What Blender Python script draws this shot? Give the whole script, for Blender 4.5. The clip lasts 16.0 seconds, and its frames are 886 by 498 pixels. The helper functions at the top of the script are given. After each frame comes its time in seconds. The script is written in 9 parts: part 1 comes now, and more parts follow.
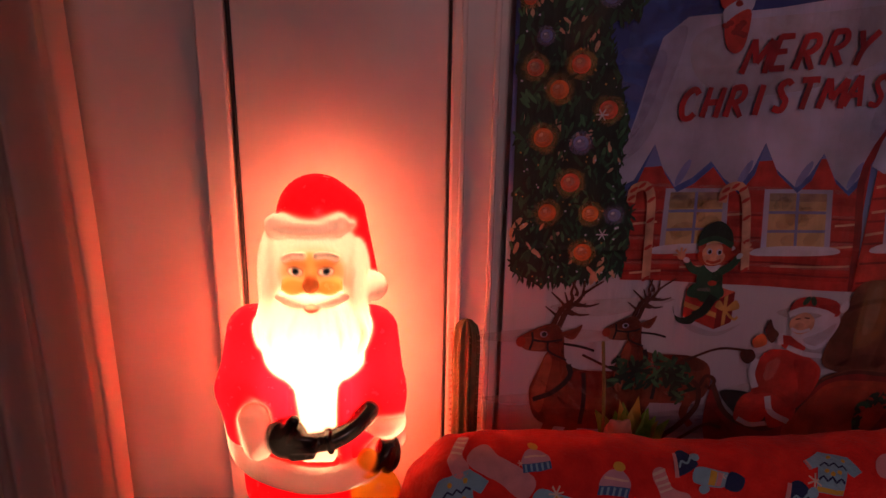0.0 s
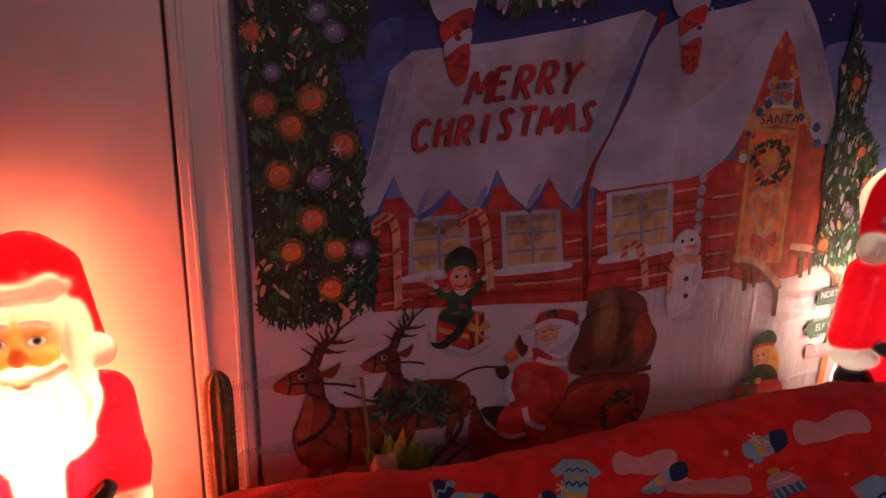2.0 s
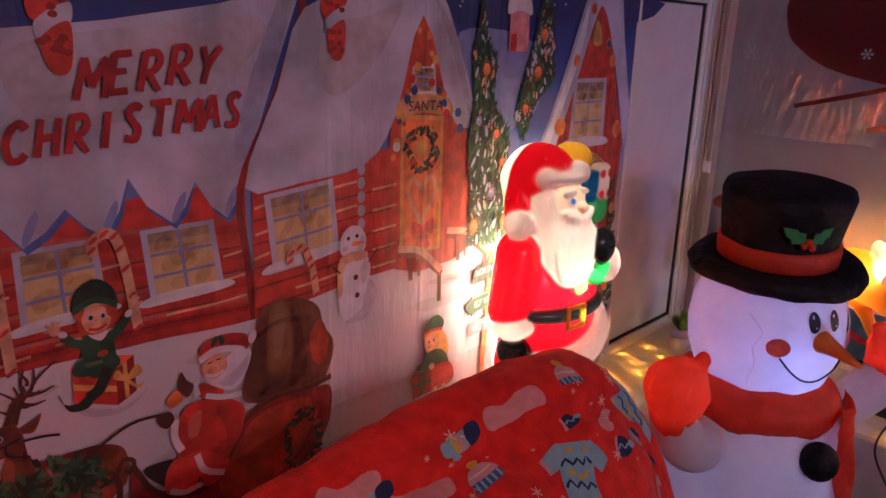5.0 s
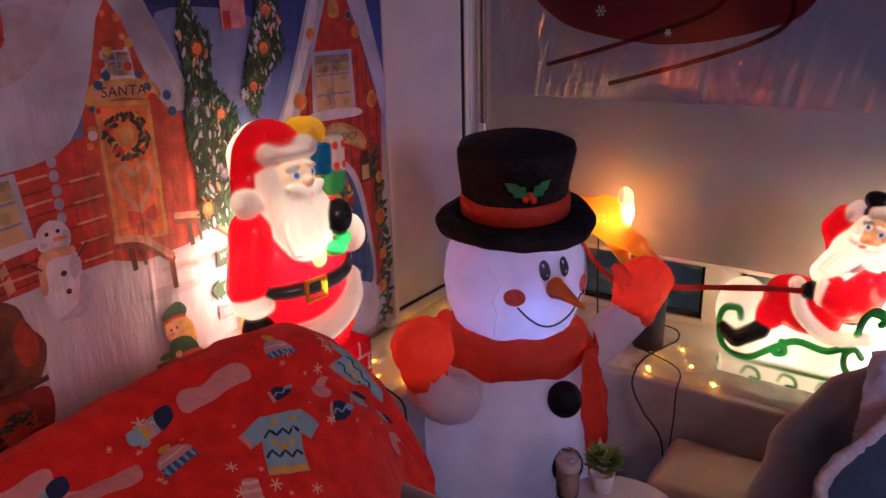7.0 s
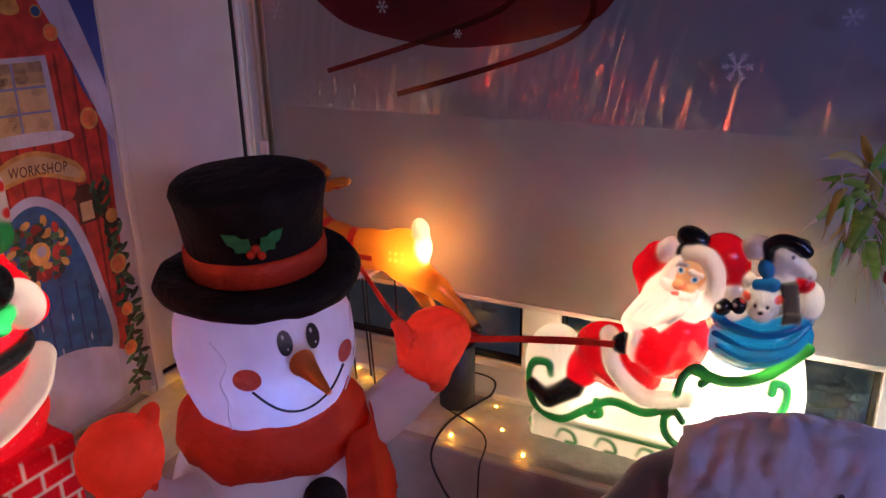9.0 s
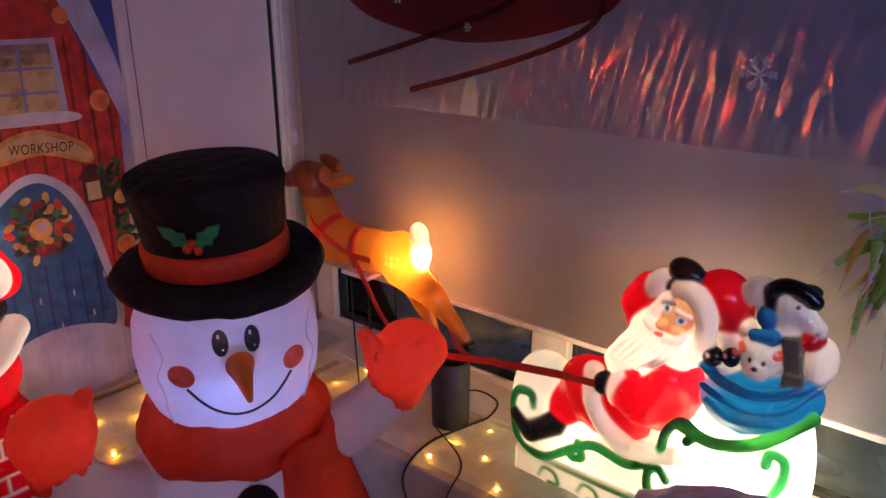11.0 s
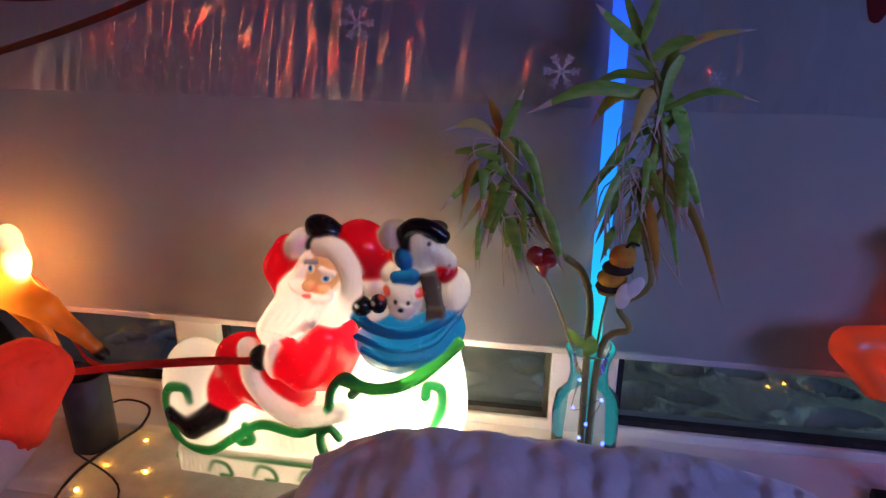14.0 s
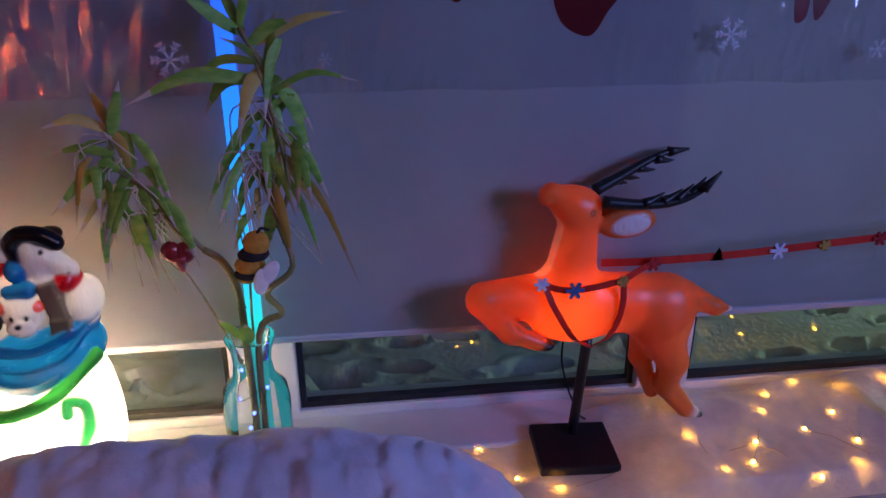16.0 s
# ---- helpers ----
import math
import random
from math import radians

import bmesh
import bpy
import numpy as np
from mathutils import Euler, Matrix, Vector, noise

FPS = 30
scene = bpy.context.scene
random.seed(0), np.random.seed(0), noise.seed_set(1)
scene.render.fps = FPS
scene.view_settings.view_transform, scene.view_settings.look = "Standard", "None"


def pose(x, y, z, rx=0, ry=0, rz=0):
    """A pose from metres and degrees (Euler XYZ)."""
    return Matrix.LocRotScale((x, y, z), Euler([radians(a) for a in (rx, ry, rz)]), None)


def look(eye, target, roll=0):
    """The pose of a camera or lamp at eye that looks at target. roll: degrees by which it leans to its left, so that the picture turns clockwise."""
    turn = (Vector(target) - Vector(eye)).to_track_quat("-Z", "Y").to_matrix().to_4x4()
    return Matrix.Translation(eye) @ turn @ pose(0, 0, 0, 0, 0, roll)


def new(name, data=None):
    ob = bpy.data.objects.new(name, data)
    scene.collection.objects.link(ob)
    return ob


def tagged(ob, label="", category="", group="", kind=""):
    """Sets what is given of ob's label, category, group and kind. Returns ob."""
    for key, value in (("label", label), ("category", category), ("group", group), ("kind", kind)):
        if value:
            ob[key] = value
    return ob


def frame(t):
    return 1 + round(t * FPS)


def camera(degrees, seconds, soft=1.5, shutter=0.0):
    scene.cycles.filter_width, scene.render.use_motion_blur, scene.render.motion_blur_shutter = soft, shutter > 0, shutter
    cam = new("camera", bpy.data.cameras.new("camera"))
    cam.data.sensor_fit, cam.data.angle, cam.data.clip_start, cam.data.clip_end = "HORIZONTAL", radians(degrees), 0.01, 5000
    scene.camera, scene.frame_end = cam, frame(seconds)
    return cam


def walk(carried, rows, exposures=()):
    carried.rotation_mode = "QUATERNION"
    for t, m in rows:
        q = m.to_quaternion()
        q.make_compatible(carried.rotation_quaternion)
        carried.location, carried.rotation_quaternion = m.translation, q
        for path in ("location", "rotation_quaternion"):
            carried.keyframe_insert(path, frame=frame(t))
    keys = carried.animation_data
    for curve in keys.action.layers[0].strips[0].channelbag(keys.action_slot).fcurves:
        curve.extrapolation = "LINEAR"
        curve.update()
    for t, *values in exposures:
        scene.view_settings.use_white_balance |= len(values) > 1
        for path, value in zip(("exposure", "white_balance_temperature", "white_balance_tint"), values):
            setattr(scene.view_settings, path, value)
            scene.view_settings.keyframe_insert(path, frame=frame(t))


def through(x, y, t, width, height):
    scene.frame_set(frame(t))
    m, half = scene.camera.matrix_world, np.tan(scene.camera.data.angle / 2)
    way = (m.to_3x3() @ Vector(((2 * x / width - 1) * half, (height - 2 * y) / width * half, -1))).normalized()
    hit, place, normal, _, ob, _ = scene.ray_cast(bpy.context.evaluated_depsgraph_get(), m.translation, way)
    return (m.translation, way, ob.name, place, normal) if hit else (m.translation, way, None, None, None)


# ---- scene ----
cam = camera(62.0, 16.0)
PATH = [
    (0, (0.000, 0.000, 1.600), (0.059, 1.903, 0.989), 1.0),
    (0.5, (0.018, 0.009, 1.604), (0.182, 1.917, 1.025), 0.5),
    (1, (0.050, 0.024, 1.623), (0.370, 1.913, 1.050), 0.9),
    (1.5, (0.085, 0.025, 1.624), (0.589, 1.879, 1.070), 1.2),
    (2, (0.111, 0.025, 1.619), (0.705, 1.856, 1.077), 0.7),
    (2.5, (0.137, 0.030, 1.625), (0.812, 1.831, 1.079), 0.6),
    (3, (0.142, 0.057, 1.621), (0.907, 1.826, 1.085), 0.5),
    (3.5, (0.142, 0.132, 1.624), (1.102, 1.804, 1.091), 1.1),
    (4, (0.135, 0.205, 1.619), (1.286, 1.749, 1.081), 1.9),
    (4.5, (0.141, 0.236, 1.614), (1.415, 1.678, 1.067), 2.2),
    (5, (0.163, 0.226, 1.614), (1.565, 1.538, 1.054), 1.8),
    (7.5, (0.570, -0.152, 1.617), (2.203, 0.799, 0.964), -2.1),
    (8, (0.753, -0.094, 1.610), (2.483, 0.667, 0.957), -1.0),
    (8.5, (0.875, -0.164, 1.610), (2.602, 0.603, 0.956), -0.8),
    (9, (1.030, -0.214, 1.617), (2.713, 0.650, 0.969), -1.0),
    (11.5, (1.392, -0.507, 1.605), (2.839, 0.703, 0.941), 0.1),
    (12, (1.395, -0.433, 1.601), (3.025, 0.502, 0.915), 1.8),
    (12.5, (1.406, -0.405, 1.584), (3.149, 0.295, 0.896), 3.1),
    (13, (1.427, -0.422, 1.579), (3.219, 0.111, 0.868), 2.8),
    (13.5, (1.435, -0.430, 1.586), (3.242, 0.020, 0.855), 1.7),
    (14, (1.449, -0.458, 1.578), (3.277, -0.137, 0.833), 0.0),
    (14.5, (1.459, -0.524, 1.564), (3.309, -0.423, 0.813), 0.1),
    (15, (1.462, -0.607, 1.568), (3.312, -0.631, 0.809), 0.7),
    (15.5, (1.458, -0.687, 1.566), (3.304, -0.789, 0.803), -0.0),
    (16, (1.451, -0.757, 1.571), (3.280, -0.998, 0.800), 0.0),
]
EXPOSURES = [(0, -0.38), (1, -0.42), (1.5, -0.32), (2, -0.08), (2.5, 0.27), (3, 0.52), (3.5, 0.75), (5, 0.82), (8, 0.54), (11.5, 0.5), (13, 0.36), (15, 0.34), (16, 0.5)]
walk(cam, [(t, look(eye, target, roll)) for t, eye, target, roll in PATH], EXPOSURES)

# ---- world and lamps ----
world = bpy.data.worlds.new("night")
scene.world = world
world.use_nodes = True
world.node_tree.nodes["Background"].inputs[0].default_value = (0.16, 0.2, 0.42, 1)
world.node_tree.nodes["Background"].inputs[1].default_value = 0.05


def lamp(name, kind, place, watts, colour, size=0.03, target=None, label=""):
    data = bpy.data.lights.new(name, kind)
    data.energy, data.color = watts, colour
    if kind == "AREA":
        data.size = size
    else:
        data.shadow_soft_size = size
    ob = new(name, data)
    ob.matrix_world = look(place, target) if target else Matrix.Translation(place)
    return ob


# bulbs inside the lit figures, and fills added beside some of them
lamp("bulb_standing_santa", "POINT", (-0.215, 1.375, 0.90), 42.0, (1.0, 0.50, 0.25), 0.03)
# added fill, not a second bulb: brightens the hat and the wall above
lamp("fill_standing_santa_upper", "POINT", (-0.212, 1.40, 1.165), 1.6, (1.0, 0.50, 0.27), 0.03)
lamp("bulb_chimney_santa", "POINT", (1.765, 1.325, 0.95), 8.5, (1.0, 0.88, 0.70), 0.03)
lamp("bulb_sleigh", "POINT", (2.80, -0.14, 0.64), 8.0, (1.0, 0.84, 0.58), 0.03)
# two added fills that brighten Santa and the sleigh front beyond its one bulb
lamp("fill_sleigh_upper", "POINT", (2.79, 0.02, 0.86), 2.8, (1.0, 0.80, 0.55), 0.03)
lamp("fill_sleigh_front", "POINT", (2.80, 0.24, 0.62), 1.3, (1.0, 0.84, 0.58), 0.03)
lamp("bulb_reindeer_rear", "POINT", (2.80, 0.80, 0.90), 3.4, (1.0, 0.66, 0.30), 0.015)
lamp("bulb_reindeer_front", "POINT", (2.875, -1.22, 0.82), 0.9, (1.0, 0.42, 0.20), 0.03)
lamp("led_snowman_head", "POINT", (2.25, 0.87, 0.76), 0.78, (0.38, 0.42, 1.0), 0.03)
lamp("led_snowman_body", "POINT", (2.28, 0.92, 0.36), 0.6, (0.45, 0.48, 1.0), 0.04)
lamp("led_snowman_neck", "POINT", (2.185, 0.80, 0.80), 0.16, (0.12, 0.26, 1.0), 0.012)
# added fills that make the closed mittens glow; no LEDs sit there
lamp("fill_snowman_mitten", "POINT", (1.885, 0.965, 0.73), 0.10, (0.9, 0.55, 0.7), 0.03)
lamp("fill_snowman_mitten", "POINT", (2.56, 0.625, 0.76), 0.16, (0.9, 0.55, 0.7), 0.03)
# blue-violet party lights further along the window and a dim garden light outdoors
lamp("party_light", "AREA", (0.9, -3.1, 1.9), 6.0, (0.27, 0.35, 1.0), 0.8, (2.95, -1.0, 1.15)).data.spread = radians(72)
# added warm fill from behind, standing in for unseen room light
lamp("room_fill", "AREA", (0.4, -1.7, 2.2), 8.0, (1.0, 0.57, 0.58), 0.9, (1.0, 1.3, 0.9)).data.spread = radians(110)
lamp("garden_light", "AREA", (4.4, -4.6, 0.75), 15, (0.72, 1.0, 0.78), 0.3, (4.3, -0.5, 0.0))

# ---- materials ----


def nodes_of(name):
    m = bpy.data.materials.new(name)
    m.use_nodes = True
    t = m.node_tree
    t.nodes.clear()
    out = t.nodes.new("ShaderNodeOutputMaterial")
    return m, t.nodes, t.links, out


def noise_value(n, l, scale, detail=3.0, stretch=None):
    co = n.new("ShaderNodeTexCoord")
    nz = n.new("ShaderNodeTexNoise")
    nz.inputs["Scale"].default_value, nz.inputs["Detail"].default_value = scale, detail
    if stretch:
        mp = n.new("ShaderNodeMapping")
        mp.inputs["Scale"].default_value = stretch
        l.new(co.outputs["Object"], mp.inputs["Vector"])
        l.new(mp.outputs["Vector"], nz.inputs["Vector"])
    else:
        l.new(co.outputs["Object"], nz.inputs["Vector"])
    return nz.outputs["Fac"]


def ramp(n, l, fac, *stops):
    r = n.new("ShaderNodeValToRGB")
    while len(r.color_ramp.elements) < len(stops):
        r.color_ramp.elements.new(0.5)
    for e, (pos, col) in zip(r.color_ramp.elements, stops):
        e.position, e.color = pos, (*col, 1)
    l.new(fac, r.inputs["Fac"])
    return r.outputs["Color"]


def bump_from(n, l, fac, strength, distance):
    b = n.new("ShaderNodeBump")
    b.inputs["Strength"].default_value, b.inputs["Distance"].default_value = strength, distance
    l.new(fac, b.inputs["Height"])
    return b.outputs["Normal"]


def surface(name, dark, light, scale=20, rough=0.6, metal=0.0, fine=200, bump=0.2, depth=0.001, stretch=None, sheen=0.0, coat=0.0):
    """An opaque surface whose colour wanders between two tones, with fine relief."""
    m, n, l, out = nodes_of(name)
    p = n.new("ShaderNodeBsdfPrincipled")
    col = ramp(n, l, noise_value(n, l, scale, 4, stretch), (0.3, dark), (0.7, light))
    l.new(col, p.inputs["Base Color"])
    p.inputs["Roughness"].default_value, p.inputs["Metallic"].default_value = rough, metal
    p.inputs["Sheen Weight"].default_value, p.inputs["Coat Weight"].default_value = sheen, coat
    if bump:
        l.new(bump_from(n, l, noise_value(n, l, fine, 3), bump, depth), p.inputs["Normal"])
    l.new(p.outputs[0], out.inputs["Surface"])
    return m


def lit_plastic(name, rough=0.28, attribute="paint"):
    """Thin plastic of a hollow lit figure: it shines a little and lets its bulb through, more where the paint (alpha) is thin."""
    m, n, l, out = nodes_of(name)
    a = n.new("ShaderNodeAttribute")
    a.attribute_name = attribute
    p = n.new("ShaderNodeBsdfPrincipled")
    l.new(a.outputs["Color"], p.inputs["Base Color"])
    wear = noise_value(n, l, 60, 4)
    r = n.new("ShaderNodeMapRange")
    r.inputs["To Min"].default_value, r.inputs["To Max"].default_value = rough - 0.08, rough + 0.15
    l.new(wear, r.inputs["Value"])
    l.new(r.outputs[0], p.inputs["Roughness"])
    # moulded hair and fur on the white parts
    sep, grain, knob = n.new("ShaderNodeSeparateColor"), n.new("ShaderNodeMath"), n.new("ShaderNodeMapRange")
    l.new(a.outputs["Color"], sep.inputs[0])
    knob.inputs["From Min"].default_value, knob.inputs["From Max"].default_value = 0.45, 0.75
    knob.inputs["To Min"].default_value, knob.inputs["To Max"].default_value = 0.12, 1.0
    l.new(sep.outputs[2], knob.inputs["Value"])
    grain.operation = "MULTIPLY"
    l.new(noise_value(n, l, 95, 3, (1.0, 1.0, 0.38)), grain.inputs[0])
    l.new(knob.outputs[0], grain.inputs[1])
    bumped = bump_from(n, l, grain.outputs[0], 0.6, 0.0045)
    l.new(bumped, p.inputs["Normal"])
    tr = n.new("ShaderNodeBsdfTranslucent")
    l.new(bumped, tr.inputs["Normal"])
    l.new(a.outputs["Color"], tr.inputs["Color"])
    mix = n.new("ShaderNodeMixShader")
    l.new(a.outputs["Alpha"], mix.inputs["Fac"])
    l.new(p.outputs[0], mix.inputs[1])
    l.new(tr.outputs[0], mix.inputs[2])
    l.new(mix.outputs[0], out.inputs["Surface"])
    return m


def thin_cloth(name, colour, through=0.4, wrinkle=0.4, scale=14, stretch=None):
    """Nylon or curtain cloth that lets light through."""
    m, n, l, out = nodes_of(name)
    d, tr, mix = n.new("ShaderNodeBsdfPrincipled"), n.new("ShaderNodeBsdfTranslucent"), n.new("ShaderNodeMixShader")
    soft = tuple(c * 0.86 for c in colour)
    col = ramp(n, l, noise_value(n, l, scale, 4, stretch), (0.3, soft), (0.7, colour))
    d.inputs["Roughness"].default_value = 0.55
    nm = bump_from(n, l, noise_value(n, l, scale * 2.2, 5, stretch), wrinkle, 0.01)
    for b, socket in ((d, "Base Color"), (tr, "Color")):
        l.new(col, b.inputs[socket])
        l.new(nm, b.inputs["Normal"])
    mix.inputs["Fac"].default_value = through
    l.new(d.outputs[0], mix.inputs[1])
    l.new(tr.outputs[0], mix.inputs[2])
    l.new(mix.outputs[0], out.inputs["Surface"])
    return m


def glow(name, colour, strength):
    m, n, l, out = nodes_of(name)
    e = n.new("ShaderNodeEmission")
    e.inputs[0].default_value, e.inputs[1].default_value = (*colour, 1), strength
    l.new(e.outputs[0], out.inputs["Surface"])
    return m


def clear(name, tint, gloss=0.1, rough=0.05):
    """Thin clear glass or film."""
    m, n, l, out = nodes_of(name)
    t, g, mix, lw, add = (n.new("ShaderNode" + k) for k in ("BsdfTransparent", "BsdfGlossy", "MixShader", "LayerWeight", "Math"))
    t.inputs[0].default_value = (*tint, 1)
    g.inputs["Roughness"].default_value = rough
    lw.inputs["Blend"].default_value = 0.25
    add.operation, add.use_clamp = "ADD", True
    add.inputs[1].default_value = gloss
    l.new(lw.outputs["Fresnel"], add.inputs[0])
    l.new(add.outputs[0], mix.inputs["Fac"])
    l.new(t.outputs[0], mix.inputs[1])
    l.new(g.outputs[0], mix.inputs[2])
    l.new(mix.outputs[0], out.inputs["Surface"])
    return m


def cloth_relief(n, l):
    """Soft wrinkles, and the creases of cloth that was folded in its packet."""
    co, sep = n.new("ShaderNodeTexCoord"), n.new("ShaderNodeSeparateXYZ")
    l.new(co.outputs["Object"], sep.inputs[0])
    height = noise_value(n, l, 7, 4, (3.0, 1.0, 0.6))
    wander = noise_value(n, l, 4, 2)
    for axis, gap in (("X", 0.145), ("Z", 0.19)):
        shift, ping, near, gain = (n.new("ShaderNode" + k) for k in ("Math", "Math", "MapRange", "Math"))
        shift.operation, ping.operation, gain.operation = "MULTIPLY_ADD", "PINGPONG", "MULTIPLY_ADD"
        l.new(wander, shift.inputs[0])
        shift.inputs[1].default_value = 0.03
        l.new(sep.outputs[axis], shift.inputs[2])
        l.new(shift.outputs[0], ping.inputs[0])
        ping.inputs[1].default_value = gap
        near.inputs["From Min"].default_value, near.inputs["From Max"].default_value = 0.0, 0.010
        near.inputs["To Min"].default_value, near.inputs["To Max"].default_value = 1.0, 0.0
        l.new(ping.outputs[0], near.inputs["Value"])
        l.new(near.outputs[0], gain.inputs[0])
        gain.inputs[1].default_value = 0.22
        l.new(height, gain.inputs[2])
        height = gain.outputs[0]
    return bump_from(n, l, height, 0.5, 0.014)


def fabric_print(name, colour, vary=0.25, scale=26):
    """Ink on polyester cloth: blotchy as a brush, with a weave and soft wrinkles."""
    m, n, l, out = nodes_of(name)
    p = n.new("ShaderNodeBsdfPrincipled")
    lo = tuple(c * (1 - 1.6 * vary) for c in colour)
    hi = tuple(min(1, c * (1 + vary * 0.8)) for c in colour)
    l.new(ramp(n, l, noise_value(n, l, scale, 8), (0.34, lo), (0.66, hi)), p.inputs["Base Color"])
    p.inputs["Roughness"].default_value, p.inputs["Sheen Weight"].default_value = 0.62, 0.15
    l.new(cloth_relief(n, l), p.inputs["Normal"])
    l.new(p.outputs[0], out.inputs["Surface"])
    return m


M = {}
M["upvc"] = surface("white_upvc", (0.70, 0.69, 0.68), (0.78, 0.77, 0.76), 6, 0.34, fine=30, bump=0.06)
M["gasket"] = surface("black_rubber", (0.010, 0.010, 0.012), (0.02, 0.02, 0.022), 40, 0.7)
M["plaster"] = surface("painted_plaster", (0.56, 0.54, 0.52), (0.66, 0.64, 0.62), 5, 0.85, fine=90, bump=0.25)
M["blind"] = surface("roller_blind_fabric", (0.50, 0.49, 0.49), (0.57, 0.56, 0.56), 3, 0.75, fine=700, bump=0.25, depth=0.0006)
M["fleece"] = thin_cloth("snow_fleece", (0.86, 0.85, 0.84), 0.45, 0.5, 22)
M["floor"] = surface("dark_laminate", (0.05, 0.042, 0.038), (0.09, 0.075, 0.065), 12, 0.45, stretch=(1, 12, 1), fine=80)
M["skirt"] = surface("grey_render", (0.46, 0.43, 0.40), (0.58, 0.54, 0.50), 14, 0.9, fine=120, bump=0.5, depth=0.002)
M["plastic"] = lit_plastic("blow_moulded_plastic", 0.2)
M["plastic_dim"] = lit_plastic("orange_blow_moulded_plastic", 0.32)
M["curtain"] = thin_cloth("voile_curtain", (0.82, 0.64, 0.55), 0.35, 0.3, 10, (1, 1, 0.15))
M["nylon_white"] = thin_cloth("white_nylon", (0.86, 0.86, 0.88), 0.4, 0.35, 9)
M["nylon_red"] = thin_cloth("red_nylon", (0.92, 0.085, 0.035), 0.4, 0.9, 16)
M["nylon_black"] = surface("black_nylon", (0.004, 0.004, 0.005), (0.009, 0.009, 0.010), 10, 0.72, fine=16, bump=1.0, depth=0.02)
M["nylon_black"].node_tree.nodes["Principled BSDF"].inputs["Specular IOR Level"].default_value = 0.25
M["nylon_orange"] = thin_cloth("orange_nylon", (0.85, 0.24, 0.04), 0.2, 0.4, 16)
M["black"] = surface("black_plastic", (0.008, 0.008, 0.009), (0.016, 0.016, 0.017), 30, 0.4)
M["pot_black"] = surface("dark_ceramic", (0.022, 0.023, 0.025), (0.04, 0.041, 0.042), 20, 0.5)
M["ribbon"] = surface("red_ribbon", (0.55, 0.02, 0.012), (0.72, 0.04, 0.02), 30, 0.45, fine=300)
M["warm_bulb"] = glow("warm_led", (1.0, 0.42, 0.035), 34.0)
M["magenta_bulb"] = glow("magenta_led", (1.0, 0.12, 0.55), 9.0)
M["blue_bulb"] = glow("blue_led", (0.06, 0.10, 1.0), 7.0)
M["glass"] = clear("window_glass", (0.86, 0.93, 0.90), 0.04, 0.01)
M["vase_glass"] = clear("vase_glass", (0.90, 0.94, 0.94), 0.05, 0.03)
M["film"] = clear("party_film", (0.93, 0.93, 0.96), 0.12, 0.09)
M["snow"] = surface("trodden_snow", (0.55, 0.57, 0.56), (0.72, 0.74, 0.73), 6, 0.9, fine=40, bump=0.6, depth=0.01)


# ---- mesh helpers ----
def mesh_object(name, verts, faces, material, smooth=True):
    me = bpy.data.meshes.new(name)
    me.from_pydata([tuple(v) for v in verts], [], [tuple(int(i) for i in f) for f in faces])
    me.materials.append(material)
    if smooth:
        me.polygons.foreach_set("use_smooth", [True] * len(me.polygons))
    me.update()
    return new(name, me)


def from_bmesh(name, bm, material, smooth=False):
    me = bpy.data.meshes.new(name)
    bm.to_mesh(me)
    bm.free()
    for m in material if isinstance(material, (list, tuple)) else [material]:
        me.materials.append(m)
    if smooth:
        me.polygons.foreach_set("use_smooth", [True] * len(me.polygons))
    return new(name, me)


def part(name, bm, material, parent, label="", smooth=False):
    ob = from_bmesh(name, bm, material, smooth)
    ob.parent = parent
    if parent is not None:
        ob.matrix_parent_inverse = parent.matrix_basis.inverted()
    return tagged(ob, label)


def under(ob, parent, label=""):
    ob.parent = parent
    ob.matrix_parent_inverse = parent.matrix_basis.inverted()
    return tagged(ob, label)


def thing(name, place, label, category, group=""):
    ob = new(name)
    ob.empty_display_size = 0.05
    ob.location = place
    bpy.context.view_layer.update()
    return tagged(ob, label, category, group)


def box(lo, hi, bevel=0.0, segments=2, bm=None):
    bm = bm or bmesh.new()
    made = bmesh.ops.create_cube(bm, size=1)["verts"]
    c, s = (Vector(lo) + Vector(hi)) / 2, Vector(hi) - Vector(lo)
    bmesh.ops.scale(bm, vec=s, verts=made)
    bmesh.ops.translate(bm, vec=c, verts=made)
    if bevel:
        edges = list({e for v in made for e in v.link_edges})
        bmesh.ops.bevel(bm, geom=edges, offset=bevel, segments=segments, profile=0.5, affect="EDGES")
    return bm


def lathe(profile, centre=(0, 0, 0), steps=32, bm=None):
    """A surface of revolution about z from (radius, height) pairs."""
    bm = bm or bmesh.new()
    rings = []
    for r, z in profile:
        rings.append([bm.verts.new((centre[0] + r * math.cos(a), centre[1] + r * math.sin(a), centre[2] + z)) for a in (2 * math.pi * k / steps for k in range(steps))])
    for lower, upper in zip(rings, rings[1:]):
        for k in range(steps):
            bm.faces.new((lower[k], lower[(k + 1) % steps], upper[(k + 1) % steps], upper[k]))
    for ring, flip in ((rings[0], True), (rings[-1], False)):
        if (ring[0].co - ring[steps // 2].co).length > 1e-4:
            bm.faces.new(ring[::-1] if flip else ring)
    return bm


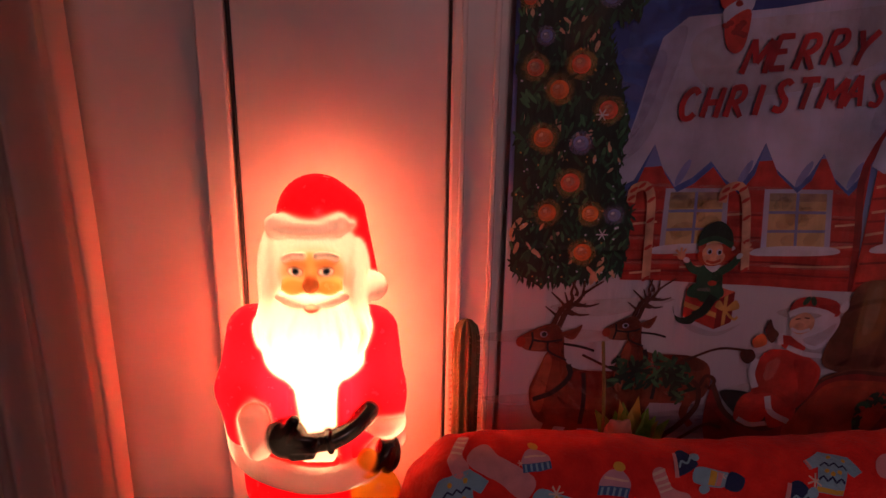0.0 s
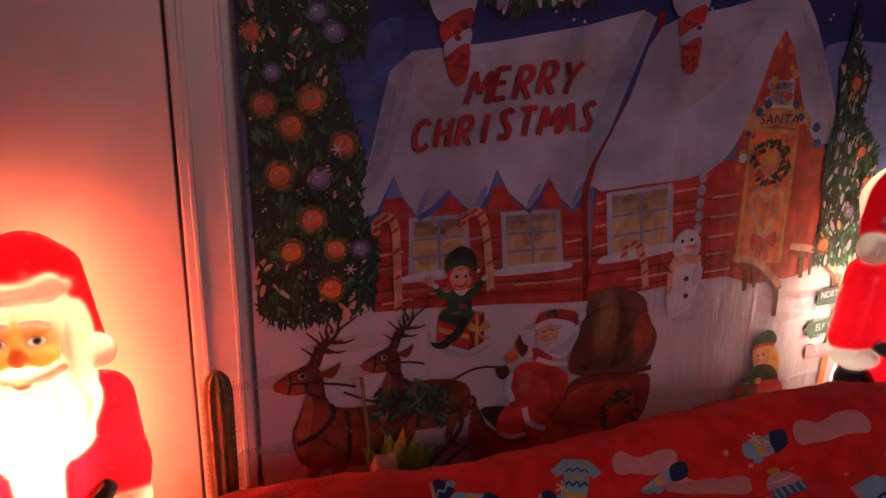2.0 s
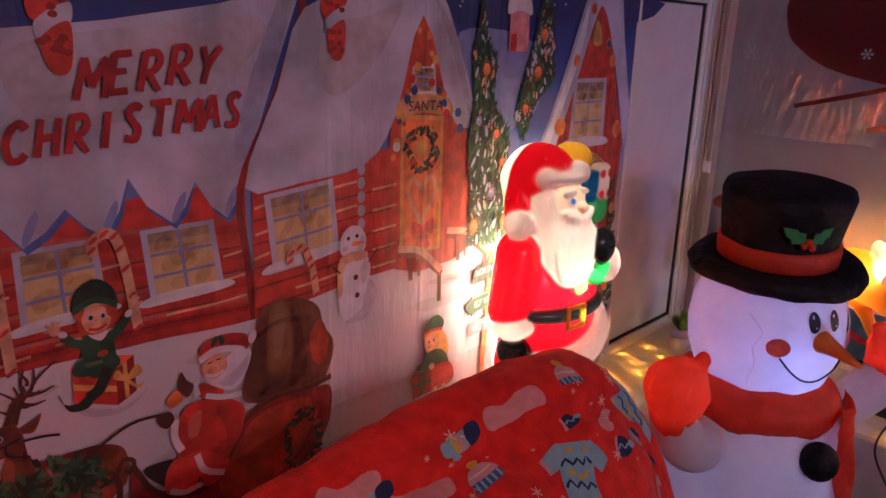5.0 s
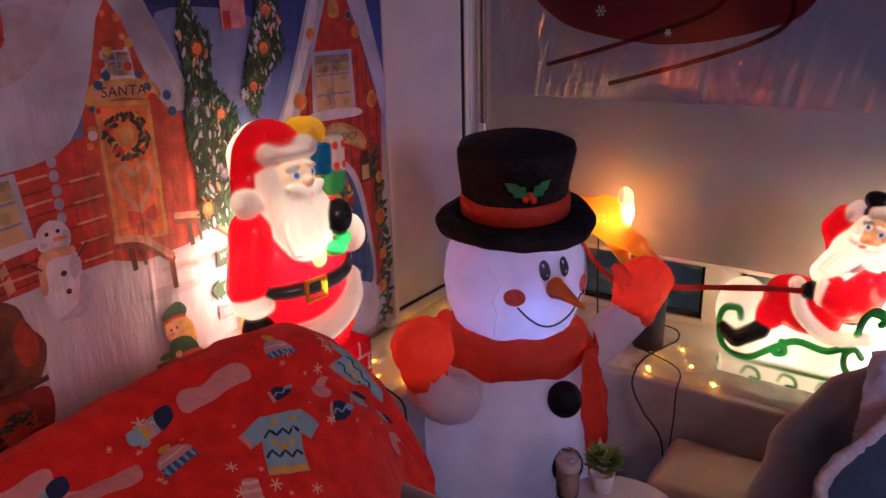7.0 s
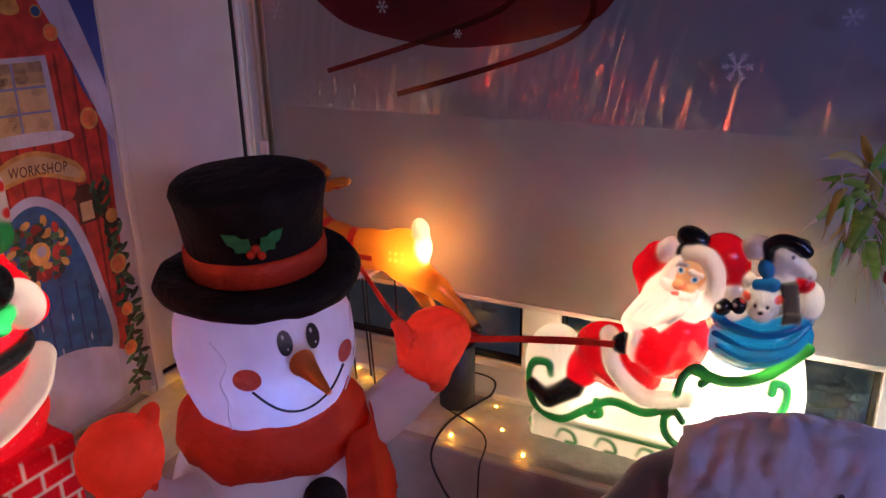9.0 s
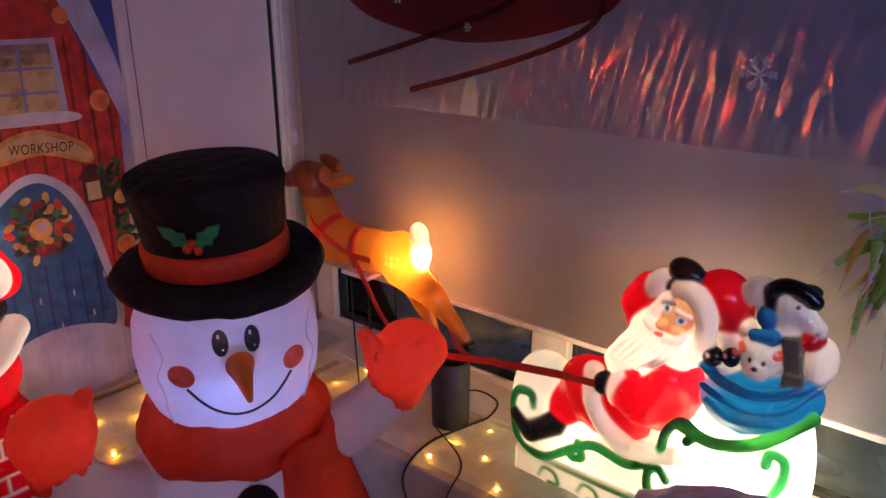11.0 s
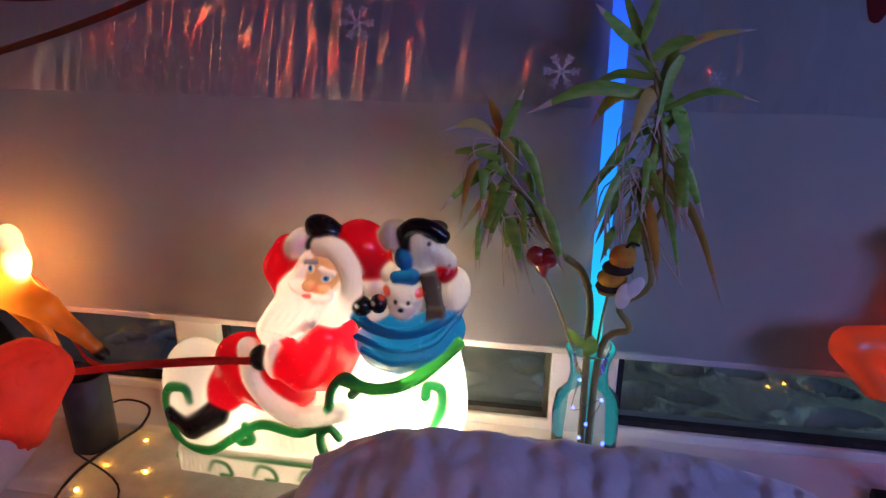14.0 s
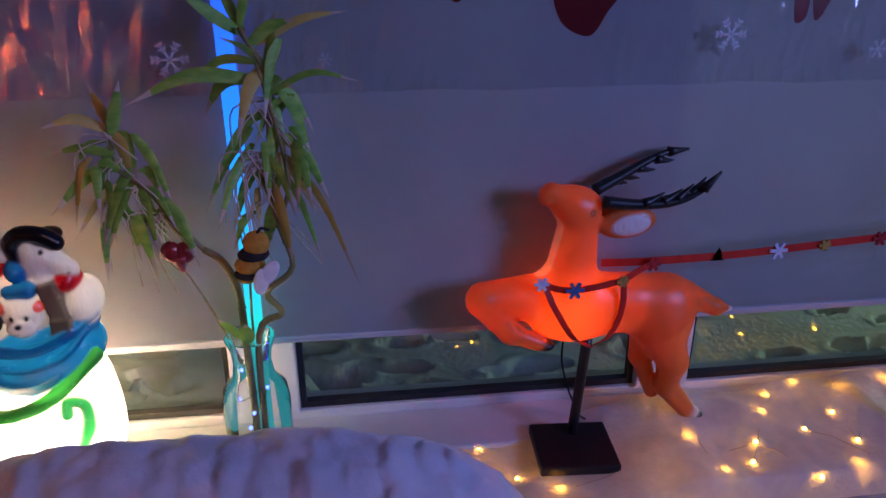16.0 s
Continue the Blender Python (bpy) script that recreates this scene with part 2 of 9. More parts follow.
def smooth_path(points, per=6):
    """A Catmull-Rom line through the points."""
    pts = [Vector(p) for p in points]
    pts = [2 * pts[0] - pts[1]] + pts + [2 * pts[-1] - pts[-2]]
    out = []
    for a, b, c, d in zip(pts, pts[1:], pts[2:], pts[3:]):
        for k in range(per):
            t = k / per
            out.append(0.5 * (2 * b + (c - a) * t + (2 * a - 5 * b + 4 * c - d) * t * t + (3 * b - a - 3 * c + d) * t ** 3))
    return out + [pts[-2]]


def tube(points, radius, bm=None, sides=8, per=6, radii=None):
    """A round cable or stem along a smooth line; radii: (first, last)."""
    bm = bm or bmesh.new()
    line = smooth_path(points, per)
    rings, side = [], Vector((0.31, 0.77, 0.55))
    for i, p in enumerate(line):
        ahead = (line[min(i + 1, len(line) - 1)] - line[max(i - 1, 0)]).normalized()
        side = (side - ahead * side.dot(ahead)).normalized()
        other = ahead.cross(side)
        f = i / (len(line) - 1)
        r = radius if radii is None else radii[0] * (1 - f) + radii[1] * f
        rings.append([bm.verts.new(p + r * (math.cos(a) * side + math.sin(a) * other)) for a in (2 * math.pi * k / sides for k in range(sides))])
    for lower, upper in zip(rings, rings[1:]):
        for k in range(sides):
            bm.faces.new((lower[k], lower[(k + 1) % sides], upper[(k + 1) % sides], upper[k]))
    bm.faces.new(rings[0][::-1])
    bm.faces.new(rings[-1])
    return bm


def strap(points, width, thick, up=(0, 0, 1), bm=None, per=6):
    """A flat ribbon along a smooth line; up: the direction of its width."""
    bm = bm or bmesh.new()
    line = smooth_path(points, per)
    rings = []
    for i, p in enumerate(line):
        ahead = (line[min(i + 1, len(line) - 1)] - line[max(i - 1, 0)]).normalized()
        u = Vector(up)
        u = (u - ahead * u.dot(ahead)).normalized()
        o = ahead.cross(u)
        rings.append([bm.verts.new(p + a * width / 2 * u + b * thick / 2 * o) for a, b in ((-1, -1), (1, -1), (1, 1), (-1, 1))])
    for lower, upper in zip(rings, rings[1:]):
        for k in range(4):
            bm.faces.new((lower[k], lower[(k + 1) % 4], upper[(k + 1) % 4], upper[k]))
    bm.faces.new(rings[0][::-1])
    bm.faces.new(rings[-1])
    return bm


def ball(centre, radii, bm=None, u=20, v=12):
    bm = bm or bmesh.new()
    made = bmesh.ops.create_uvsphere(bm, u_segments=u, v_segments=v, radius=1)["verts"]
    bmesh.ops.scale(bm, vec=Vector(radii) if not isinstance(radii, (int, float)) else Vector((radii,) * 3), verts=made)
    bmesh.ops.translate(bm, vec=Vector(centre), verts=made)
    return bm


# ---- moulded figures: solid forms blended into one skin ----
def ell(c, r, turn=None):
    c, r = np.array(c, np.float32), np.array(r, np.float32)
    t = None if turn is None else np.array(Euler([radians(a) for a in turn]).to_matrix().inverted(), np.float32)

    def d(p):
        q = p - c
        if t is not None:
            q = q @ t.T
        k0 = np.sqrt(((q / r) ** 2).sum(-1))
        k1 = np.sqrt(((q / (r * r)) ** 2).sum(-1)) + 1e-9
        return k0 * (k0 - 1) / k1

    reach = np.full(3, r.max()) if t is not None else r
    return d, c - reach, c + reach


def cap(a, b, ra, rb=None):
    a, b = np.array(a, np.float32), np.array(b, np.float32)
    rb = ra if rb is None else rb
    ab = b - a

    def d(p):
        h = np.clip(((p - a) @ ab) / max(float(ab @ ab), 1e-9), 0, 1)
        return np.sqrt(((p - a - h[..., None] * ab) ** 2).sum(-1)) - (ra + (rb - ra) * h)

    m = max(ra, rb)
    return d, np.minimum(a, b) - m, np.maximum(a, b) + m


def brick(c, h, r=0.01, turn=None):
    c, h = np.array(c, np.float32), np.array(h, np.float32)
    t = None if turn is None else np.array(Euler([radians(a) for a in turn]).to_matrix().inverted(), np.float32)

    def d(p):
        q = p - c
        if t is not None:
            q = q @ t.T
        q = np.abs(q) - (h - r)
        return np.sqrt((np.maximum(q, 0) ** 2).sum(-1)) + np.minimum(q.max(-1), 0) - r

    reach = np.full(3, float(np.sqrt((h ** 2).sum()))) if t is not None else h
    return d, c - reach, c + reach


def line_of(points, r, per=5):
    """A bead along a smooth line."""
    pts = smooth_path(points, per)
    seg = [cap(a, b, r) for a, b in zip(pts, pts[1:])]
    return (lambda p: np.min([s[0](p) for s in seg], axis=0)), np.min([s[1] for s in seg], axis=0), np.max([s[2] for s in seg], axis=0)


THROUGH = 0.20  # how much of its bulb the painted plastic lets through


def skin(name, forms, paints, step, material, blend=0.012):
    """One closed skin round all forms (form, colour[, blend]); paints (form, colour) tint the skin where they reach it."""
    lo = np.min([f[0][1] for f in forms], axis=0) - 3 * step
    hi = np.max([f[0][2] for f in forms], axis=0) + 3 * step
    n = np.ceil((hi - lo) / step).astype(int) + 1
    axes = [(lo[k] + step * np.arange(n[k])).astype(np.float32) for k in range(3)]
    grid = np.full(n, 1.0, np.float32)
    for form in forms:
        (d, a, b), k = form[0], form[2] if len(form) > 2 else blend
        i0 = np.maximum(np.floor((a - lo) / step).astype(int) - 4, 0)
        i1 = np.minimum(np.ceil((b - lo) / step).astype(int) + 5, n)
        sl = tuple(slice(u, v) for u, v in zip(i0, i1))
        p = np.stack(np.meshgrid(*(axes[q][sl[q]] for q in range(3)), indexing="ij"), -1)
        new_d, old = d(p), grid[sl]
        h = np.maximum(k - np.abs(old - new_d), 0) / k
        grid[sl] = np.minimum(old, new_d) - h * h * k * 0.25
    inside = grid < 0
    corner = [(i, j, k) for i in (0, 1) for j in (0, 1) for k in (0, 1)]
    cut = lambda g, c: g[c[0]:g.shape[0] - 1 + c[0], c[1]:g.shape[1] - 1 + c[1], c[2]:g.shape[2] - 1 + c[2]]  # noqa: E731
    count = sum(cut(inside, c).astype(np.int8) for c in corner)
    active = (count > 0) & (count < 8)
    where = np.argwhere(active)
    index = np.full(active.shape, -1, np.int64)
    index[active] = np.arange(len(where))
    total, hits = np.zeros((len(where), 3)), np.zeros(len(where))
    for a in corner:
        for k in range(3):
            if a[k]:
                continue
            b = list(a)
            b[k] = 1
            da, db = cut(grid, a)[active], cut(grid, b)[active]
            cross = (da < 0) != (db < 0)
            t = np.where(cross, da / np.where(cross, da - db, 1), 0)
            pos = np.tile(np.array(a, float), (len(where), 1))
            pos[:, k] += t
            total += pos * cross[:, None]
            hits += cross
    verts = lo + step * (where + total / hits[:, None])
    faces = []
    for k in range(3):
        u, v = (k + 1) % 3, (k + 2) % 3
        s0 = np.take(inside, range(n[k] - 1), axis=k)
        s1 = np.take(inside, range(1, n[k]), axis=k)
        e = np.argwhere(s0 != s1)
        e = e[(e[:, u] > 0) & (e[:, v] > 0) & (e[:, u] < n[u] - 1) & (e[:, v] < n[v] - 1)]
        out = s0[tuple(e.T)]
        q = []
        for du, dv in ((1, 1), (0, 1), (0, 0), (1, 0)):
            c = e.copy()
            c[:, u] -= du
            c[:, v] -= dv
            q.append(index[tuple(c.T)])
        q = np.stack(q, -1)
        q[~out] = q[~out][:, ::-1]
        faces.append(q)
    faces = np.concatenate(faces)
    pf = verts.astype(np.float32)
    colour, weight = np.zeros((len(pf), 4)), np.zeros(len(pf))
    gaps = np.stack([form[0][0](pf) for form in forms])
    nearest = gaps.min(axis=0)
    for form, gap in zip(forms, gaps):
        w = np.exp(np.maximum(-(gap - nearest) / (0.55 * step), -30.0))
        colour += w[:, None] * np.array(tuple(form[1]) if len(form[1]) == 4 else (*form[1], THROUGH))
        weight += w
    colour /= weight[:, None]
    for (d, a, b), col in paints:
        rows_in = np.nonzero(np.all((pf > a - 0.01) & (pf < b + 0.01), axis=1))[0]
        if len(rows_in):
            w = np.clip(0.5 - d(pf[rows_in]) / (1.3 * step), 0, 1)[:, None]
            colour[rows_in] = colour[rows_in] * (1 - w) + w * np.array(tuple(col) if len(col) == 4 else (*col, THROUGH))
    ob = mesh_object(name, verts, faces, material)
    layer = ob.data.attributes.new("paint", "FLOAT_COLOR", "POINT")
    layer.data.foreach_set("color", colour.astype(np.float32).ravel())
    return ob


RED, WHITE, SKIN, BLACK, GOLD, GREEN, BLUE = (0.62, 0.004, 0.014), (0.86, 0.83, 0.78), (0.66, 0.28, 0.085), (0.006, 0.006, 0.007), (0.80, 0.52, 0.04), (0.02, 0.26, 0.06), (0.006, 0.17, 0.42)


# ---- the room ----
def structure(name, bm, material, label, smooth=False):
    return tagged(from_bmesh(name, bm, material, smooth), label, name.split("_")[0], kind="structure")


structure("floor", box((-2.6, -3.6, -0.06), (3.2, 1.7, 0.0)), M["floor"], "dark wood-effect laminate floor in the room")
structure("ceiling", box((-2.6, -3.6, 2.35), (3.2, 1.7, 2.45)), M["plaster"], "plain painted ceiling of the room")
structure("wall_north", box((-2.6, 1.57, 0.0), (3.2, 1.72, 2.35)), M["plaster"], "plain light wall behind white plastic panels")
structure("wall_west", box((-2.75, -3.6, 0.0), (-2.6, 1.72, 2.35)), M["plaster"], "plain painted wall of the room")
structure("wall_south", box((-2.6, -3.75, 0.0), (3.2, -3.6, 2.35)), M["plaster"], "plain painted wall behind the camera")
wall = box((3.06, -3.6, 0.0), (3.2, 1.57, 0.43))
box((3.06, -3.6, 2.08), (3.2, 1.57, 2.35), bm=wall)
box((3.06, -3.6, 0.43), (3.2, -2.75, 2.08), bm=wall)
box((3.06, 1.46, 0.43), (3.2, 1.57, 2.08), bm=wall)
structure("wall_east", wall, M["plaster"], "painted wall with a long window opening")

# white frame rails of the panelled wall
for n, (x0, x1) in enumerate(((0.058, 0.172), (2.405, 2.46), (2.952, 3.06), (-0.447, -0.389))):
    tr = structure(f"trim_{n + 1}", box((x0, 1.508, 0.46), (x1, 1.568, 1.80), 0.006), M["upvc"], "white plastic upright of the panel frame")
    if n == 3:
        continue
    part("bead", box((x0 + 0.018, 1.499, 0.46), (x0 + 0.03, 1.5075, 1.80), 0.003), M["upvc"], tr)
    part("bead", box((x1 - 0.03, 1.499, 0.46), (x1 - 0.018, 1.5075, 1.80), 0.003), M["upvc"], tr)
structure("trim_head", box((-0.72, 1.505, 1.802), (3.06, 1.568, 1.87), 0.006), M["upvc"], "white plastic head rail above the panels")
for n, (x0, x1, z0, z1) in enumerate(((-0.380, 0.052, 0.47, 1.80), (2.466, 2.946, 0.515, 1.745), (-0.72, -0.450, 0.47, 1.80))):
    pan = structure(f"panel_{n + 1}", box((x0, 1.53, z0), (x1, 1.566, z1), 0.003), M["upvc"], "smooth white plastic infill panel")
    if n < 2:
        for a, b in (((x0 - 0.006, z0), (x0, z1)), ((x1, z0), (x1 + 0.006, z1)), ((x0 - 0.006, z0 - 0.007), (x1 + 0.006, z0)), ((x0 - 0.006, z1), (x1 + 0.006, z1 + 0.007))):
            part("gasket", box((a[0], 1.520, a[1]), (b[0], 1.560, b[1])), M["gasket"], pan, "thin black rubber gasket")
structure("trim_panel_top", box((2.46, 1.51, 1.753), (2.952, 1.566, 1.80), 0.004), M["upvc"], "white plastic rail above a panel")
structure("trim_panel_foot", box((2.46, 1.515, 0.44), (2.952, 1.566, 0.507), 0.004), M["upvc"], "white plastic rail below a panel")

# low ledge along both walls
structure("ledge_window", box((2.60, -3.55, 0.0), (3.055, 1.50, 0.425), 0.01), M["skirt"], "low boxed-in ledge below the window")
structure("ledge_wall", box((-2.4, 1.17, 0.0), (2.597, 1.50, 0.455), 0.01), M["skirt"], "low boxed-in ledge along the panelled wall")

# the window
wf = box((3.035, -2.75, 0.43), (3.10, 1.46, 0.483), 0.004)
structure("window_1", wf, M["upvc"], "white plastic window frame below a roller blind")
win = bpy.data.objects["window_1"]
for y0, y1 in ((0.415, 0.535), (-0.605, -0.447), (-1.615, -1.475), (1.37, 1.46), (-2.75, -2.66)):
    part("mullion", box((3.02, y0, 0.484), (3.10, y1, 2.08), 0.004), M["upvc"], win)
for y0, y1 in ((0.535, 1.37), (-0.447, 0.415), (-1.475, -0.605), (-2.66, -1.615)):
    g = 0.016
    gl = part("pane", box((3.07, y0 + 0.002, 0.486), (3.074, y1 - 0.002, 2.08)), M["glass"], win, "dark window glass")
    gl.visible_shadow = False
    for lo, hi in (((3.045, y0 + 0.002, 0.485), (3.068, y0 + g, 2.08)), ((3.045, y1 - g, 0.485), (3.068, y1 - 0.002, 2.08)), ((3.045, y0 + g, 0.485), (3.068, y1 - g, 0.485 + g))):
        part("seal", box(lo, hi), M["gasket"], win, "black rubber seal")
structure("sill", box((2.87, -2.75, 0.429), (3.033, 1.45, 0.462), 0.006), M["upvc"], "white plastic window sill")

blind = thing("roller_blind", (2.96, -0.6, 0.73), "grey roller blind pulled most of the way down", "blind")
bm = bmesh.new()
rows_b = []
for i in range(61):
    y = 1.405 - 4.1 * i / 60
    rows_b.append([bm.verts.new((2.962 + 0.004 * math.sin(3.1 * y + 1.4 * z) + 0.002 * math.sin(9 * y), y, z)) for z in (0.735, 1.0, 1.3, 1.6, 1.9, 2.12)])
for a, b in zip(rows_b, rows_b[1:]):
    for k in range(5):
        bm.faces.new((a[k], a[k + 1], b[k + 1], b[k]))
bmesh.ops.solidify(bm, geom=bm.faces[:], thickness=0.0012)
part("fabric", bm, M["blind"], blind, smooth=True)
part("hem_bar", box((2.955, -2.69, 0.722), (2.969, 1.402, 0.74), 0.004), M["blind"], blind, "slim bar in the hem")
part("roller", lathe([(0.02, -2.05), (0.02, 2.05)], (0, 0, 0), 16), M["upvc"], blind).matrix_local = Matrix.Translation((0.03, -0.05, 1.41)) @ Matrix.Rotation(radians(90), 4, "X")
bm = bmesh.new()
for k in range(70):
    for dy in (0.0, 0.022):
        ball((2.945, 1.425 + dy, 1.17 + 0.013 * k), 0.0035, bm, 6, 4)
part("bead_chain", bm, M["upvc"], blind, "white plastic bead chain")
part("chain_weight", box((2.938, 1.42, 1.125), (2.952, 1.452, 1.17), 0.004), M["upvc"], blind)

# the garden beyond: trodden snow with hollows
bm = bmesh.new()
random.seed(5)
dents = [(random.uniform(3.5, 6.2), random.uniform(-4.5, 1.5), random.uniform(0.035, 0.06), random.uniform(0.06, 0.12), random.uniform(-0.5, 0.5)) for _ in range(330)]
dents = np.array(dents)
gx_, gy_ = np.meshgrid(np.linspace(3.2, 6.4, 200), np.linspace(-5, 2, 300), indexing="ij")
gz_ = 0.10 + 0.02 * np.sin(2.1 * gx_) * np.cos(1.7 * gy_)
for dx, dy, ra, rb, turn in dents:
    c, s = math.cos(turn), math.sin(turn)
    u, v = (gx_ - dx) * c + (gy_ - dy) * s, -(gx_ - dx) * s + (gy_ - dy) * c
    r = np.sqrt((u / ra) ** 2 + (v / rb) ** 2)
    gz_ += -0.15 / (1 + np.exp(np.minimum((r - 0.8) * 11, 50))) + 0.015 * np.exp(-((r - 1.15) * 5) ** 2)
n0, n1 = gx_.shape
faces = [(i * n1 + j, (i + 1) * n1 + j, (i + 1) * n1 + j + 1, i * n1 + j + 1) for i in range(n0 - 1) for j in range(n1 - 1)]
tagged(mesh_object("ground", np.stack([gx_, gy_, gz_], -1).reshape(-1, 3), faces, M["snow"]), "trodden snow with footprints outside the window", "ground", kind="structure")
structure("ground_far", box((6.4, -400, -0.3), (800, 400, 0.08)), M["snow"], "flat snowy ground going on in the dark")


def fleece_sheet(name, x0, x1, y0, y1, z, label, front, amp=0.012):
    """Fleece laid over a ledge, rolling over its front edge ('x' or 'y')."""
    nx, ny = int((x1 - x0) / 0.02) + 1, int((y1 - y0) / 0.02) + 1
    verts = []
    for i in range(nx):
        for j in range(ny):
            x, y = x0 + (x1 - x0) * i / (nx - 1), y0 + (y1 - y0) * j / (ny - 1)
            h = amp * (noise.noise((x * 5, y * 5, z)) + 0.6 * noise.noise((x * 13, y * 13, 3))) + 0.35 * amp * noise.noise((x * 31, y * 31, 7))
            h += 0.03 * max(0, noise.noise((x * 2.3, y * 1.9, 11)) - 0.15)
            if front == "x":
                heap = min(1.0, max(0.0, (-1.26 - y) / 0.22))
                h += heap * (0.035 + 0.05 * min(1.0, (x - x0) / (x1 - x0))) * (0.75 + 0.5 * noise.noise((x * 6, y * 5, 17)))
            e = (x - x0) if front == "x" else (y - y0)
            drop = max(0.0, 0.10 - e)
            verts.append((x + (0.55 * drop if front == "x" else 0), y + (0.55 * drop if front == "y" else 0), z + h - 1.6 * drop if drop > 0.03 else z + h - 16 * drop * drop))
    faces = [(i * ny + j, (i + 1) * ny + j, (i + 1) * ny + j + 1, i * ny + j + 1) for i in range(nx - 1) for j in range(ny - 1)]
    ob = mesh_object(name, verts, faces, M["fleece"])
    return tagged(ob, label, "fleece")


fleece_sheet("snow_fleece", 2.545, 2.95, -3.4, 1.15, 0.452, "white fluffy snow fleece over the window ledge", "x")
fleece_sheet("snow_fleece", -1.6, 2.94, 1.13, 1.50, 0.476, "white fluffy snow fleece over the ledge by the wall", "y", 0.006)

# voile curtain
bm = bmesh.new()
cols = []
for i in range(241):
    f = i / 240
    x = -1.75 + 1.115 * f
    d = 0.045 * math.sin(62 * f + 0.6) * (0.4 + 0.6 * f) + 0.015 * math.sin(131 * f + 1)
    cols.append([bm.verts.new((x + 0.01 * math.sin(2 * z), 1.40 + d * (0.7 + 0.2 * z), z)) for z in (0.47, 0.8, 1.2, 1.6, 2.0, 2.3)])
for a, b in zip(cols, cols[1:]):
    for k in range(5):
        bm.faces.new((a[k], b[k], b[k + 1], a[k + 1]))
tagged(from_bmesh("voile_curtain", bm, M["curtain"], True), "gathered pale voile curtain hanging in folds", "curtain")


# ---- printed wall hanging ----
def fold(x, z):
    """How far the cloth hangs from the wall: soft upright folds, in flat strips 45 mm wide."""
    q = math.floor(x / 0.045)
    a, b = (1.496 + 0.0045 * math.sin(11 * 0.045 * k + 0.8) + 0.003 * math.sin(27 * 0.045 * k) for k in (q, q + 1))
    return a + (b - a) * (x / 0.045 - q)


THICK = 0.00015  # one layer of ink


hanging = thing("wall_hanging", (1.3, 1.5, 0.5), "large printed cloth hanging with a snowy Christmas village", "tapestry")
PRINTS = {}


def wash(name, colour, strength):
    """Thin ink: a blotchy veil that lets the print below show."""
    m, n, l, out = nodes_of(name)
    p, t, mix, rng = (n.new("ShaderNode" + k) for k in ("BsdfPrincipled", "BsdfTransparent", "MixShader", "MapRange"))
    p.inputs["Base Color"].default_value, p.inputs["Roughness"].default_value = (*colour, 1), 0.62
    l.new(noise_value(n, l, 45, 5), rng.inputs["Value"])
    rng.inputs["From Min"].default_value, rng.inputs["From Max"].default_value = 0.3, 0.7
    rng.inputs["To Min"].default_value, rng.inputs["To Max"].default_value = strength * 0.45, strength * 1.4
    l.new(rng.outputs[0], mix.inputs["Fac"])
    l.new(cloth_relief(n, l), p.inputs["Normal"])
    l.new(t.outputs[0], mix.inputs[1])
    l.new(p.outputs[0], mix.inputs[2])
    l.new(mix.outputs[0], out.inputs["Surface"])
    return m


def ink(key, colour, vary=0.25):
    if key not in PRINTS and key.startswith("wash"):
        PRINTS[key] = wash("print_" + key, colour, 0.20)
    if key not in PRINTS:
        PRINTS[key] = fabric_print("print_" + key, colour, 0.24 if key == "pale" else 0.09 if key in ("white", "lavender", "night", "pane") else vary, 6 if key == "pale" else 26)
    return PRINTS[key]


INK = {
    "red": (0.50, 0.036, 0.027), "dark_red": (0.24, 0.014, 0.014), "brick_red": (0.52, 0.07, 0.04), "brown": (0.21, 0.048, 0.026), "dark_brown": (0.085, 0.022, 0.014),
    "green": (0.018, 0.085, 0.042), "halo": (0.16, 0.08, 0.02), "dark_green": (0.008, 0.030, 0.020), "mid_green": (0.05, 0.17, 0.075), "white": (0.62, 0.64, 0.76), "pale": (0.46, 0.49, 0.68), "lavender": (0.20, 0.25, 0.54),
    "shade_blue": (0.06, 0.12, 0.42), "night": (0.012, 0.028, 0.17), "gold": (0.62, 0.36, 0.10), "pane": (0.58, 0.44, 0.24), "peach": (0.66, 0.36, 0.24), "pink": (0.66, 0.30, 0.36), "door_blue": (0.02, 0.10, 0.28),
    "orange": (0.75, 0.20, 0.06), "coral": (0.80, 0.15, 0.09), "sand": (0.62, 0.42, 0.28), "black": (0.012, 0.012, 0.016), "grey_green": (0.20, 0.22, 0.14), "fur": (0.20, 0.045, 0.022), "fur_light": (0.32, 0.09, 0.045), "sack": (0.17, 0.055, 0.03), "rust": (0.40, 0.05, 0.02), "letters": (0.36, 0.012, 0.020),
    "wash_blue": (0.10, 0.14, 0.40), "wash_dark": (0.03, 0.008, 0.012), "wash_light": (0.80, 0.62, 0.55), "wash_gold": (0.70, 0.40, 0.10), "wash_red": (0.55, 0.03, 0.02), "wash_lilac": (0.34, 0.30, 0.58),
}


def smoothed(points, per=5):
    """A closed smooth outline through a few points."""
    p = [Vector((a, b, 0)) for a, b in points]
    n = len(p)
    out = []
    for i in range(n):
        a, b, c, d = p[i - 1], p[i], p[(i + 1) % n], p[(i + 2) % n]
        for k in range(per):
            t = k / per
            q = 0.5 * (2 * b + (c - a) * t + (2 * a - 5 * b + 4 * c - d) * t * t + (3 * b - a - 3 * c + d) * t ** 3)
            out.append((q.x, q.y))
    return out


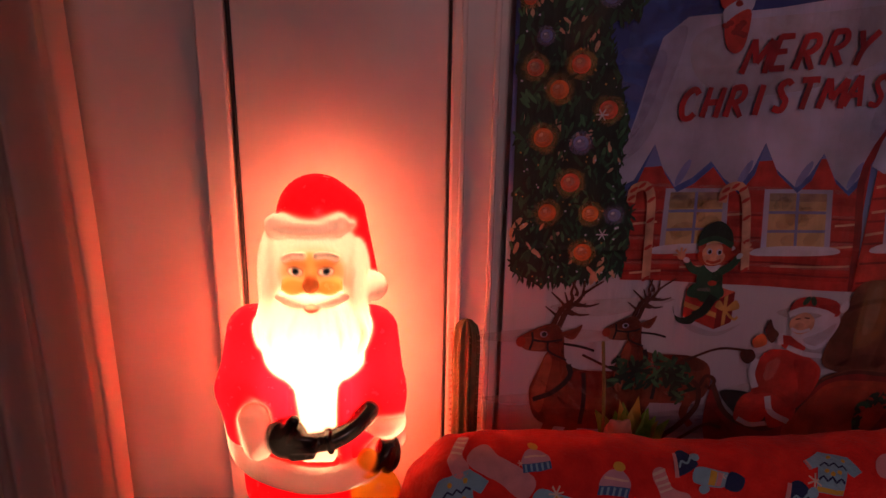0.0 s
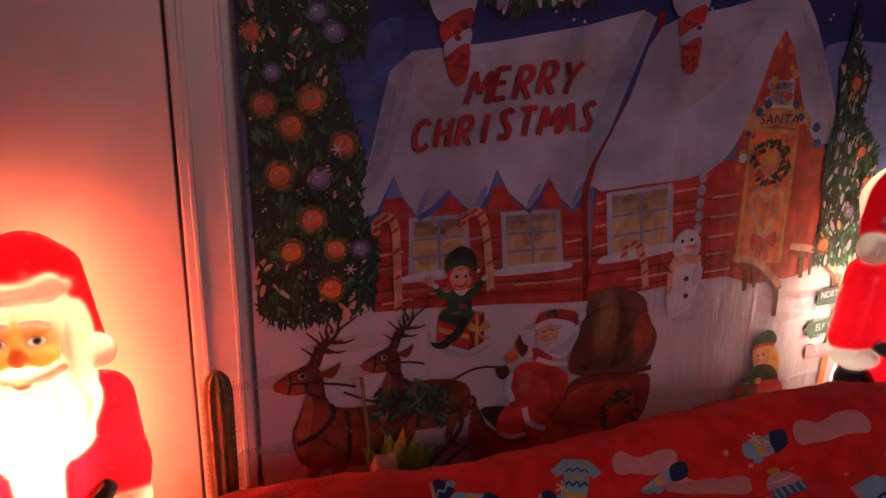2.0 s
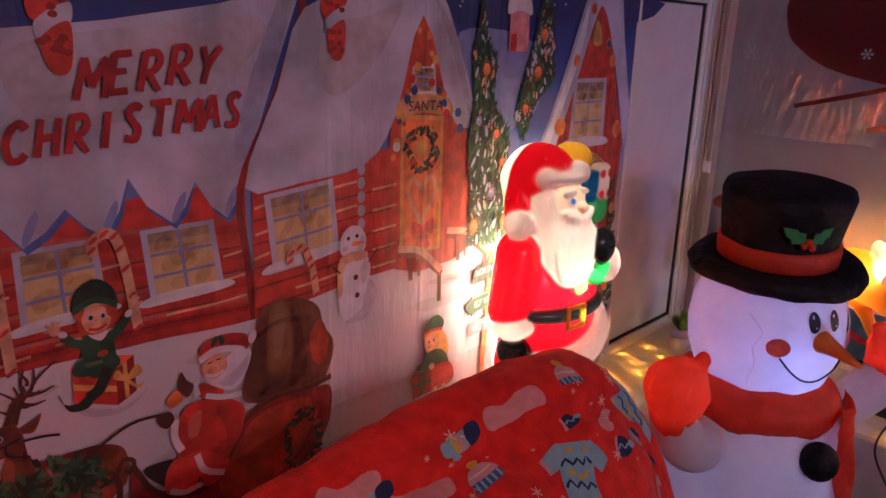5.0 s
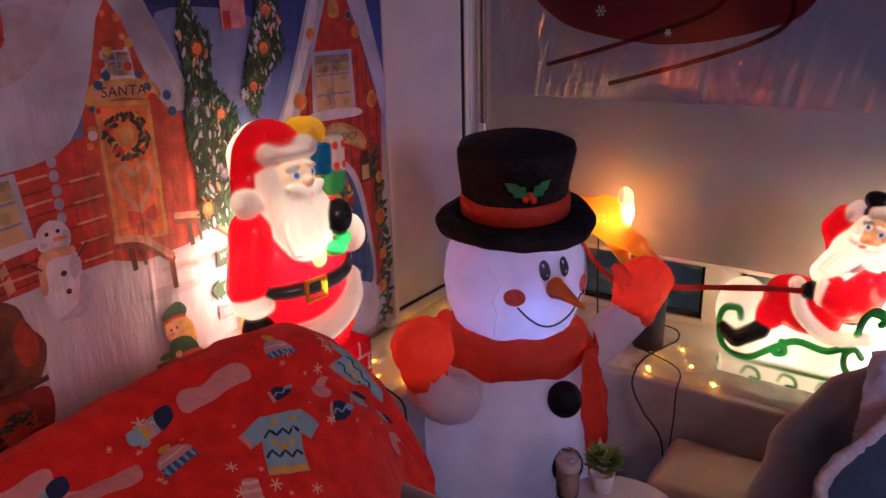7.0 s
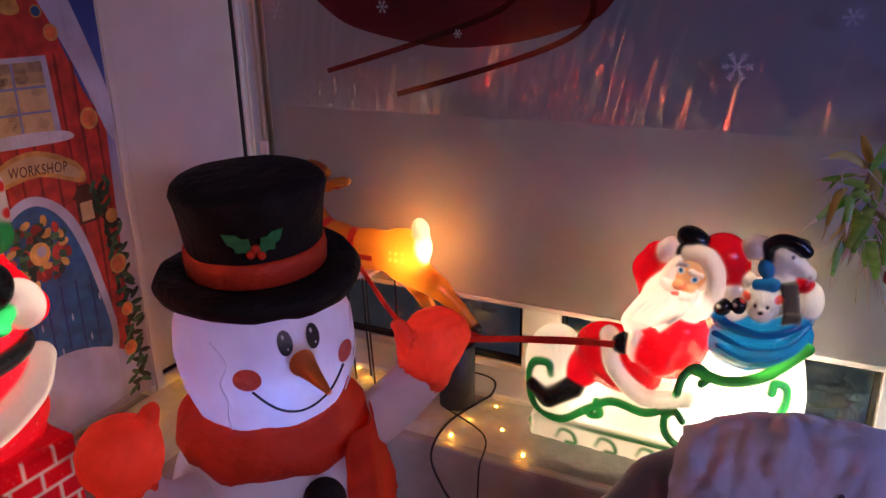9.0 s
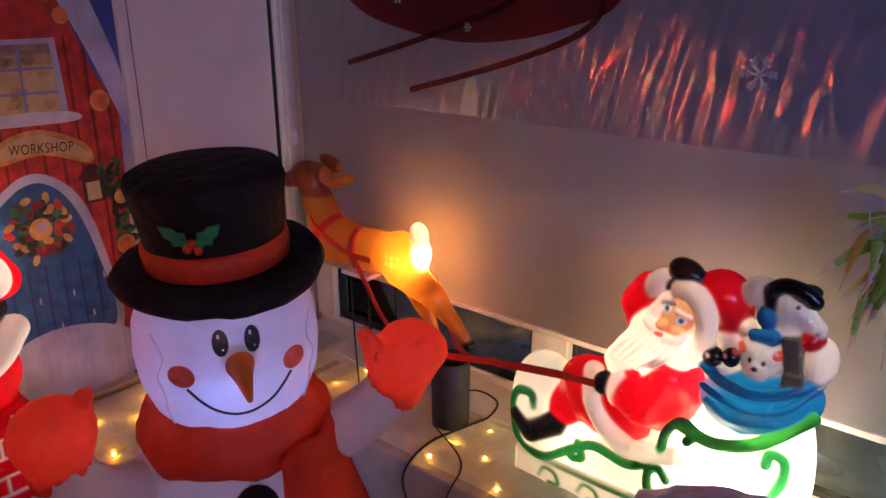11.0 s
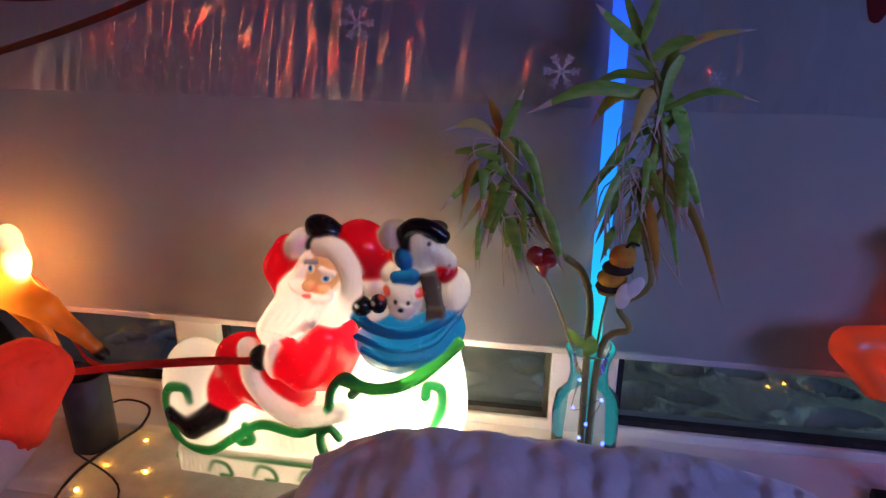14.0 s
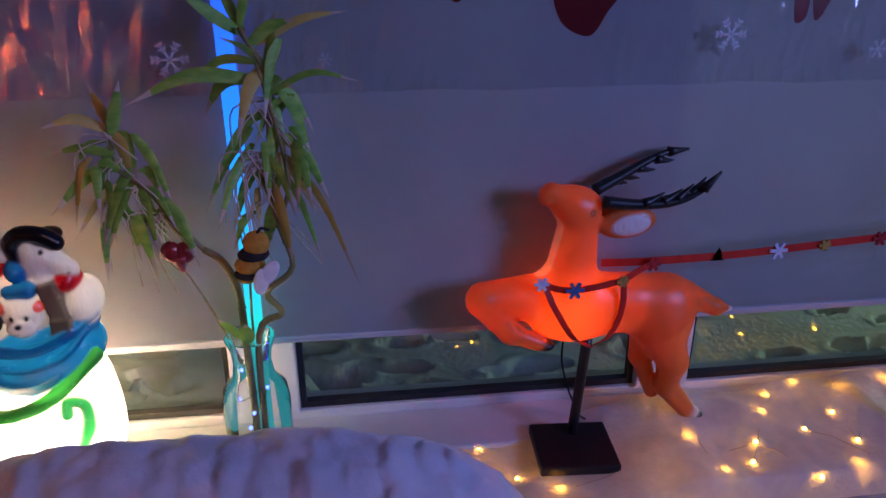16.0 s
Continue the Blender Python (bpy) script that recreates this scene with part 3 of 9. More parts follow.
def oval(x, z, rx, rz=None, turn=0.0, n=16):
    rz = rx if rz is None else rz
    c, s = math.cos(radians(turn)), math.sin(radians(turn))
    return [(x + rx * math.cos(a) * c - rz * math.sin(a) * s, z + rx * math.cos(a) * s + rz * math.sin(a) * c) for a in (2 * math.pi * k / n for k in range(n))]


def stroke(points, width, taper=1.0, per=4):
    """A brush stroke along a smooth line."""
    line = smooth_path([(a, b, 0) for a, b in points], per)
    left, right = [], []
    for i, p in enumerate(line):
        d = (line[min(i + 1, len(line) - 1)] - line[max(i - 1, 0)]).normalized()
        w = width / 2 * (1 + (taper - 1) * i / (len(line) - 1))
        left.append((p.x - d.y * w, p.y + d.x * w))
        right.append((p.x + d.y * w, p.y - d.x * w))
    return left + right[::-1]


def printed(name, layers, level, label=""):
    """Printed patches on the hanging: (ink, outline) pairs, each a little above the one before."""
    bm = bmesh.new()
    inks = []
    for k, (key, outline) in enumerate(layers):
        if key not in inks:
            inks.append(key)
        vs = [bm.verts.new((x, -(level + 0.03 * k), z)) for x, z in outline]
        face = bm.faces.new(vs)
        face.normal_update()
        face.material_index = inks.index(key)
    bmesh.ops.triangulate(bm, faces=bm.faces[:])
    xs = [v.co.x for v in bm.verts]
    for q in range(int(min(xs) / 0.045), int(max(xs) / 0.045) + 1):
        bmesh.ops.bisect_plane(bm, geom=bm.verts[:] + bm.edges[:] + bm.faces[:], plane_co=(q * 0.045, 0, 0), plane_no=(1, 0, 0))
    for v in bm.verts:
        v.co.y = fold(v.co.x, v.co.z) + v.co.y * THICK
    for f in bm.faces:
        f.normal_update()
        if f.normal.y > 0:
            f.normal_flip()
    return part(name, bm, [ink(key, INK[key]) for key in inks], hanging, label)


# the cloth itself: night sky above, snow below
m, n, l, out = nodes_of("hanging_ground")
p = n.new("ShaderNodeBsdfPrincipled")
co, sep = n.new("ShaderNodeTexCoord"), n.new("ShaderNodeSeparateXYZ")
l.new(co.outputs["Object"], sep.inputs[0])
add = n.new("ShaderNodeMath")
add.operation = "MULTIPLY_ADD"
l.new(noise_value(n, l, 5, 5), add.inputs[0])
add.inputs[1].default_value = 0.22
l.new(sep.outputs["Z"], add.inputs[2])
rng = n.new("ShaderNodeMapRange")
rng.inputs["From Min"].default_value, rng.inputs["From Max"].default_value = 0.5, 2.0
l.new(add.outputs[0], rng.inputs["Value"])
l.new(ramp(n, l, rng.outputs[0], (0.10, (0.36, 0.34, 0.47)), (0.42, (0.60, 0.60, 0.68)), (0.60, (0.16, 0.22, 0.52)), (0.74, (0.05, 0.09, 0.36)), (0.88, (0.012, 0.026, 0.16))), p.inputs["Base Color"])
p.inputs["Roughness"].default_value = 0.62
l.new(cloth_relief(n, l), p.inputs["Normal"])
l.new(p.outputs[0], out.inputs["Surface"])
bm = bmesh.new()
cols = []
for i in range(51):
    x = min(max(0.18, 0.18 + 0.045 * i), 2.415)
    cols.append([bm.verts.new((x, fold(x, z), z)) for z in [0.50 + 1.27 * k / 24 for k in range(25)]])
for a, b in zip(cols, cols[1:]):
    for k in range(24):
        bm.faces.new((a[k], b[k], b[k + 1], a[k + 1]))
part("cloth", bm, m, hanging, "snow below and night sky above", True)


# ---- what is printed on the hanging ----
def rect(x0, z0, x1, z1, lift=0.0):
    return [(x0, z0), (x1, z0 + lift), (x1, z1 + lift), (x0, z1)]


def quad_window(a, b, c, d, rows=3, cols=2):
    """A printed window between four corners: lower left, lower right, upper right, upper left."""
    def at(u, v):
        return tuple((1 - v) * ((1 - u) * a[k] + u * b[k]) + v * ((1 - u) * d[k] + u * c[k]) for k in (0, 1))
    out = [("pale", [at(-0.10, -0.06), at(1.10, -0.06), at(1.10, 1.07), at(-0.10, 1.07)]), ("pane", [at(0, 0), at(1, 0), at(1, 1), at(0, 1)])]
    out += [("wash_gold", oval(*at(random.random() * 0.7 + 0.15, random.random() * 0.7 + 0.15), random.uniform(0.012, 0.03), random.uniform(0.008, 0.02), random.uniform(0, 90), 10)) for _ in range(9)]
    out += [("wash_dark", [at(0, 0.72), at(1, 0.72), at(1, 1), at(0, 1)]), ("wash_blue", [at(0, 0.86), at(1, 0.86), at(1, 1), at(0, 1)])]
    for k in range(1, cols):
        out.append(("lavender", stroke([at(k / cols, 0), at(k / cols, 1)], 0.006)))
    for k in range(1, rows):
        out.append(("lavender", stroke([at(0, k / rows), at(1, k / rows)], 0.006)))
    out.append(("white", smoothed([at(-0.16, -0.10), at(1.16, -0.10), at(1.18, 0.03), at(0.5, 0.07), at(-0.18, 0.03)])))
    return out


def candy_cane(x, z0, z1, hook, lean=0.0):
    line = [(x, z0), (x + lean * 0.5, (z0 + z1) / 2), (x + lean, z1 - 0.03), (x + lean + hook * 0.35, z1), (x + lean + hook, z1 - 0.008), (x + lean + hook * 1.1, z1 - 0.035)]
    out = [("peach", stroke(line, 0.019))]
    pts = smooth_path([(a, b, 0) for a, b in line], 3)
    for p in pts[::2]:
        out.append(("red", oval(p.x, p.y, 0.0105, 0.004, 35, 8)))
    return out


def fir(name, outline, strokes, ornaments, level, seed, label):
    random.seed(seed)
    xs, zs = [p[0] for p in outline], [p[1] for p in outline]
    out = [("dark_green", outline)]

    def inside(x, z):
        hit = False
        for (x0, z0), (x1, z1) in zip(outline, outline[1:] + outline[:1]):
            if (z0 > z) != (z1 > z) and x < (x1 - x0) * (z - z0) / (z1 - z0) + x0:
                hit = not hit
        return hit

    # ragged needles round the edge
    for (x0, z0), (x1, z1) in zip(outline[-1:] + outline[:-1], outline):
        count = max(3, int(math.hypot(x1 - x0, z1 - z0) / 0.007))
        for k in range(count):
            f = (k + random.random()) / count
            x, z = x0 + (x1 - x0) * f, z0 + (z1 - z0) * f
            if x > 0.20 and z < 1.75:
                out.append((random.choice(("dark_green", "dark_green", "green")), oval(x, z, random.uniform(0.012, 0.022), random.uniform(0.002, 0.004), random.choice((-115, -65, -90)) + random.uniform(-35, 35), 6)))
    made, snowy = 0, label.startswith("printed")
    while made < strokes * 2.6:
        x, z = random.uniform(min(xs), max(xs)), random.uniform(min(zs), max(zs))
        if not inside(x, z):
            continue
        made += 1
        r = random.random()
        band = math.sin(26 * z + 14 * x) > 0.45
        key = ("green" if r < 0.45 else "mid_green" if r < 0.62 else "dark_green") if r < 0.74 or not (band or snowy) else ("pale" if snowy and r < 0.93 else "sand" if r < 0.90 else "peach")
        s = random.uniform(0.5, 1.15)
        out.append((key, oval(x, z, 0.015 * s, 0.0042 * s if r < 0.74 else 0.0055 * s, random.choice((-60, -120, -95)) + random.uniform(-25, 25), 7)))
    for k in range(int(strokes * 0.4)):
        x, z = random.uniform(min(xs), max(xs)), random.uniform(min(zs), max(zs))
        if inside(x, z):
            out.append(("white" if random.random() < 0.6 else "gold", oval(x, z, random.uniform(0.0012, 0.0028), n=6)))
    for x, z, r, key in ornaments:
        warm = key == "orange"
        red = random.random() < 0.55
        for k in (1.45, 1.28, 1.1):
            halo = [(x + r * k * q * math.cos(a), z + r * k * q * math.sin(a)) for a, q in ((math.pi * j / 10, random.uniform(0.9, 1.08)) for j in range(20))]
            out.append(("wash_gold" if warm else "wash_lilac", halo))
        out += [(("coral" if red else "orange") if warm else "lavender", oval(x, z, r * 0.86)), ("wash_gold" if warm else "wash_light", oval(x - r * 0.1, z - r * 0.1, r * 0.66)), ("wash_light", oval(x - r * 0.12, z + r * 0.1, r * 0.5)), ("peach" if warm else "white", oval(x - r * 0.2, z + r * 0.25, r * 0.22, r * 0.16, 30, 8)), ("wash_red" if warm else "wash_blue", smoothed([(x - r * 0.7, z - r * 0.3), (x, z - r * 0.55), (x + r * 0.75, z - r * 0.1), (x + r * 0.3, z - r * 0.8), (x - r * 0.3, z - r * 0.8)], 3)), ("dark_brown", oval(x, z + r * 0.95, r * 0.14, r * 0.12, 0, 8))]
        for q in range(5):
            a = random.uniform(0, 6.28)
            out.append(("dark_green", oval(x + r * 1.6 * math.cos(a), z + r * 1.6 * math.sin(a), r * 0.6, r * 0.12, math.degrees(a) + random.uniform(-40, 40), 6)))
    return printed(name, out, level, label)


random.seed(3)
# sky with drifts and stars
sky = [("night", smoothed([(0.19, 1.764), (2.40, 1.764), (2.38, 1.66), (1.85, 1.66), (1.66, 1.62), (1.2, 1.70), (0.9, 1.68), (0.6, 1.65), (0.42, 1.70)], 3)), ("shade_blue", smoothed([(0.42, 1.62), (0.50, 1.66), (0.49, 1.52), (0.43, 1.40), (0.40, 1.48)])), ("lavender", smoothed([(1.55, 1.62), (1.86, 1.60), (1.9, 1.42), (1.7, 1.36), (1.62, 1.46)]))]
sky += [("white", oval(random.uniform(0.42, 2.0), random.uniform(1.66, 1.755), 0.0035, n=6)) for _ in range(40)]
for k in range(26):
    x, z = random.uniform(0.24, 1.75), random.uniform(0.56, 1.0)
    sky.append((random.choice(("wash_blue", "wash_lilac", "wash_light")), smoothed([(x - random.uniform(0.08, 0.2), z), (x, z + random.uniform(0.008, 0.03)), (x + random.uniform(0.08, 0.2), z + random.uniform(-0.01, 0.02)), (x, z - random.uniform(0.01, 0.03))])))
for k in range(14):
    x, z = random.uniform(0.42, 0.60), random.uniform(1.36, 1.64)
    sky.append((random.choice(("wash_lilac", "wash_blue")), oval(x, z, random.uniform(0.03, 0.07), random.uniform(0.012, 0.03), random.uniform(-30, 30), 12)))
printed("printed_sky", sky, 1, "dark blue printed night sky")

house = [("red", [(0.43, 1.055), (0.94, 1.03), (0.935, 1.33), (0.43, 1.30)])]
for z in (1.065, 1.12, 1.18, 1.235):
    house.append(("wash_dark", [(0.435, z), (0.93, z - 0.012), (0.93, z + 0.006), (0.435, z + 0.018)]))
    house.append(("wash_light", [(0.435, z + 0.026), (0.93, z + 0.014), (0.93, z + 0.022), (0.435, z + 0.034)]))
for z in (1.075, 1.10, 1.155, 1.205):
    house.append(("dark_red", stroke([(0.435, z), (0.68, z - 0.004), (0.935, z - 0.012)], 0.004)))
for x0, x1, z in ((0.45, 0.52, 1.07), (0.76, 0.93, 1.085), (0.86, 0.93, 1.13), (0.88, 0.93, 1.18), (0.64, 0.70, 1.20), (0.44, 0.50, 1.18), (0.56, 0.66, 1.082)):
    house.append(("peach", stroke([(x0, z), (x1, z + 0.004)], 0.005)))
house += quad_window((0.523, 1.125), (0.642, 1.13), (0.634, 1.25), (0.523, 1.248))
house += quad_window((0.745, 1.122), (0.866, 1.127), (0.852, 1.25), (0.735, 1.248))
roof = [(0.52, 1.60), (0.472, 1.56), (0.455, 1.50), (0.43, 1.40), (0.402, 1.31), (0.40, 1.255), (0.44, 1.275), (0.478, 1.35), (0.50, 1.30), (0.53, 1.26), (0.565, 1.28), (0.60, 1.315), (0.63, 1.28), (0.662, 1.258), (0.69, 1.30), (0.71, 1.355), (0.74, 1.30), (0.785, 1.262), (0.81, 1.29), (0.832, 1.335), (0.86, 1.285), (0.892, 1.258), (0.91, 1.28), (0.94, 1.34), (1.075, 1.675), (1.04, 1.69), (0.9, 1.655), (0.7, 1.62)]
house += [("shade_blue", [(a + 0.006, b - 0.012) if b < 1.32 else (a, b) for a, b in roof]), ("pale", roof)]
house += [("wash_lilac", smoothed([(0.47, 1.55), (0.44, 1.42), (0.41, 1.32), (0.46, 1.36), (0.50, 1.48), (0.52, 1.58)])), ("wash_lilac", smoothed([(0.46, 1.53), (0.44, 1.44), (0.425, 1.36), (0.46, 1.42), (0.485, 1.52)])), ("wash_light", smoothed([(0.56, 1.58), (0.54, 1.50), (0.62, 1.45), (0.80, 1.47), (0.95, 1.55), (0.99, 1.63), (0.8, 1.615)])), ("wash_blue", smoothed([(0.95, 1.38), (1.06, 1.66), (1.03, 1.67), (0.92, 1.42)]))]
for x in (0.53, 0.66, 0.785, 0.89):
    house.append(("lavender", oval(x + 0.014, 1.29, 0.008, 0.032, -25, 10)))
house += [("dark_red", stroke([(1.088, 1.69), (1.078, 1.63), (1.01, 1.47), (0.925, 1.31), (0.935, 1.16), (0.945, 1.03)], 0.017))]
printed("printed_house", house, 8, "red log house with a snowy roof and two windows")

house = [("red", [(0.945, 1.03), (1.37, 1.06), (1.36, 1.36), (0.95, 1.31)]), ("brick_red", smoothed([(1.33, 1.06), (1.64, 1.075), (1.62, 1.30), (1.54, 1.44), (1.42, 1.66), (1.33, 1.42)], 3))]
for z in (1.06, 1.105, 1.15, 1.20, 1.25):
    house.append(("dark_red", stroke([(0.95, z - 0.01), (1.15, z), (1.33, z + 0.012)], 0.005)))
    house.append(("peach", stroke([(1.275, z + 0.012), (1.345, z + 0.018)], 0.006)))
for x0, x1, z in ((0.955, 0.99, 1.265), (0.955, 1.0, 1.21), (0.95, 0.99, 1.16), (1.15, 1.23, 1.28), (1.16, 1.23, 1.225), (1.05, 1.20, 1.075)):
    house.append(("peach", stroke([(x0, z), (x1, z + 0.006)], 0.006)))
for k in range(5):
    house.append(("pale", oval(1.243, 1.185 + 0.032 * k, 0.011, 0.014)))
house += quad_window((1.01, 1.135), (1.16, 1.148), (1.145, 1.292), (0.995, 1.28))
house += [("pale", smoothed([(0.935, 1.31), (1.02, 1.50), (1.088, 1.655), (1.26, 1.70), (1.40, 1.735), (1.48, 1.715), (1.56, 1.56), (1.625, 1.41), (1.575, 1.385), (1.52, 1.43), (1.425, 1.655), (1.34, 1.43), (1.255, 1.325), (1.08, 1.305)], 3)), ("wash_light", smoothed([(1.12, 1.52), (1.15, 1.62), (1.27, 1.65), (1.36, 1.68), (1.28, 1.55), (1.18, 1.48)], 4)), ("wash_light", smoothed([(1.46, 1.70), (1.53, 1.56), (1.59, 1.42), (1.60, 1.45), (1.52, 1.63)], 3))]
house += quad_window((1.395, 1.478), (1.465, 1.478), (1.462, 1.535), (1.398, 1.535))
house += [("gold", rect(1.357, 1.09, 1.50, 1.43, -0.01)), ("orange", rect(1.367, 1.10, 1.49, 1.42, -0.01)), ("gold", smoothed([(1.345, 1.42), (1.355, 1.465), (1.43, 1.475), (1.515, 1.462), (1.525, 1.42), (1.43, 1.432)], 4)), ("peach", smoothed([(1.355, 1.428), (1.36, 1.458), (1.43, 1.466), (1.51, 1.455), (1.515, 1.428), (1.43, 1.438)], 4))]
for k in range(60):
    a = 2 * math.pi * k / 60
    r = random.uniform(0.036, 0.058)
    house.append((random.choice(["dark_green", "green", "red", "dark_green", "gold"]), oval(1.428 + r * math.cos(a), 1.345 + 1.05 * r * math.sin(a), 0.011, 0.006, random.uniform(0, 180), 7)))
house += [("gold", oval(1.428, 1.345, 0.022)), ("peach", stroke([(1.43, 1.155), (1.385, 1.24), (1.40, 1.275), (1.432, 1.245)], 0.012)), ("peach", stroke([(1.43, 1.155), (1.478, 1.235), (1.462, 1.275), (1.432, 1.245)], 0.012))]
for s in (-1, 1):
    house += [("red", smoothed([(1.437, 1.145), (1.437 + s * 0.035, 1.165), (1.437 + s * 0.035, 1.125)])), ("red", stroke([(1.437, 1.14), (1.437 + s * 0.018, 1.09)], 0.014, 1.4))]
for k in range(26):
    f = k / 13
    x, z = (1.345 + 0.075 * f, 1.33 + 0.28 * f) if f < 1 else (1.42 + 0.13 * (f - 1), 1.61 - 0.24 * (f - 1))
    house.append((random.choice(["red", "orange", "door_blue", "white", "gold"]), oval(x + random.uniform(-0.02, 0.02), z + random.uniform(-0.02, 0.02), random.uniform(0.006, 0.013), n=9)))
printed("printed_house", house, 24, "red log cabin with a gold door, wreath and snowy gable")

rails = []
for x0, z0, x1, z1 in ((1.35, 1.105, 1.505, 1.02), (1.52, 1.125, 1.70, 1.035)):
    rails += [("dark_brown", stroke([(x0 + 0.04, z0 - 0.02), (x0 + 0.045, z0 - 0.09)], 0.014)), ("dark_brown", stroke([(x1 - 0.008, z1), (x1 - 0.006, z1 - 0.085)], 0.014)), ("dark_brown", stroke([(x0 + 0.07, z0 - 0.03), (x0 + 0.075, z0 - 0.085)], 0.01)), ("brown", stroke([(x0, z0 - 0.012), ((x0 + x1) / 2, (z0 + z1) / 2 + 0.008), (x1, z1 - 0.01)], 0.018)), ("peach", stroke([(x0, z0), ((x0 + x1) / 2, (z0 + z1) / 2 + 0.024), (x1, z1)], 0.018))]
printed("printed_railing", rails, 44, "snow-capped wooden stair rails")

# trees
fir("printed_tree", [(0.186, 1.765), (0.40, 1.765), (0.425, 1.68), (0.42, 1.60), (0.355, 1.585), (0.385, 1.49), (0.415, 1.39), (0.40, 1.29), (0.44, 1.20), (0.43, 1.075), (0.34, 1.055), (0.25, 1.045), (0.19, 1.075)], 300,
    [(0.205, 1.63, 0.016, "orange"), (0.33, 1.67, 0.016, "lavender"), (0.312, 1.508, 0.022, "orange"), (0.222, 1.50, 0.02, "orange"), (0.272, 1.458, 0.022, "orange"), (0.372, 1.42, 0.022, "orange"), (0.245, 1.362, 0.023, "orange"), (0.322, 1.352, 0.018, "lavender"), (0.306, 1.27, 0.023, "orange"), (0.262, 1.205, 0.022, "orange"), (0.352, 1.205, 0.02, "orange"), (0.402, 1.203, 0.016, "lavender"), (0.342, 1.12, 0.022, "orange"), (0.24, 1.56, 0.014, "lavender"), (0.36, 1.635, 0.016, "lavender")], 50, 8, "dark Christmas tree hung with glowing baubles")
fir("printed_tree", [(1.63, 1.70), (1.66, 1.60), (1.70, 1.55), (1.69, 1.45), (1.76, 1.36), (1.77, 1.22), (1.84, 1.08), (1.72, 1.06), (1.60, 1.075), (1.61, 1.20), (1.59, 1.34), (1.61, 1.45), (1.60, 1.56)], 190,
    [(1.655, 1.53, 0.018, "orange"), (1.63, 1.40, 0.015, "lavender"), (1.71, 1.36, 0.014, "orange"), (1.625, 1.12, 0.02, "orange"), (1.77, 1.11, 0.022, "orange"), (1.70, 1.20, 0.016, "lavender"), (1.74, 1.28, 0.014, "orange")], 50, 9, "printed fir tree with ornaments")
fir("printed_tree", [(1.90, 1.76), (1.94, 1.64), (1.95, 1.50), (1.88, 1.44), (1.83, 1.34), (1.79, 1.40), (1.82, 1.50), (1.86, 1.60)], 90, [(1.90, 1.62, 0.018, "orange"), (1.88, 1.52, 0.018, "orange"), (1.83, 1.42, 0.015, "orange")], 50, 10, "printed garland of fir")
fir("printed_tree", [(0.52, 1.765), (0.54, 1.70), (0.585, 1.66), (0.60, 1.765)], 25, [], 50, 11, "printed fir sprig")
fir("printed_tree", [(0.66, 1.765), (0.67, 1.70), (0.74, 1.67), (0.80, 1.70), (0.84, 1.69), (0.92, 1.70), (0.94, 1.765)], 50, [(0.71, 1.70, 0.014, "lavender"), (0.74, 1.72, 0.012, "orange"), (0.88, 1.715, 0.013, "orange")], 50, 12, "printed fir sprig with baubles")

for cane in (candy_cane(0.485, 1.06, 1.265, -0.04, -0.006), candy_cane(0.70, 1.08, 1.265, -0.045, -0.02), candy_cane(1.10, 1.05, 1.165, -0.045, -0.018)):
    printed("printed_candy_cane", cane, 78, "red and white candy cane")

for x, z, s in ((0.60, 1.61, 1.0), (1.155, 1.63, 1.05)):
    st = [("pale", smoothed([(x - 0.045 * s, 1.74), (x + 0.045 * s, 1.75), (x + 0.042 * s, z + 0.06), (x - 0.03 * s, z + 0.05)])), ("red", smoothed([(x - 0.022 * s, z + 0.045), (x + 0.04 * s, z + 0.075), (x + 0.038 * s, z + 0.035), (x - 0.015 * s, z + 0.005)])), ("pale", smoothed([(x - 0.015 * s, z + 0.005), (x + 0.038 * s, z + 0.035), (x + 0.036 * s, z), (x - 0.006 * s, z - 0.025)])), ("red", smoothed([(x - 0.008 * s, z - 0.02), (x + 0.036 * s, z + 0.005), (x + 0.034 * s, z - 0.06), (x + 0.015 * s, z - 0.078), (x - 0.004 * s, z - 0.06)]))]
    for k in range(14):
        st.append(("dark_red", oval(x + random.uniform(-0.01, 0.03) * s, z + random.choice([0.03, -0.03, -0.05]) + random.uniform(-0.015, 0.015), 0.008, 0.006, n=7)))
    printed("printed_chimney", st, 60, "striped red brick chimney capped with snow")
printed("printed_chimney", [("pink", rect(1.745, 1.575, 1.825, 1.69)), ("white", smoothed([(1.735, 1.67), (1.745, 1.715), (1.785, 1.722), (1.825, 1.712), (1.835, 1.67), (1.785, 1.68)])), ("red", rect(1.75, 1.575, 1.775, 1.62))], 60)

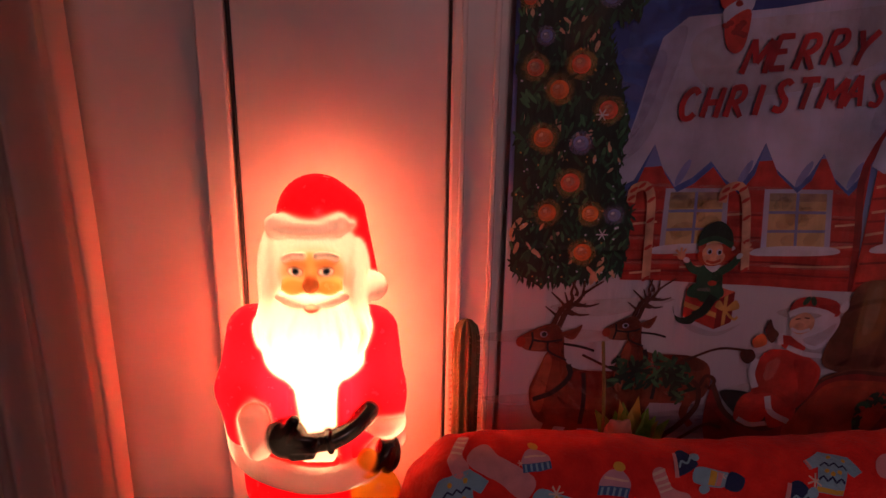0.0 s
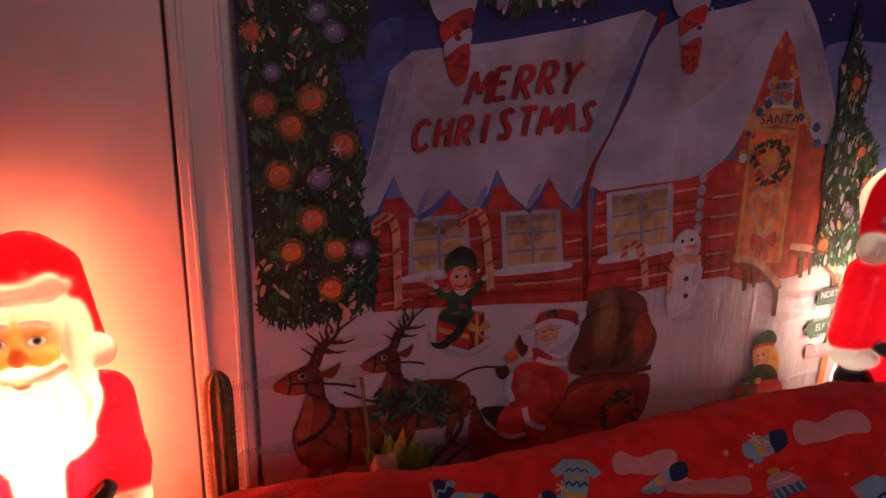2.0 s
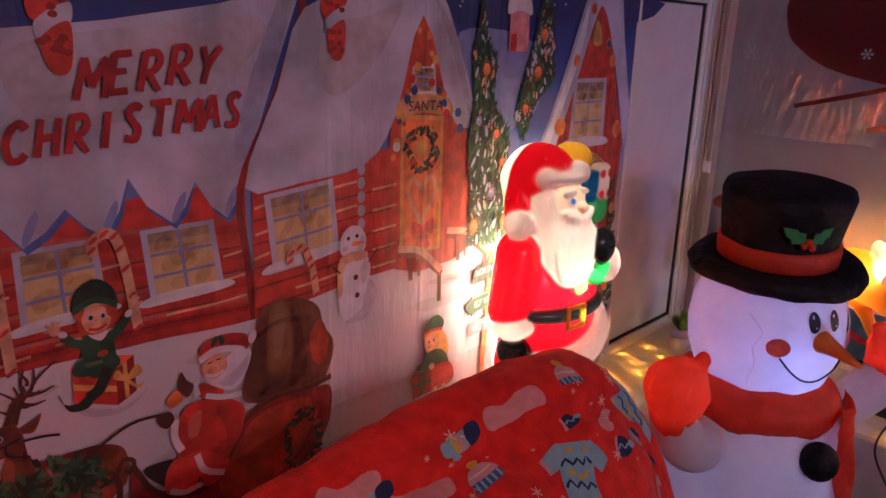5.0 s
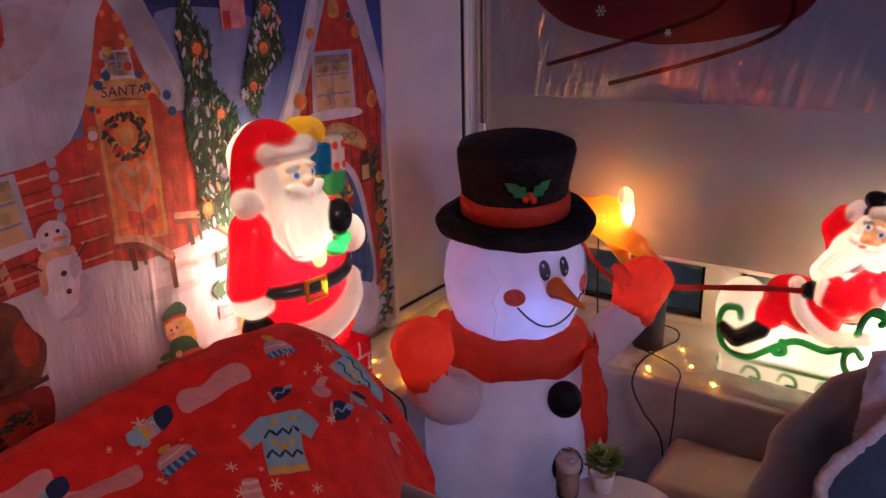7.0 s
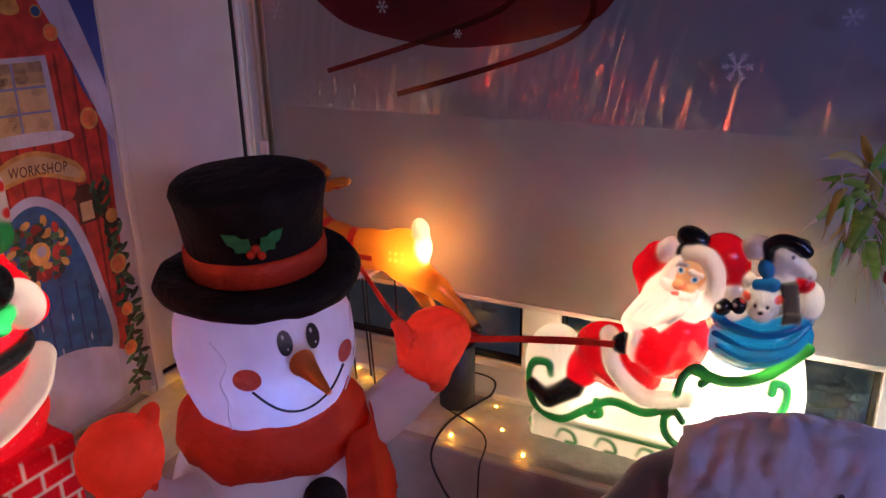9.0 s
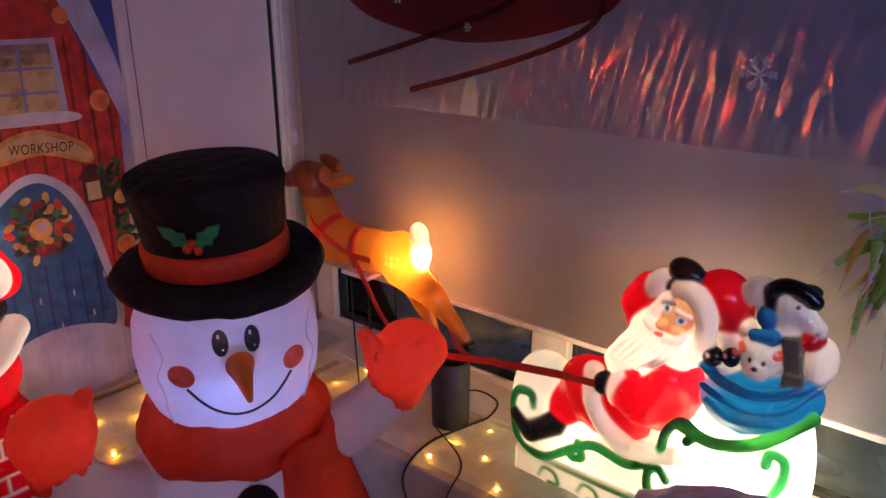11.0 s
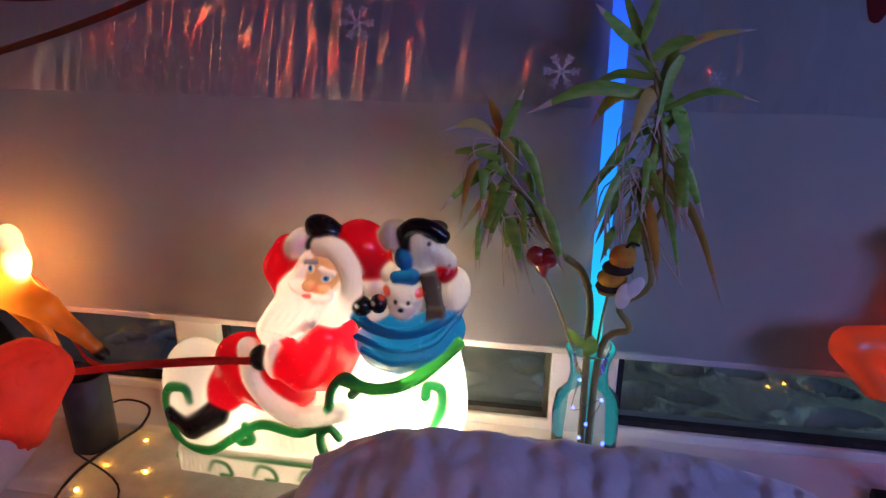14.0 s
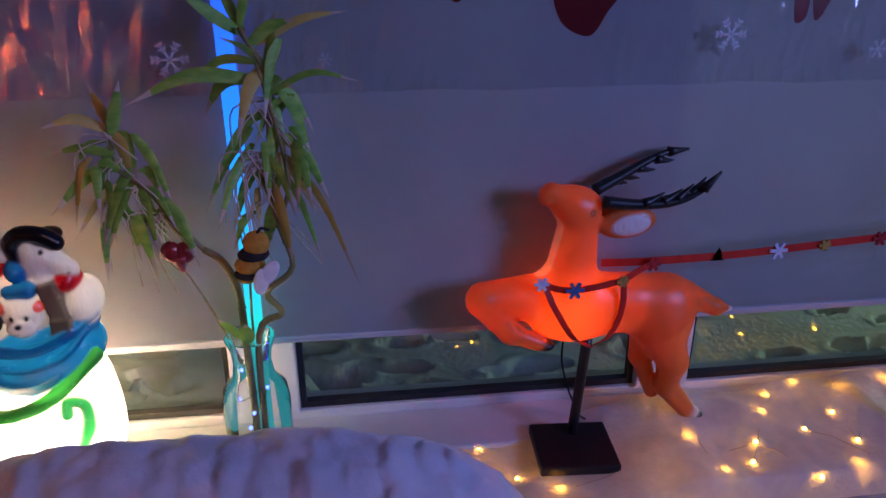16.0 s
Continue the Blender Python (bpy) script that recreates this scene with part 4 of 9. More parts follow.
# figures
def plain_reindeer(x, z, s, level):
    """A printed reindeer with its head up; x, z: its muzzle."""
    q = lambda *pts: [(x + a * s, z + b * s) for a, b in pts]  # noqa: E731
    out = []
    for dx, tip in ((-0.014, -0.03), (0.0, 0.0)):
        out.append(("dark_brown", stroke(q((0.088 + dx, 0.03), (0.104 + dx, 0.07), (0.127 + dx, 0.094), (0.139 + dx + tip * 0.5, 0.112), (0.178 + tip * 2, 0.140)), 0.013 * s, 0.3)))
        for a, b, c, d in ((0.112, 0.079, 0.096, 0.112), (0.135, 0.104, 0.137, 0.140), (0.122, 0.086, 0.172, 0.088), (0.106, 0.070, 0.152, 0.062), (0.098, 0.055, 0.085, 0.078)):
            out.append(("dark_brown", stroke(q((a + dx, b), ((a + c) / 2 + dx, (b + d) / 2 - 0.006), (c + dx + tip * 0.5, d)), 0.009 * s, 0.3)))
    out.append(("fur", smoothed(q((0.071, -0.02), (0.099, 0.0), (0.108, -0.05), (0.142, -0.072), (0.25, -0.08), (0.30, -0.12), (0.28, -0.21), (0.12, -0.22), (0.05, -0.20), (0.03, -0.13), (0.046, -0.08)))))
    out.append(("wash_dark", smoothed(q((0.10, -0.01), (0.108, -0.05), (0.142, -0.072), (0.25, -0.08), (0.28, -0.12), (0.16, -0.12), (0.10, -0.09)))))
    out.append(("fur_light", smoothed(q((0.062, -0.04), (0.078, -0.05), (0.070, -0.11), (0.060, -0.18), (0.042, -0.17), (0.036, -0.13), (0.048, -0.09)))))
    for a, b in ((0.07, -0.19), (0.12, -0.20), (0.24, -0.19)):
        out.append(("fur", stroke(q((a + 0.02, b), (a, b - 0.06), (a + 0.025, b - 0.10)), 0.028 * s, 0.6)))
    out += [("fur", smoothed(q((0.0, 0.0), (0.014, 0.014), (0.055, 0.033), (0.081, 0.036), (0.098, 0.016), (0.101, -0.015), (0.076, -0.028), (0.045, -0.030), (0.015, -0.024)))),
            ("fur_light", smoothed(q((0.004, -0.002), (0.02, 0.006), (0.05, 0.0), (0.06, -0.022), (0.03, -0.028), (0.012, -0.02)))), ("wash_dark", smoothed(q((0.03, 0.018), (0.08, 0.032), (0.098, 0.01), (0.085, -0.01), (0.06, 0.012)))), ("wash_dark", smoothed(q((0.07, -0.015), (0.10, -0.005), (0.10, -0.05), (0.075, -0.045)))),
            ("fur", smoothed(q((0.093, 0.014), (0.122, 0.027), (0.140, 0.036), (0.122, 0.001)))), ("wash_dark", smoothed(q((0.10, 0.012), (0.122, 0.020), (0.134, 0.028), (0.118, 0.006)))),
            ("rust", oval(x + 0.006 * s, z - 0.006 * s, 0.011 * s, 0.013 * s)), ("pale", oval(x + 0.056 * s, z + 0.012 * s, 0.0085 * s, 0.0075 * s)), ("black", oval(x + 0.057 * s, z + 0.012 * s, 0.0055 * s)), ("dark_brown", stroke(q((0.045, 0.022), (0.058, 0.024), (0.07, 0.018)), 0.004 * s)),
            ("black", stroke(q((0.030, 0.018), (0.032, -0.004), (0.026, -0.026)), 0.005 * s)), ("black", stroke(q((0.032, -0.002), (0.066, -0.006), (0.098, 0.0)), 0.005 * s)), ("black", stroke(q((0.066, -0.006), (0.070, -0.03), (0.11, -0.05)), 0.005 * s)), ("black", stroke(q((0.10, -0.01), (0.14, -0.016), (0.17, -0.025)), 0.006 * s)),
            ("black", stroke(q((0.040, -0.15), (0.085, -0.13), (0.12, -0.09), (0.115, -0.06)), 0.012 * s)), ("wash_red", smoothed(q((0.13, -0.075), (0.22, -0.08), (0.21, -0.14), (0.14, -0.13)))), ("black", stroke(q((0.15, -0.08), (0.155, -0.15), (0.15, -0.21)), 0.010 * s))]
    for k in range(22):
        out.append((random.choice(("wash_light", "wash_dark")), oval(x + random.uniform(0.05, 0.26) * s, z - random.uniform(0.09, 0.2) * s, 0.014 * s, 0.004 * s, random.uniform(-80, -20), 7)))
    return printed("printed_reindeer", out, level, "brown reindeer in harness")


plain_reindeer(0.216, 0.915, 1.0, 62)
plain_reindeer(0.404, 0.940, 0.84, 62)
garland = []
for k in range(120):
    f = random.random()
    gx, gz = np.interp(f, (0, 0.3, 0.6, 1), (0.425, 0.50, 0.57, 0.60)), np.interp(f, (0, 0.3, 0.6, 1), (0.86, 0.845, 0.86, 0.80))
    garland.append((random.choice(("dark_green", "green", "dark_green", "mid_green")), oval(gx + random.uniform(-0.02, 0.02), gz + random.uniform(-0.05, 0.02), 0.016, 0.005, random.uniform(0, 180), 7)))
tagged(printed("printed_garland", garland, 68, "green fir garland over a reindeer"), kind="stuff")
printed("printed_rein", [("dark_brown", stroke([(0.55, 0.835), (0.60, 0.865), (0.67, 0.893), (0.745, 0.885)], 0.006))], 66)
printed("printed_rein", [("dark_brown", stroke([(0.36, 0.88), (0.40, 0.86), (0.44, 0.84)], 0.006))], 66)
sleigh = [("dark_red", smoothed([(0.665, 0.80), (0.70, 0.735), (0.75, 0.705), (0.81, 0.70), (0.86, 0.745), (0.90, 0.815), (0.98, 0.835), (1.09, 0.825), (1.14, 0.805), (1.12, 0.70), (1.0, 0.61), (0.80, 0.58), (0.69, 0.62), (0.655, 0.70)])), ("rust", smoothed([(0.88, 0.76), (0.93, 0.81), (1.0, 0.815), (1.08, 0.80), (1.06, 0.70), (0.97, 0.64), (0.86, 0.64), (0.84, 0.70)])), ("wash_dark", smoothed([(0.67, 0.74), (0.75, 0.66), (0.86, 0.63), (1.0, 0.63), (1.10, 0.70), (1.0, 0.61), (0.80, 0.58), (0.69, 0.62)])), ("black", smoothed([(0.685, 0.785), (0.72, 0.735), (0.76, 0.712), (0.81, 0.71), (0.85, 0.75), (0.80, 0.765), (0.74, 0.785)])), ("wash_red", smoothed([(0.92, 0.79), (1.0, 0.80), (1.04, 0.76), (0.98, 0.70), (0.91, 0.71)])),
          ("dark_brown", stroke([(0.665, 0.805), (0.70, 0.735), (0.75, 0.70), (0.81, 0.692), (0.86, 0.74), (0.905, 0.815), (0.98, 0.838), (1.06, 0.832), (1.14, 0.835)], 0.012)), ("sack", stroke([(0.91, 0.822), (0.98, 0.843), (1.06, 0.838), (1.14, 0.842)], 0.004)),
          ("dark_brown", stroke([(0.56, 0.665), (0.60, 0.70), (0.635, 0.75), (0.63, 0.80), (0.60, 0.815), (0.578, 0.79), (0.588, 0.765), (0.605, 0.775)], 0.014, 0.6)), ("dark_brown", stroke([(0.635, 0.80), (0.648, 0.825), (0.668, 0.815), (0.662, 0.795), (0.648, 0.80)], 0.009)), ("dark_brown", stroke([(0.60, 0.66), (0.66, 0.70), (0.70, 0.69)], 0.008))]
sack = [("sack", smoothed([(0.905, 0.86), (0.915, 0.93), (0.935, 0.985), (0.955, 1.045), (1.0, 1.06), (1.06, 1.05), (1.105, 1.02), (1.12, 0.97), (1.15, 0.92), (1.135, 0.86), (1.09, 0.82), (0.98, 0.83)])), ("wash_dark", smoothed([(0.91, 0.87), (0.93, 0.96), (0.96, 1.03), (0.975, 0.96), (0.965, 0.86)])), ("wash_dark", smoothed([(1.02, 0.85), (1.04, 0.95), (1.03, 1.04), (1.06, 0.98), (1.07, 0.88)])), ("wash_dark", smoothed([(0.93, 0.85), (1.0, 0.88), (1.1, 0.86), (1.09, 0.825), (0.98, 0.83)])), ("rust", smoothed([(1.08, 0.95), (1.11, 0.99), (1.135, 0.93), (1.12, 0.88), (1.09, 0.89)])), ("wash_light", smoothed([(0.985, 0.93), (0.99, 1.03), (1.015, 1.04), (1.01, 0.95)])), ("wash_gold", smoothed([(0.97, 0.90), (0.98, 1.04), (1.02, 1.045), (1.03, 0.93)])), ("wash_dark", stroke([(0.94, 0.99), (1.0, 1.01), (1.08, 1.0)], 0.012))]
printed("printed_sack", sack, 62, "brown sack")
santa = [("red", smoothed([(0.775, 0.885), (0.827, 0.892), (0.875, 0.875), (0.905, 0.84), (0.885, 0.775), (0.845, 0.735), (0.80, 0.725), (0.765, 0.76), (0.755, 0.82)])), ("red", smoothed([(0.735, 0.77), (0.77, 0.785), (0.80, 0.75), (0.79, 0.71), (0.75, 0.70), (0.725, 0.72)])), ("red", smoothed([(0.80, 0.745), (0.86, 0.75), (0.85, 0.71), (0.81, 0.695)])), ("wash_dark", smoothed([(0.84, 0.87), (0.895, 0.85), (0.885, 0.775), (0.85, 0.74), (0.86, 0.80)])), ("wash_dark", stroke([(0.762, 0.785), (0.80, 0.79), (0.845, 0.765)], 0.014)), ("wash_light", smoothed([(0.785, 0.86), (0.81, 0.87), (0.80, 0.82), (0.78, 0.82)])),
         ("white", stroke([(0.757, 0.868), (0.752, 0.83), (0.765, 0.795)], 0.016)), ("white", stroke([(0.795, 0.775), (0.808, 0.735), (0.85, 0.712)], 0.014)), ("white", stroke([(0.735, 0.715), (0.765, 0.70), (0.80, 0.705)], 0.012)), ("dark_brown", smoothed([(0.72, 0.885), (0.745, 0.89), (0.755, 0.87), (0.74, 0.855), (0.725, 0.865)])),
         ("red", smoothed([(0.80, 0.925), (0.83, 0.925), (0.86, 0.90), (0.84, 0.885), (0.81, 0.90)])), ("white", stroke([(0.80, 0.932), (0.805, 0.905)], 0.012)), ("dark_brown", smoothed([(0.768, 0.935), (0.775, 0.965), (0.785, 0.945), (0.798, 0.93), (0.785, 0.908)])), ("orange", smoothed([(0.742, 0.915), (0.765, 0.93), (0.775, 0.905), (0.75, 0.895)])),
         ("white", smoothed([(0.825, 0.935), (0.84, 0.915), (0.88, 0.895), (0.91, 0.92), (0.928, 0.965), (0.905, 0.985), (0.87, 0.97)])), ("wash_lilac", smoothed([(0.85, 0.92), (0.88, 0.905), (0.91, 0.93), (0.92, 0.96), (0.89, 0.94)])), ("peach", smoothed([(0.818, 0.965), (0.845, 0.985), (0.868, 0.97), (0.866, 0.945), (0.84, 0.932), (0.82, 0.945)])), ("wash_red", oval(0.838, 0.953, 0.010, 0.007)), ("white", stroke([(0.822, 0.945), (0.84, 0.938), (0.862, 0.945)], 0.007)), ("dark_brown", stroke([(0.828, 0.967), (0.838, 0.970)], 0.003)), ("dark_brown", stroke([(0.846, 0.972), (0.857, 0.971)], 0.003)),
         ("red", smoothed([(0.815, 0.985), (0.825, 1.015), (0.865, 1.022), (0.91, 1.012), (0.925, 0.99), (0.915, 0.975), (0.87, 0.99)])), ("wash_dark", smoothed([(0.87, 1.0), (0.91, 1.005), (0.925, 0.99), (0.90, 0.98)])), ("white", stroke([(0.812, 0.978), (0.845, 0.992), (0.885, 0.986), (0.91, 0.974)], 0.014)), ("white", oval(0.932, 0.998, 0.010, 0.015, -20)), ("green", oval(0.845, 1.012, 0.012, 0.006, 60)), ("green", oval(0.86, 1.012, 0.012, 0.006, 110)), ("white", stroke([(0.82, 0.90), (0.86, 0.885), (0.90, 0.88)], 0.012))]
printed("printed_sleigh", sleigh, 67, "dark red sleigh with curled runners")
printed("printed_santa", santa, 72, "plain red-coated Santa shape with a white beard")
elf = [("red", [(0.578, 1.036), (0.651, 1.012), (0.649, 0.941), (0.576, 0.972)]), ("dark_red", [(0.651, 1.012), (0.686, 1.03), (0.686, 0.958), (0.649, 0.941)]), ("coral", [(0.578, 1.036), (0.651, 1.012), (0.686, 1.03), (0.62, 1.05)]), ("gold", [(0.576, 0.995), (0.65, 0.968), (0.65, 0.98), (0.576, 1.007)]), ("gold", [(0.664, 0.95), (0.672, 0.953), (0.672, 1.023), (0.664, 1.018)]), ("gold", smoothed([(0.668, 0.985), (0.69, 1.01), (0.70, 0.99)])), ("gold", smoothed([(0.668, 0.985), (0.655, 1.01), (0.645, 0.995)])), ("gold", stroke([(0.668, 0.985), (0.69, 0.965), (0.70, 0.97)], 0.006)), ("wash_blue", smoothed([(0.57, 0.965), (0.65, 0.935), (0.71, 0.955), (0.66, 0.925), (0.60, 0.935)])),
       ("green", smoothed([(0.600, 1.085), (0.645, 1.085), (0.655, 1.045), (0.650, 1.01), (0.605, 1.012)])), ("wash_dark", smoothed([(0.63, 1.08), (0.652, 1.07), (0.652, 1.02), (0.635, 1.02)])), ("green", stroke([(0.645, 1.075), (0.668, 1.09), (0.682, 1.108)], 0.019, 0.8)), ("green", stroke([(0.605, 1.075), (0.585, 1.082), (0.572, 1.098)], 0.018, 0.8)), ("white", oval(0.684, 1.112, 0.008, 0.006, 40)), ("white", oval(0.570, 1.102, 0.008, 0.006, -30)),
       ("green", smoothed([(0.58, 1.035), (0.60, 1.05), (0.65, 1.045), (0.66, 1.02), (0.63, 1.012), (0.585, 1.018)])), ("dark_green", stroke([(0.64, 1.02), (0.62, 0.985), (0.60, 0.972)], 0.022)), ("dark_green", smoothed([(0.61, 0.985), (0.58, 0.968), (0.558, 0.975), (0.553, 0.995), (0.566, 0.958), (0.60, 0.955)])), ("wash_light", stroke([(0.60, 1.035), (0.63, 1.035)], 0.008)), ("rust", oval(0.632, 1.05, 0.010, 0.006)), ("white", smoothed([(0.61, 1.092), (0.63, 1.075), (0.645, 1.09), (0.63, 1.098)]))]
for hx, hz, sx in ((0.694, 1.126, 1), (0.558, 1.112, -1)):
    elf.append(("peach", oval(hx, hz, 0.009, 0.010)))
    elf += [("peach", stroke([(hx, hz), (hx + sx * 0.018 * math.cos(a), hz + 0.018 * math.sin(a))], 0.005)) for a in (0.1, 0.8, 1.5, 2.1)]
elf += [("rust", oval(0.628, 1.115, 0.036, 0.026, 10)), ("peach", smoothed([(0.602, 1.118), (0.612, 1.138), (0.640, 1.138), (0.652, 1.112), (0.640, 1.094), (0.614, 1.094)])), ("wash_red", oval(0.612, 1.108, 0.009, 0.007)), ("wash_red", oval(0.642, 1.108, 0.009, 0.007)), ("pale", oval(0.617, 1.122, 0.006, 0.007)), ("pale", oval(0.638, 1.121, 0.006, 0.007)), ("black", oval(0.618, 1.121, 0.0035, 0.0045)), ("black", oval(0.639, 1.12, 0.0035, 0.0045)), ("rust", stroke([(0.612, 1.101), (0.628, 1.097), (0.644, 1.103)], 0.006)), ("rust", oval(0.600, 1.135, 0.012, 0.008, 60)), ("rust", oval(0.655, 1.128, 0.010, 0.014)),
        ("dark_green", smoothed([(0.592, 1.140), (0.598, 1.172), (0.630, 1.190), (0.660, 1.168), (0.664, 1.130), (0.63, 1.148)])), ("green", stroke([(0.590, 1.138), (0.626, 1.152), (0.666, 1.136)], 0.012))]
printed("printed_elf", elf, 80, "plain green-clad elf shape on a red gift")
elf = [("green", smoothed([(1.445, 0.855), (1.455, 0.885), (1.49, 0.90), (1.515, 0.875), (1.50, 0.85)])), ("red", stroke([(1.443, 0.85), (1.475, 0.858), (1.51, 0.855)], 0.010)), ("gold", smoothed([(1.45, 0.848), (1.51, 0.85), (1.535, 0.80), (1.525, 0.765), (1.50, 0.80), (1.455, 0.80)])), ("peach", oval(1.472, 0.825, 0.024, 0.023)), ("black", oval(1.463, 0.828, 0.003, 0.004)), ("black", oval(1.48, 0.829, 0.003, 0.004)), ("wash_red", oval(1.466, 0.815, 0.007, 0.005)), ("green", smoothed([(1.455, 0.795), (1.51, 0.795), (1.535, 0.745), (1.455, 0.73)])), ("wash_dark", smoothed([(1.49, 0.79), (1.53, 0.745), (1.50, 0.735)])), ("red", smoothed([(1.462, 0.745), (1.54, 0.75), (1.555, 0.69), (1.455, 0.685)])), ("peach", stroke([(1.49, 0.69), (1.495, 0.65)], 0.012)), ("peach", stroke([(1.52, 0.69), (1.525, 0.655)], 0.012)), ("dark_red", rect(1.405, 0.68, 1.475, 0.75)), ("green", stroke([(1.44, 0.68), (1.44, 0.75)], 0.012)), ("green", stroke([(1.405, 0.715), (1.475, 0.715)], 0.010)), ("green", oval(1.44, 0.762, 0.022, 0.010)), ("peach", oval(1.475, 0.755, 0.010, 0.010))]
printed("printed_elf", elf, 80, "small elf shape holding a gift")
snow = [("white", oval(1.225, 1.01, 0.058, 0.062)), ("white", oval(1.22, 1.075, 0.046, 0.05)), ("white", oval(1.213, 1.145, 0.040, 0.042)), ("wash_blue", smoothed([(1.26, 1.05), (1.283, 1.01), (1.25, 0.95), (1.19, 0.955), (1.24, 0.98)])), ("wash_blue", smoothed([(1.25, 1.10), (1.262, 1.07), (1.245, 1.04), (1.235, 1.07)])), ("wash_blue", smoothed([(1.24, 1.16), (1.252, 1.14), (1.23, 1.11), (1.225, 1.13)])), ("peach", smoothed([(1.175, 1.115), (1.25, 1.12), (1.25, 1.10), (1.19, 1.095), (1.18, 1.03), (1.165, 1.03)])), ("orange", smoothed([(1.215, 1.148), (1.25, 1.142), (1.215, 1.137)])), ("black", oval(1.20, 1.158, 0.005)), ("black", oval(1.226, 1.16, 0.005)), ("dark_brown", oval(1.222, 1.06, 0.007)), ("dark_brown", oval(1.226, 1.015, 0.007)), ("wash_red", oval(1.19, 1.135, 0.009, 0.007)), ("dark_brown", stroke([(1.175, 1.08), (1.145, 1.105), (1.135, 1.10)], 0.004)), ("dark_brown", stroke([(1.26, 1.09), (1.285, 1.12)], 0.004))]
printed("printed_snowman", snow, 60, "white snowman with a peach scarf")
ring = []
for k in range(80):
    a, r = 2 * math.pi * k / 80, random.uniform(0.9, 1.15)
    ring.append((random.choice(["dark_green", "green", "dark_green", "red"]), oval(1.055 + 0.043 * r * math.cos(a), 0.705 + 0.066 * r * math.sin(a), 0.014, 0.007, random.uniform(0, 180), 7)))
printed("printed_wreath", ring, 76, "green wreath")

# sign post and signs
signs = [("orange", [(1.685, 0.65), (1.705, 0.65), (1.73, 1.03), (1.71, 1.03)]), ("dark_green", [(1.635, 0.948), (1.80, 0.948), (1.815, 0.98), (1.80, 1.008), (1.64, 0.99)]), ("green", [(1.605, 0.885), (1.635, 0.918), (1.635, 0.905), (1.80, 0.91), (1.80, 0.872), (1.64, 0.862), (1.64, 0.85)]), ("pink", [(1.625, 0.795), (1.80, 0.79), (1.80, 0.835), (1.625, 0.833)])]
printed("printed_signpost", signs, 62, "signpost with three boards")

# the workshop house
work = [("red", [(2.0, 1.40), (2.13, 1.70), (2.22, 1.72), (2.33, 1.42), (2.39, 1.30), (2.36, 0.66), (1.97, 0.60), (1.93, 1.2)])]
for k in range(9):
    x = 1.97 + 0.048 * k
    work.append(("dark_red", stroke([(x, 0.64), (x + 0.008, 1.0), (x + 0.01, 1.40 if k < 2 else 1.5)], 0.008)))
work += [("pale", smoothed([(2.12, 1.765), (1.95, 1.38), (1.86, 1.22), (1.84, 1.10), (1.90, 1.10), (1.96, 1.24), (2.05, 1.45), (2.16, 1.68), (2.20, 1.70), (2.25, 1.62), (2.33, 1.45), (2.405, 1.26), (2.41, 1.40), (2.34, 1.62), (2.28, 1.765)], 4)), ("white", smoothed([(2.10, 1.70), (1.97, 1.40), (1.88, 1.20), (1.90, 1.18), (2.0, 1.40), (2.10, 1.62)], 4))]
work += quad_window((2.065, 1.31), (2.235, 1.305), (2.23, 1.485), (2.075, 1.485))
work += [("gold", smoothed([(2.05, 1.20), (2.07, 1.255), (2.17, 1.275), (2.28, 1.225), (2.29, 1.17), (2.17, 1.21)], 4)), ("pane", smoothed([(2.06, 1.21), (2.08, 1.247), (2.17, 1.262), (2.27, 1.215), (2.275, 1.185), (2.17, 1.222)], 4)), ("pale", smoothed([(1.98, 0.72), (1.99, 1.04), (2.06, 1.14), (2.15, 1.165), (2.24, 1.09), (2.29, 0.92), (2.31, 0.68), (2.15, 0.66)], 5)), ("door_blue", smoothed([(2.0, 0.74), (2.01, 1.03), (2.07, 1.12), (2.15, 1.14), (2.22, 1.07), (2.27, 0.90), (2.29, 0.70), (2.15, 0.68)], 5))]
for k in range(6):
    x = 2.03 + 0.045 * k
    work.append(("night", stroke([(x, 0.72), (x + 0.002, 0.92)], 0.006)))
    work.append(("pale", oval(x + 0.02, random.uniform(0.74, 0.86), 0.003, 0.012, 0, 6)))
for k in range(70):
    a, r = 2 * math.pi * k / 70, random.uniform(0.035, 0.085)
    work.append((random.choice(["dark_green", "green", "red", "dark_red", "mid_green", "gold"]), oval(2.13 + r * math.cos(a), 1.02 + 1.0 * r * math.sin(a), 0.016, 0.010, random.uniform(0, 180), 7)))
work += [("gold", oval(2.13, 1.02, 0.030)), ("pale", oval(2.135, 1.025, 0.014)), ("dark_brown", rect(2.255, 1.06, 2.315, 1.135)), ("pane", rect(2.265, 1.068, 2.305, 1.118)), ("dark_brown", [(2.245, 1.13), (2.325, 1.13), (2.30, 1.165), (2.27, 1.165)]), ("pale", smoothed([(1.97, 0.66), (2.05, 0.73), (2.2, 0.725), (2.33, 0.66), (2.38, 0.55), (2.2, 0.52), (1.98, 0.53)])), ("gold", smoothed([(2.15, 1.60), (2.16, 1.66), (2.18, 1.66), (2.20, 1.60)]))]
for k in range(90):
    z = 1.16 - 0.64 * k / 90
    x = 2.335 + 0.035 * math.sin(3.5 * (1.16 - z))
    work.append((random.choice(["dark_green", "green", "dark_green", "mid_green"]), oval(x + random.uniform(-0.028, 0.028), z, 0.022, 0.008, random.uniform(0, 180), 7)))
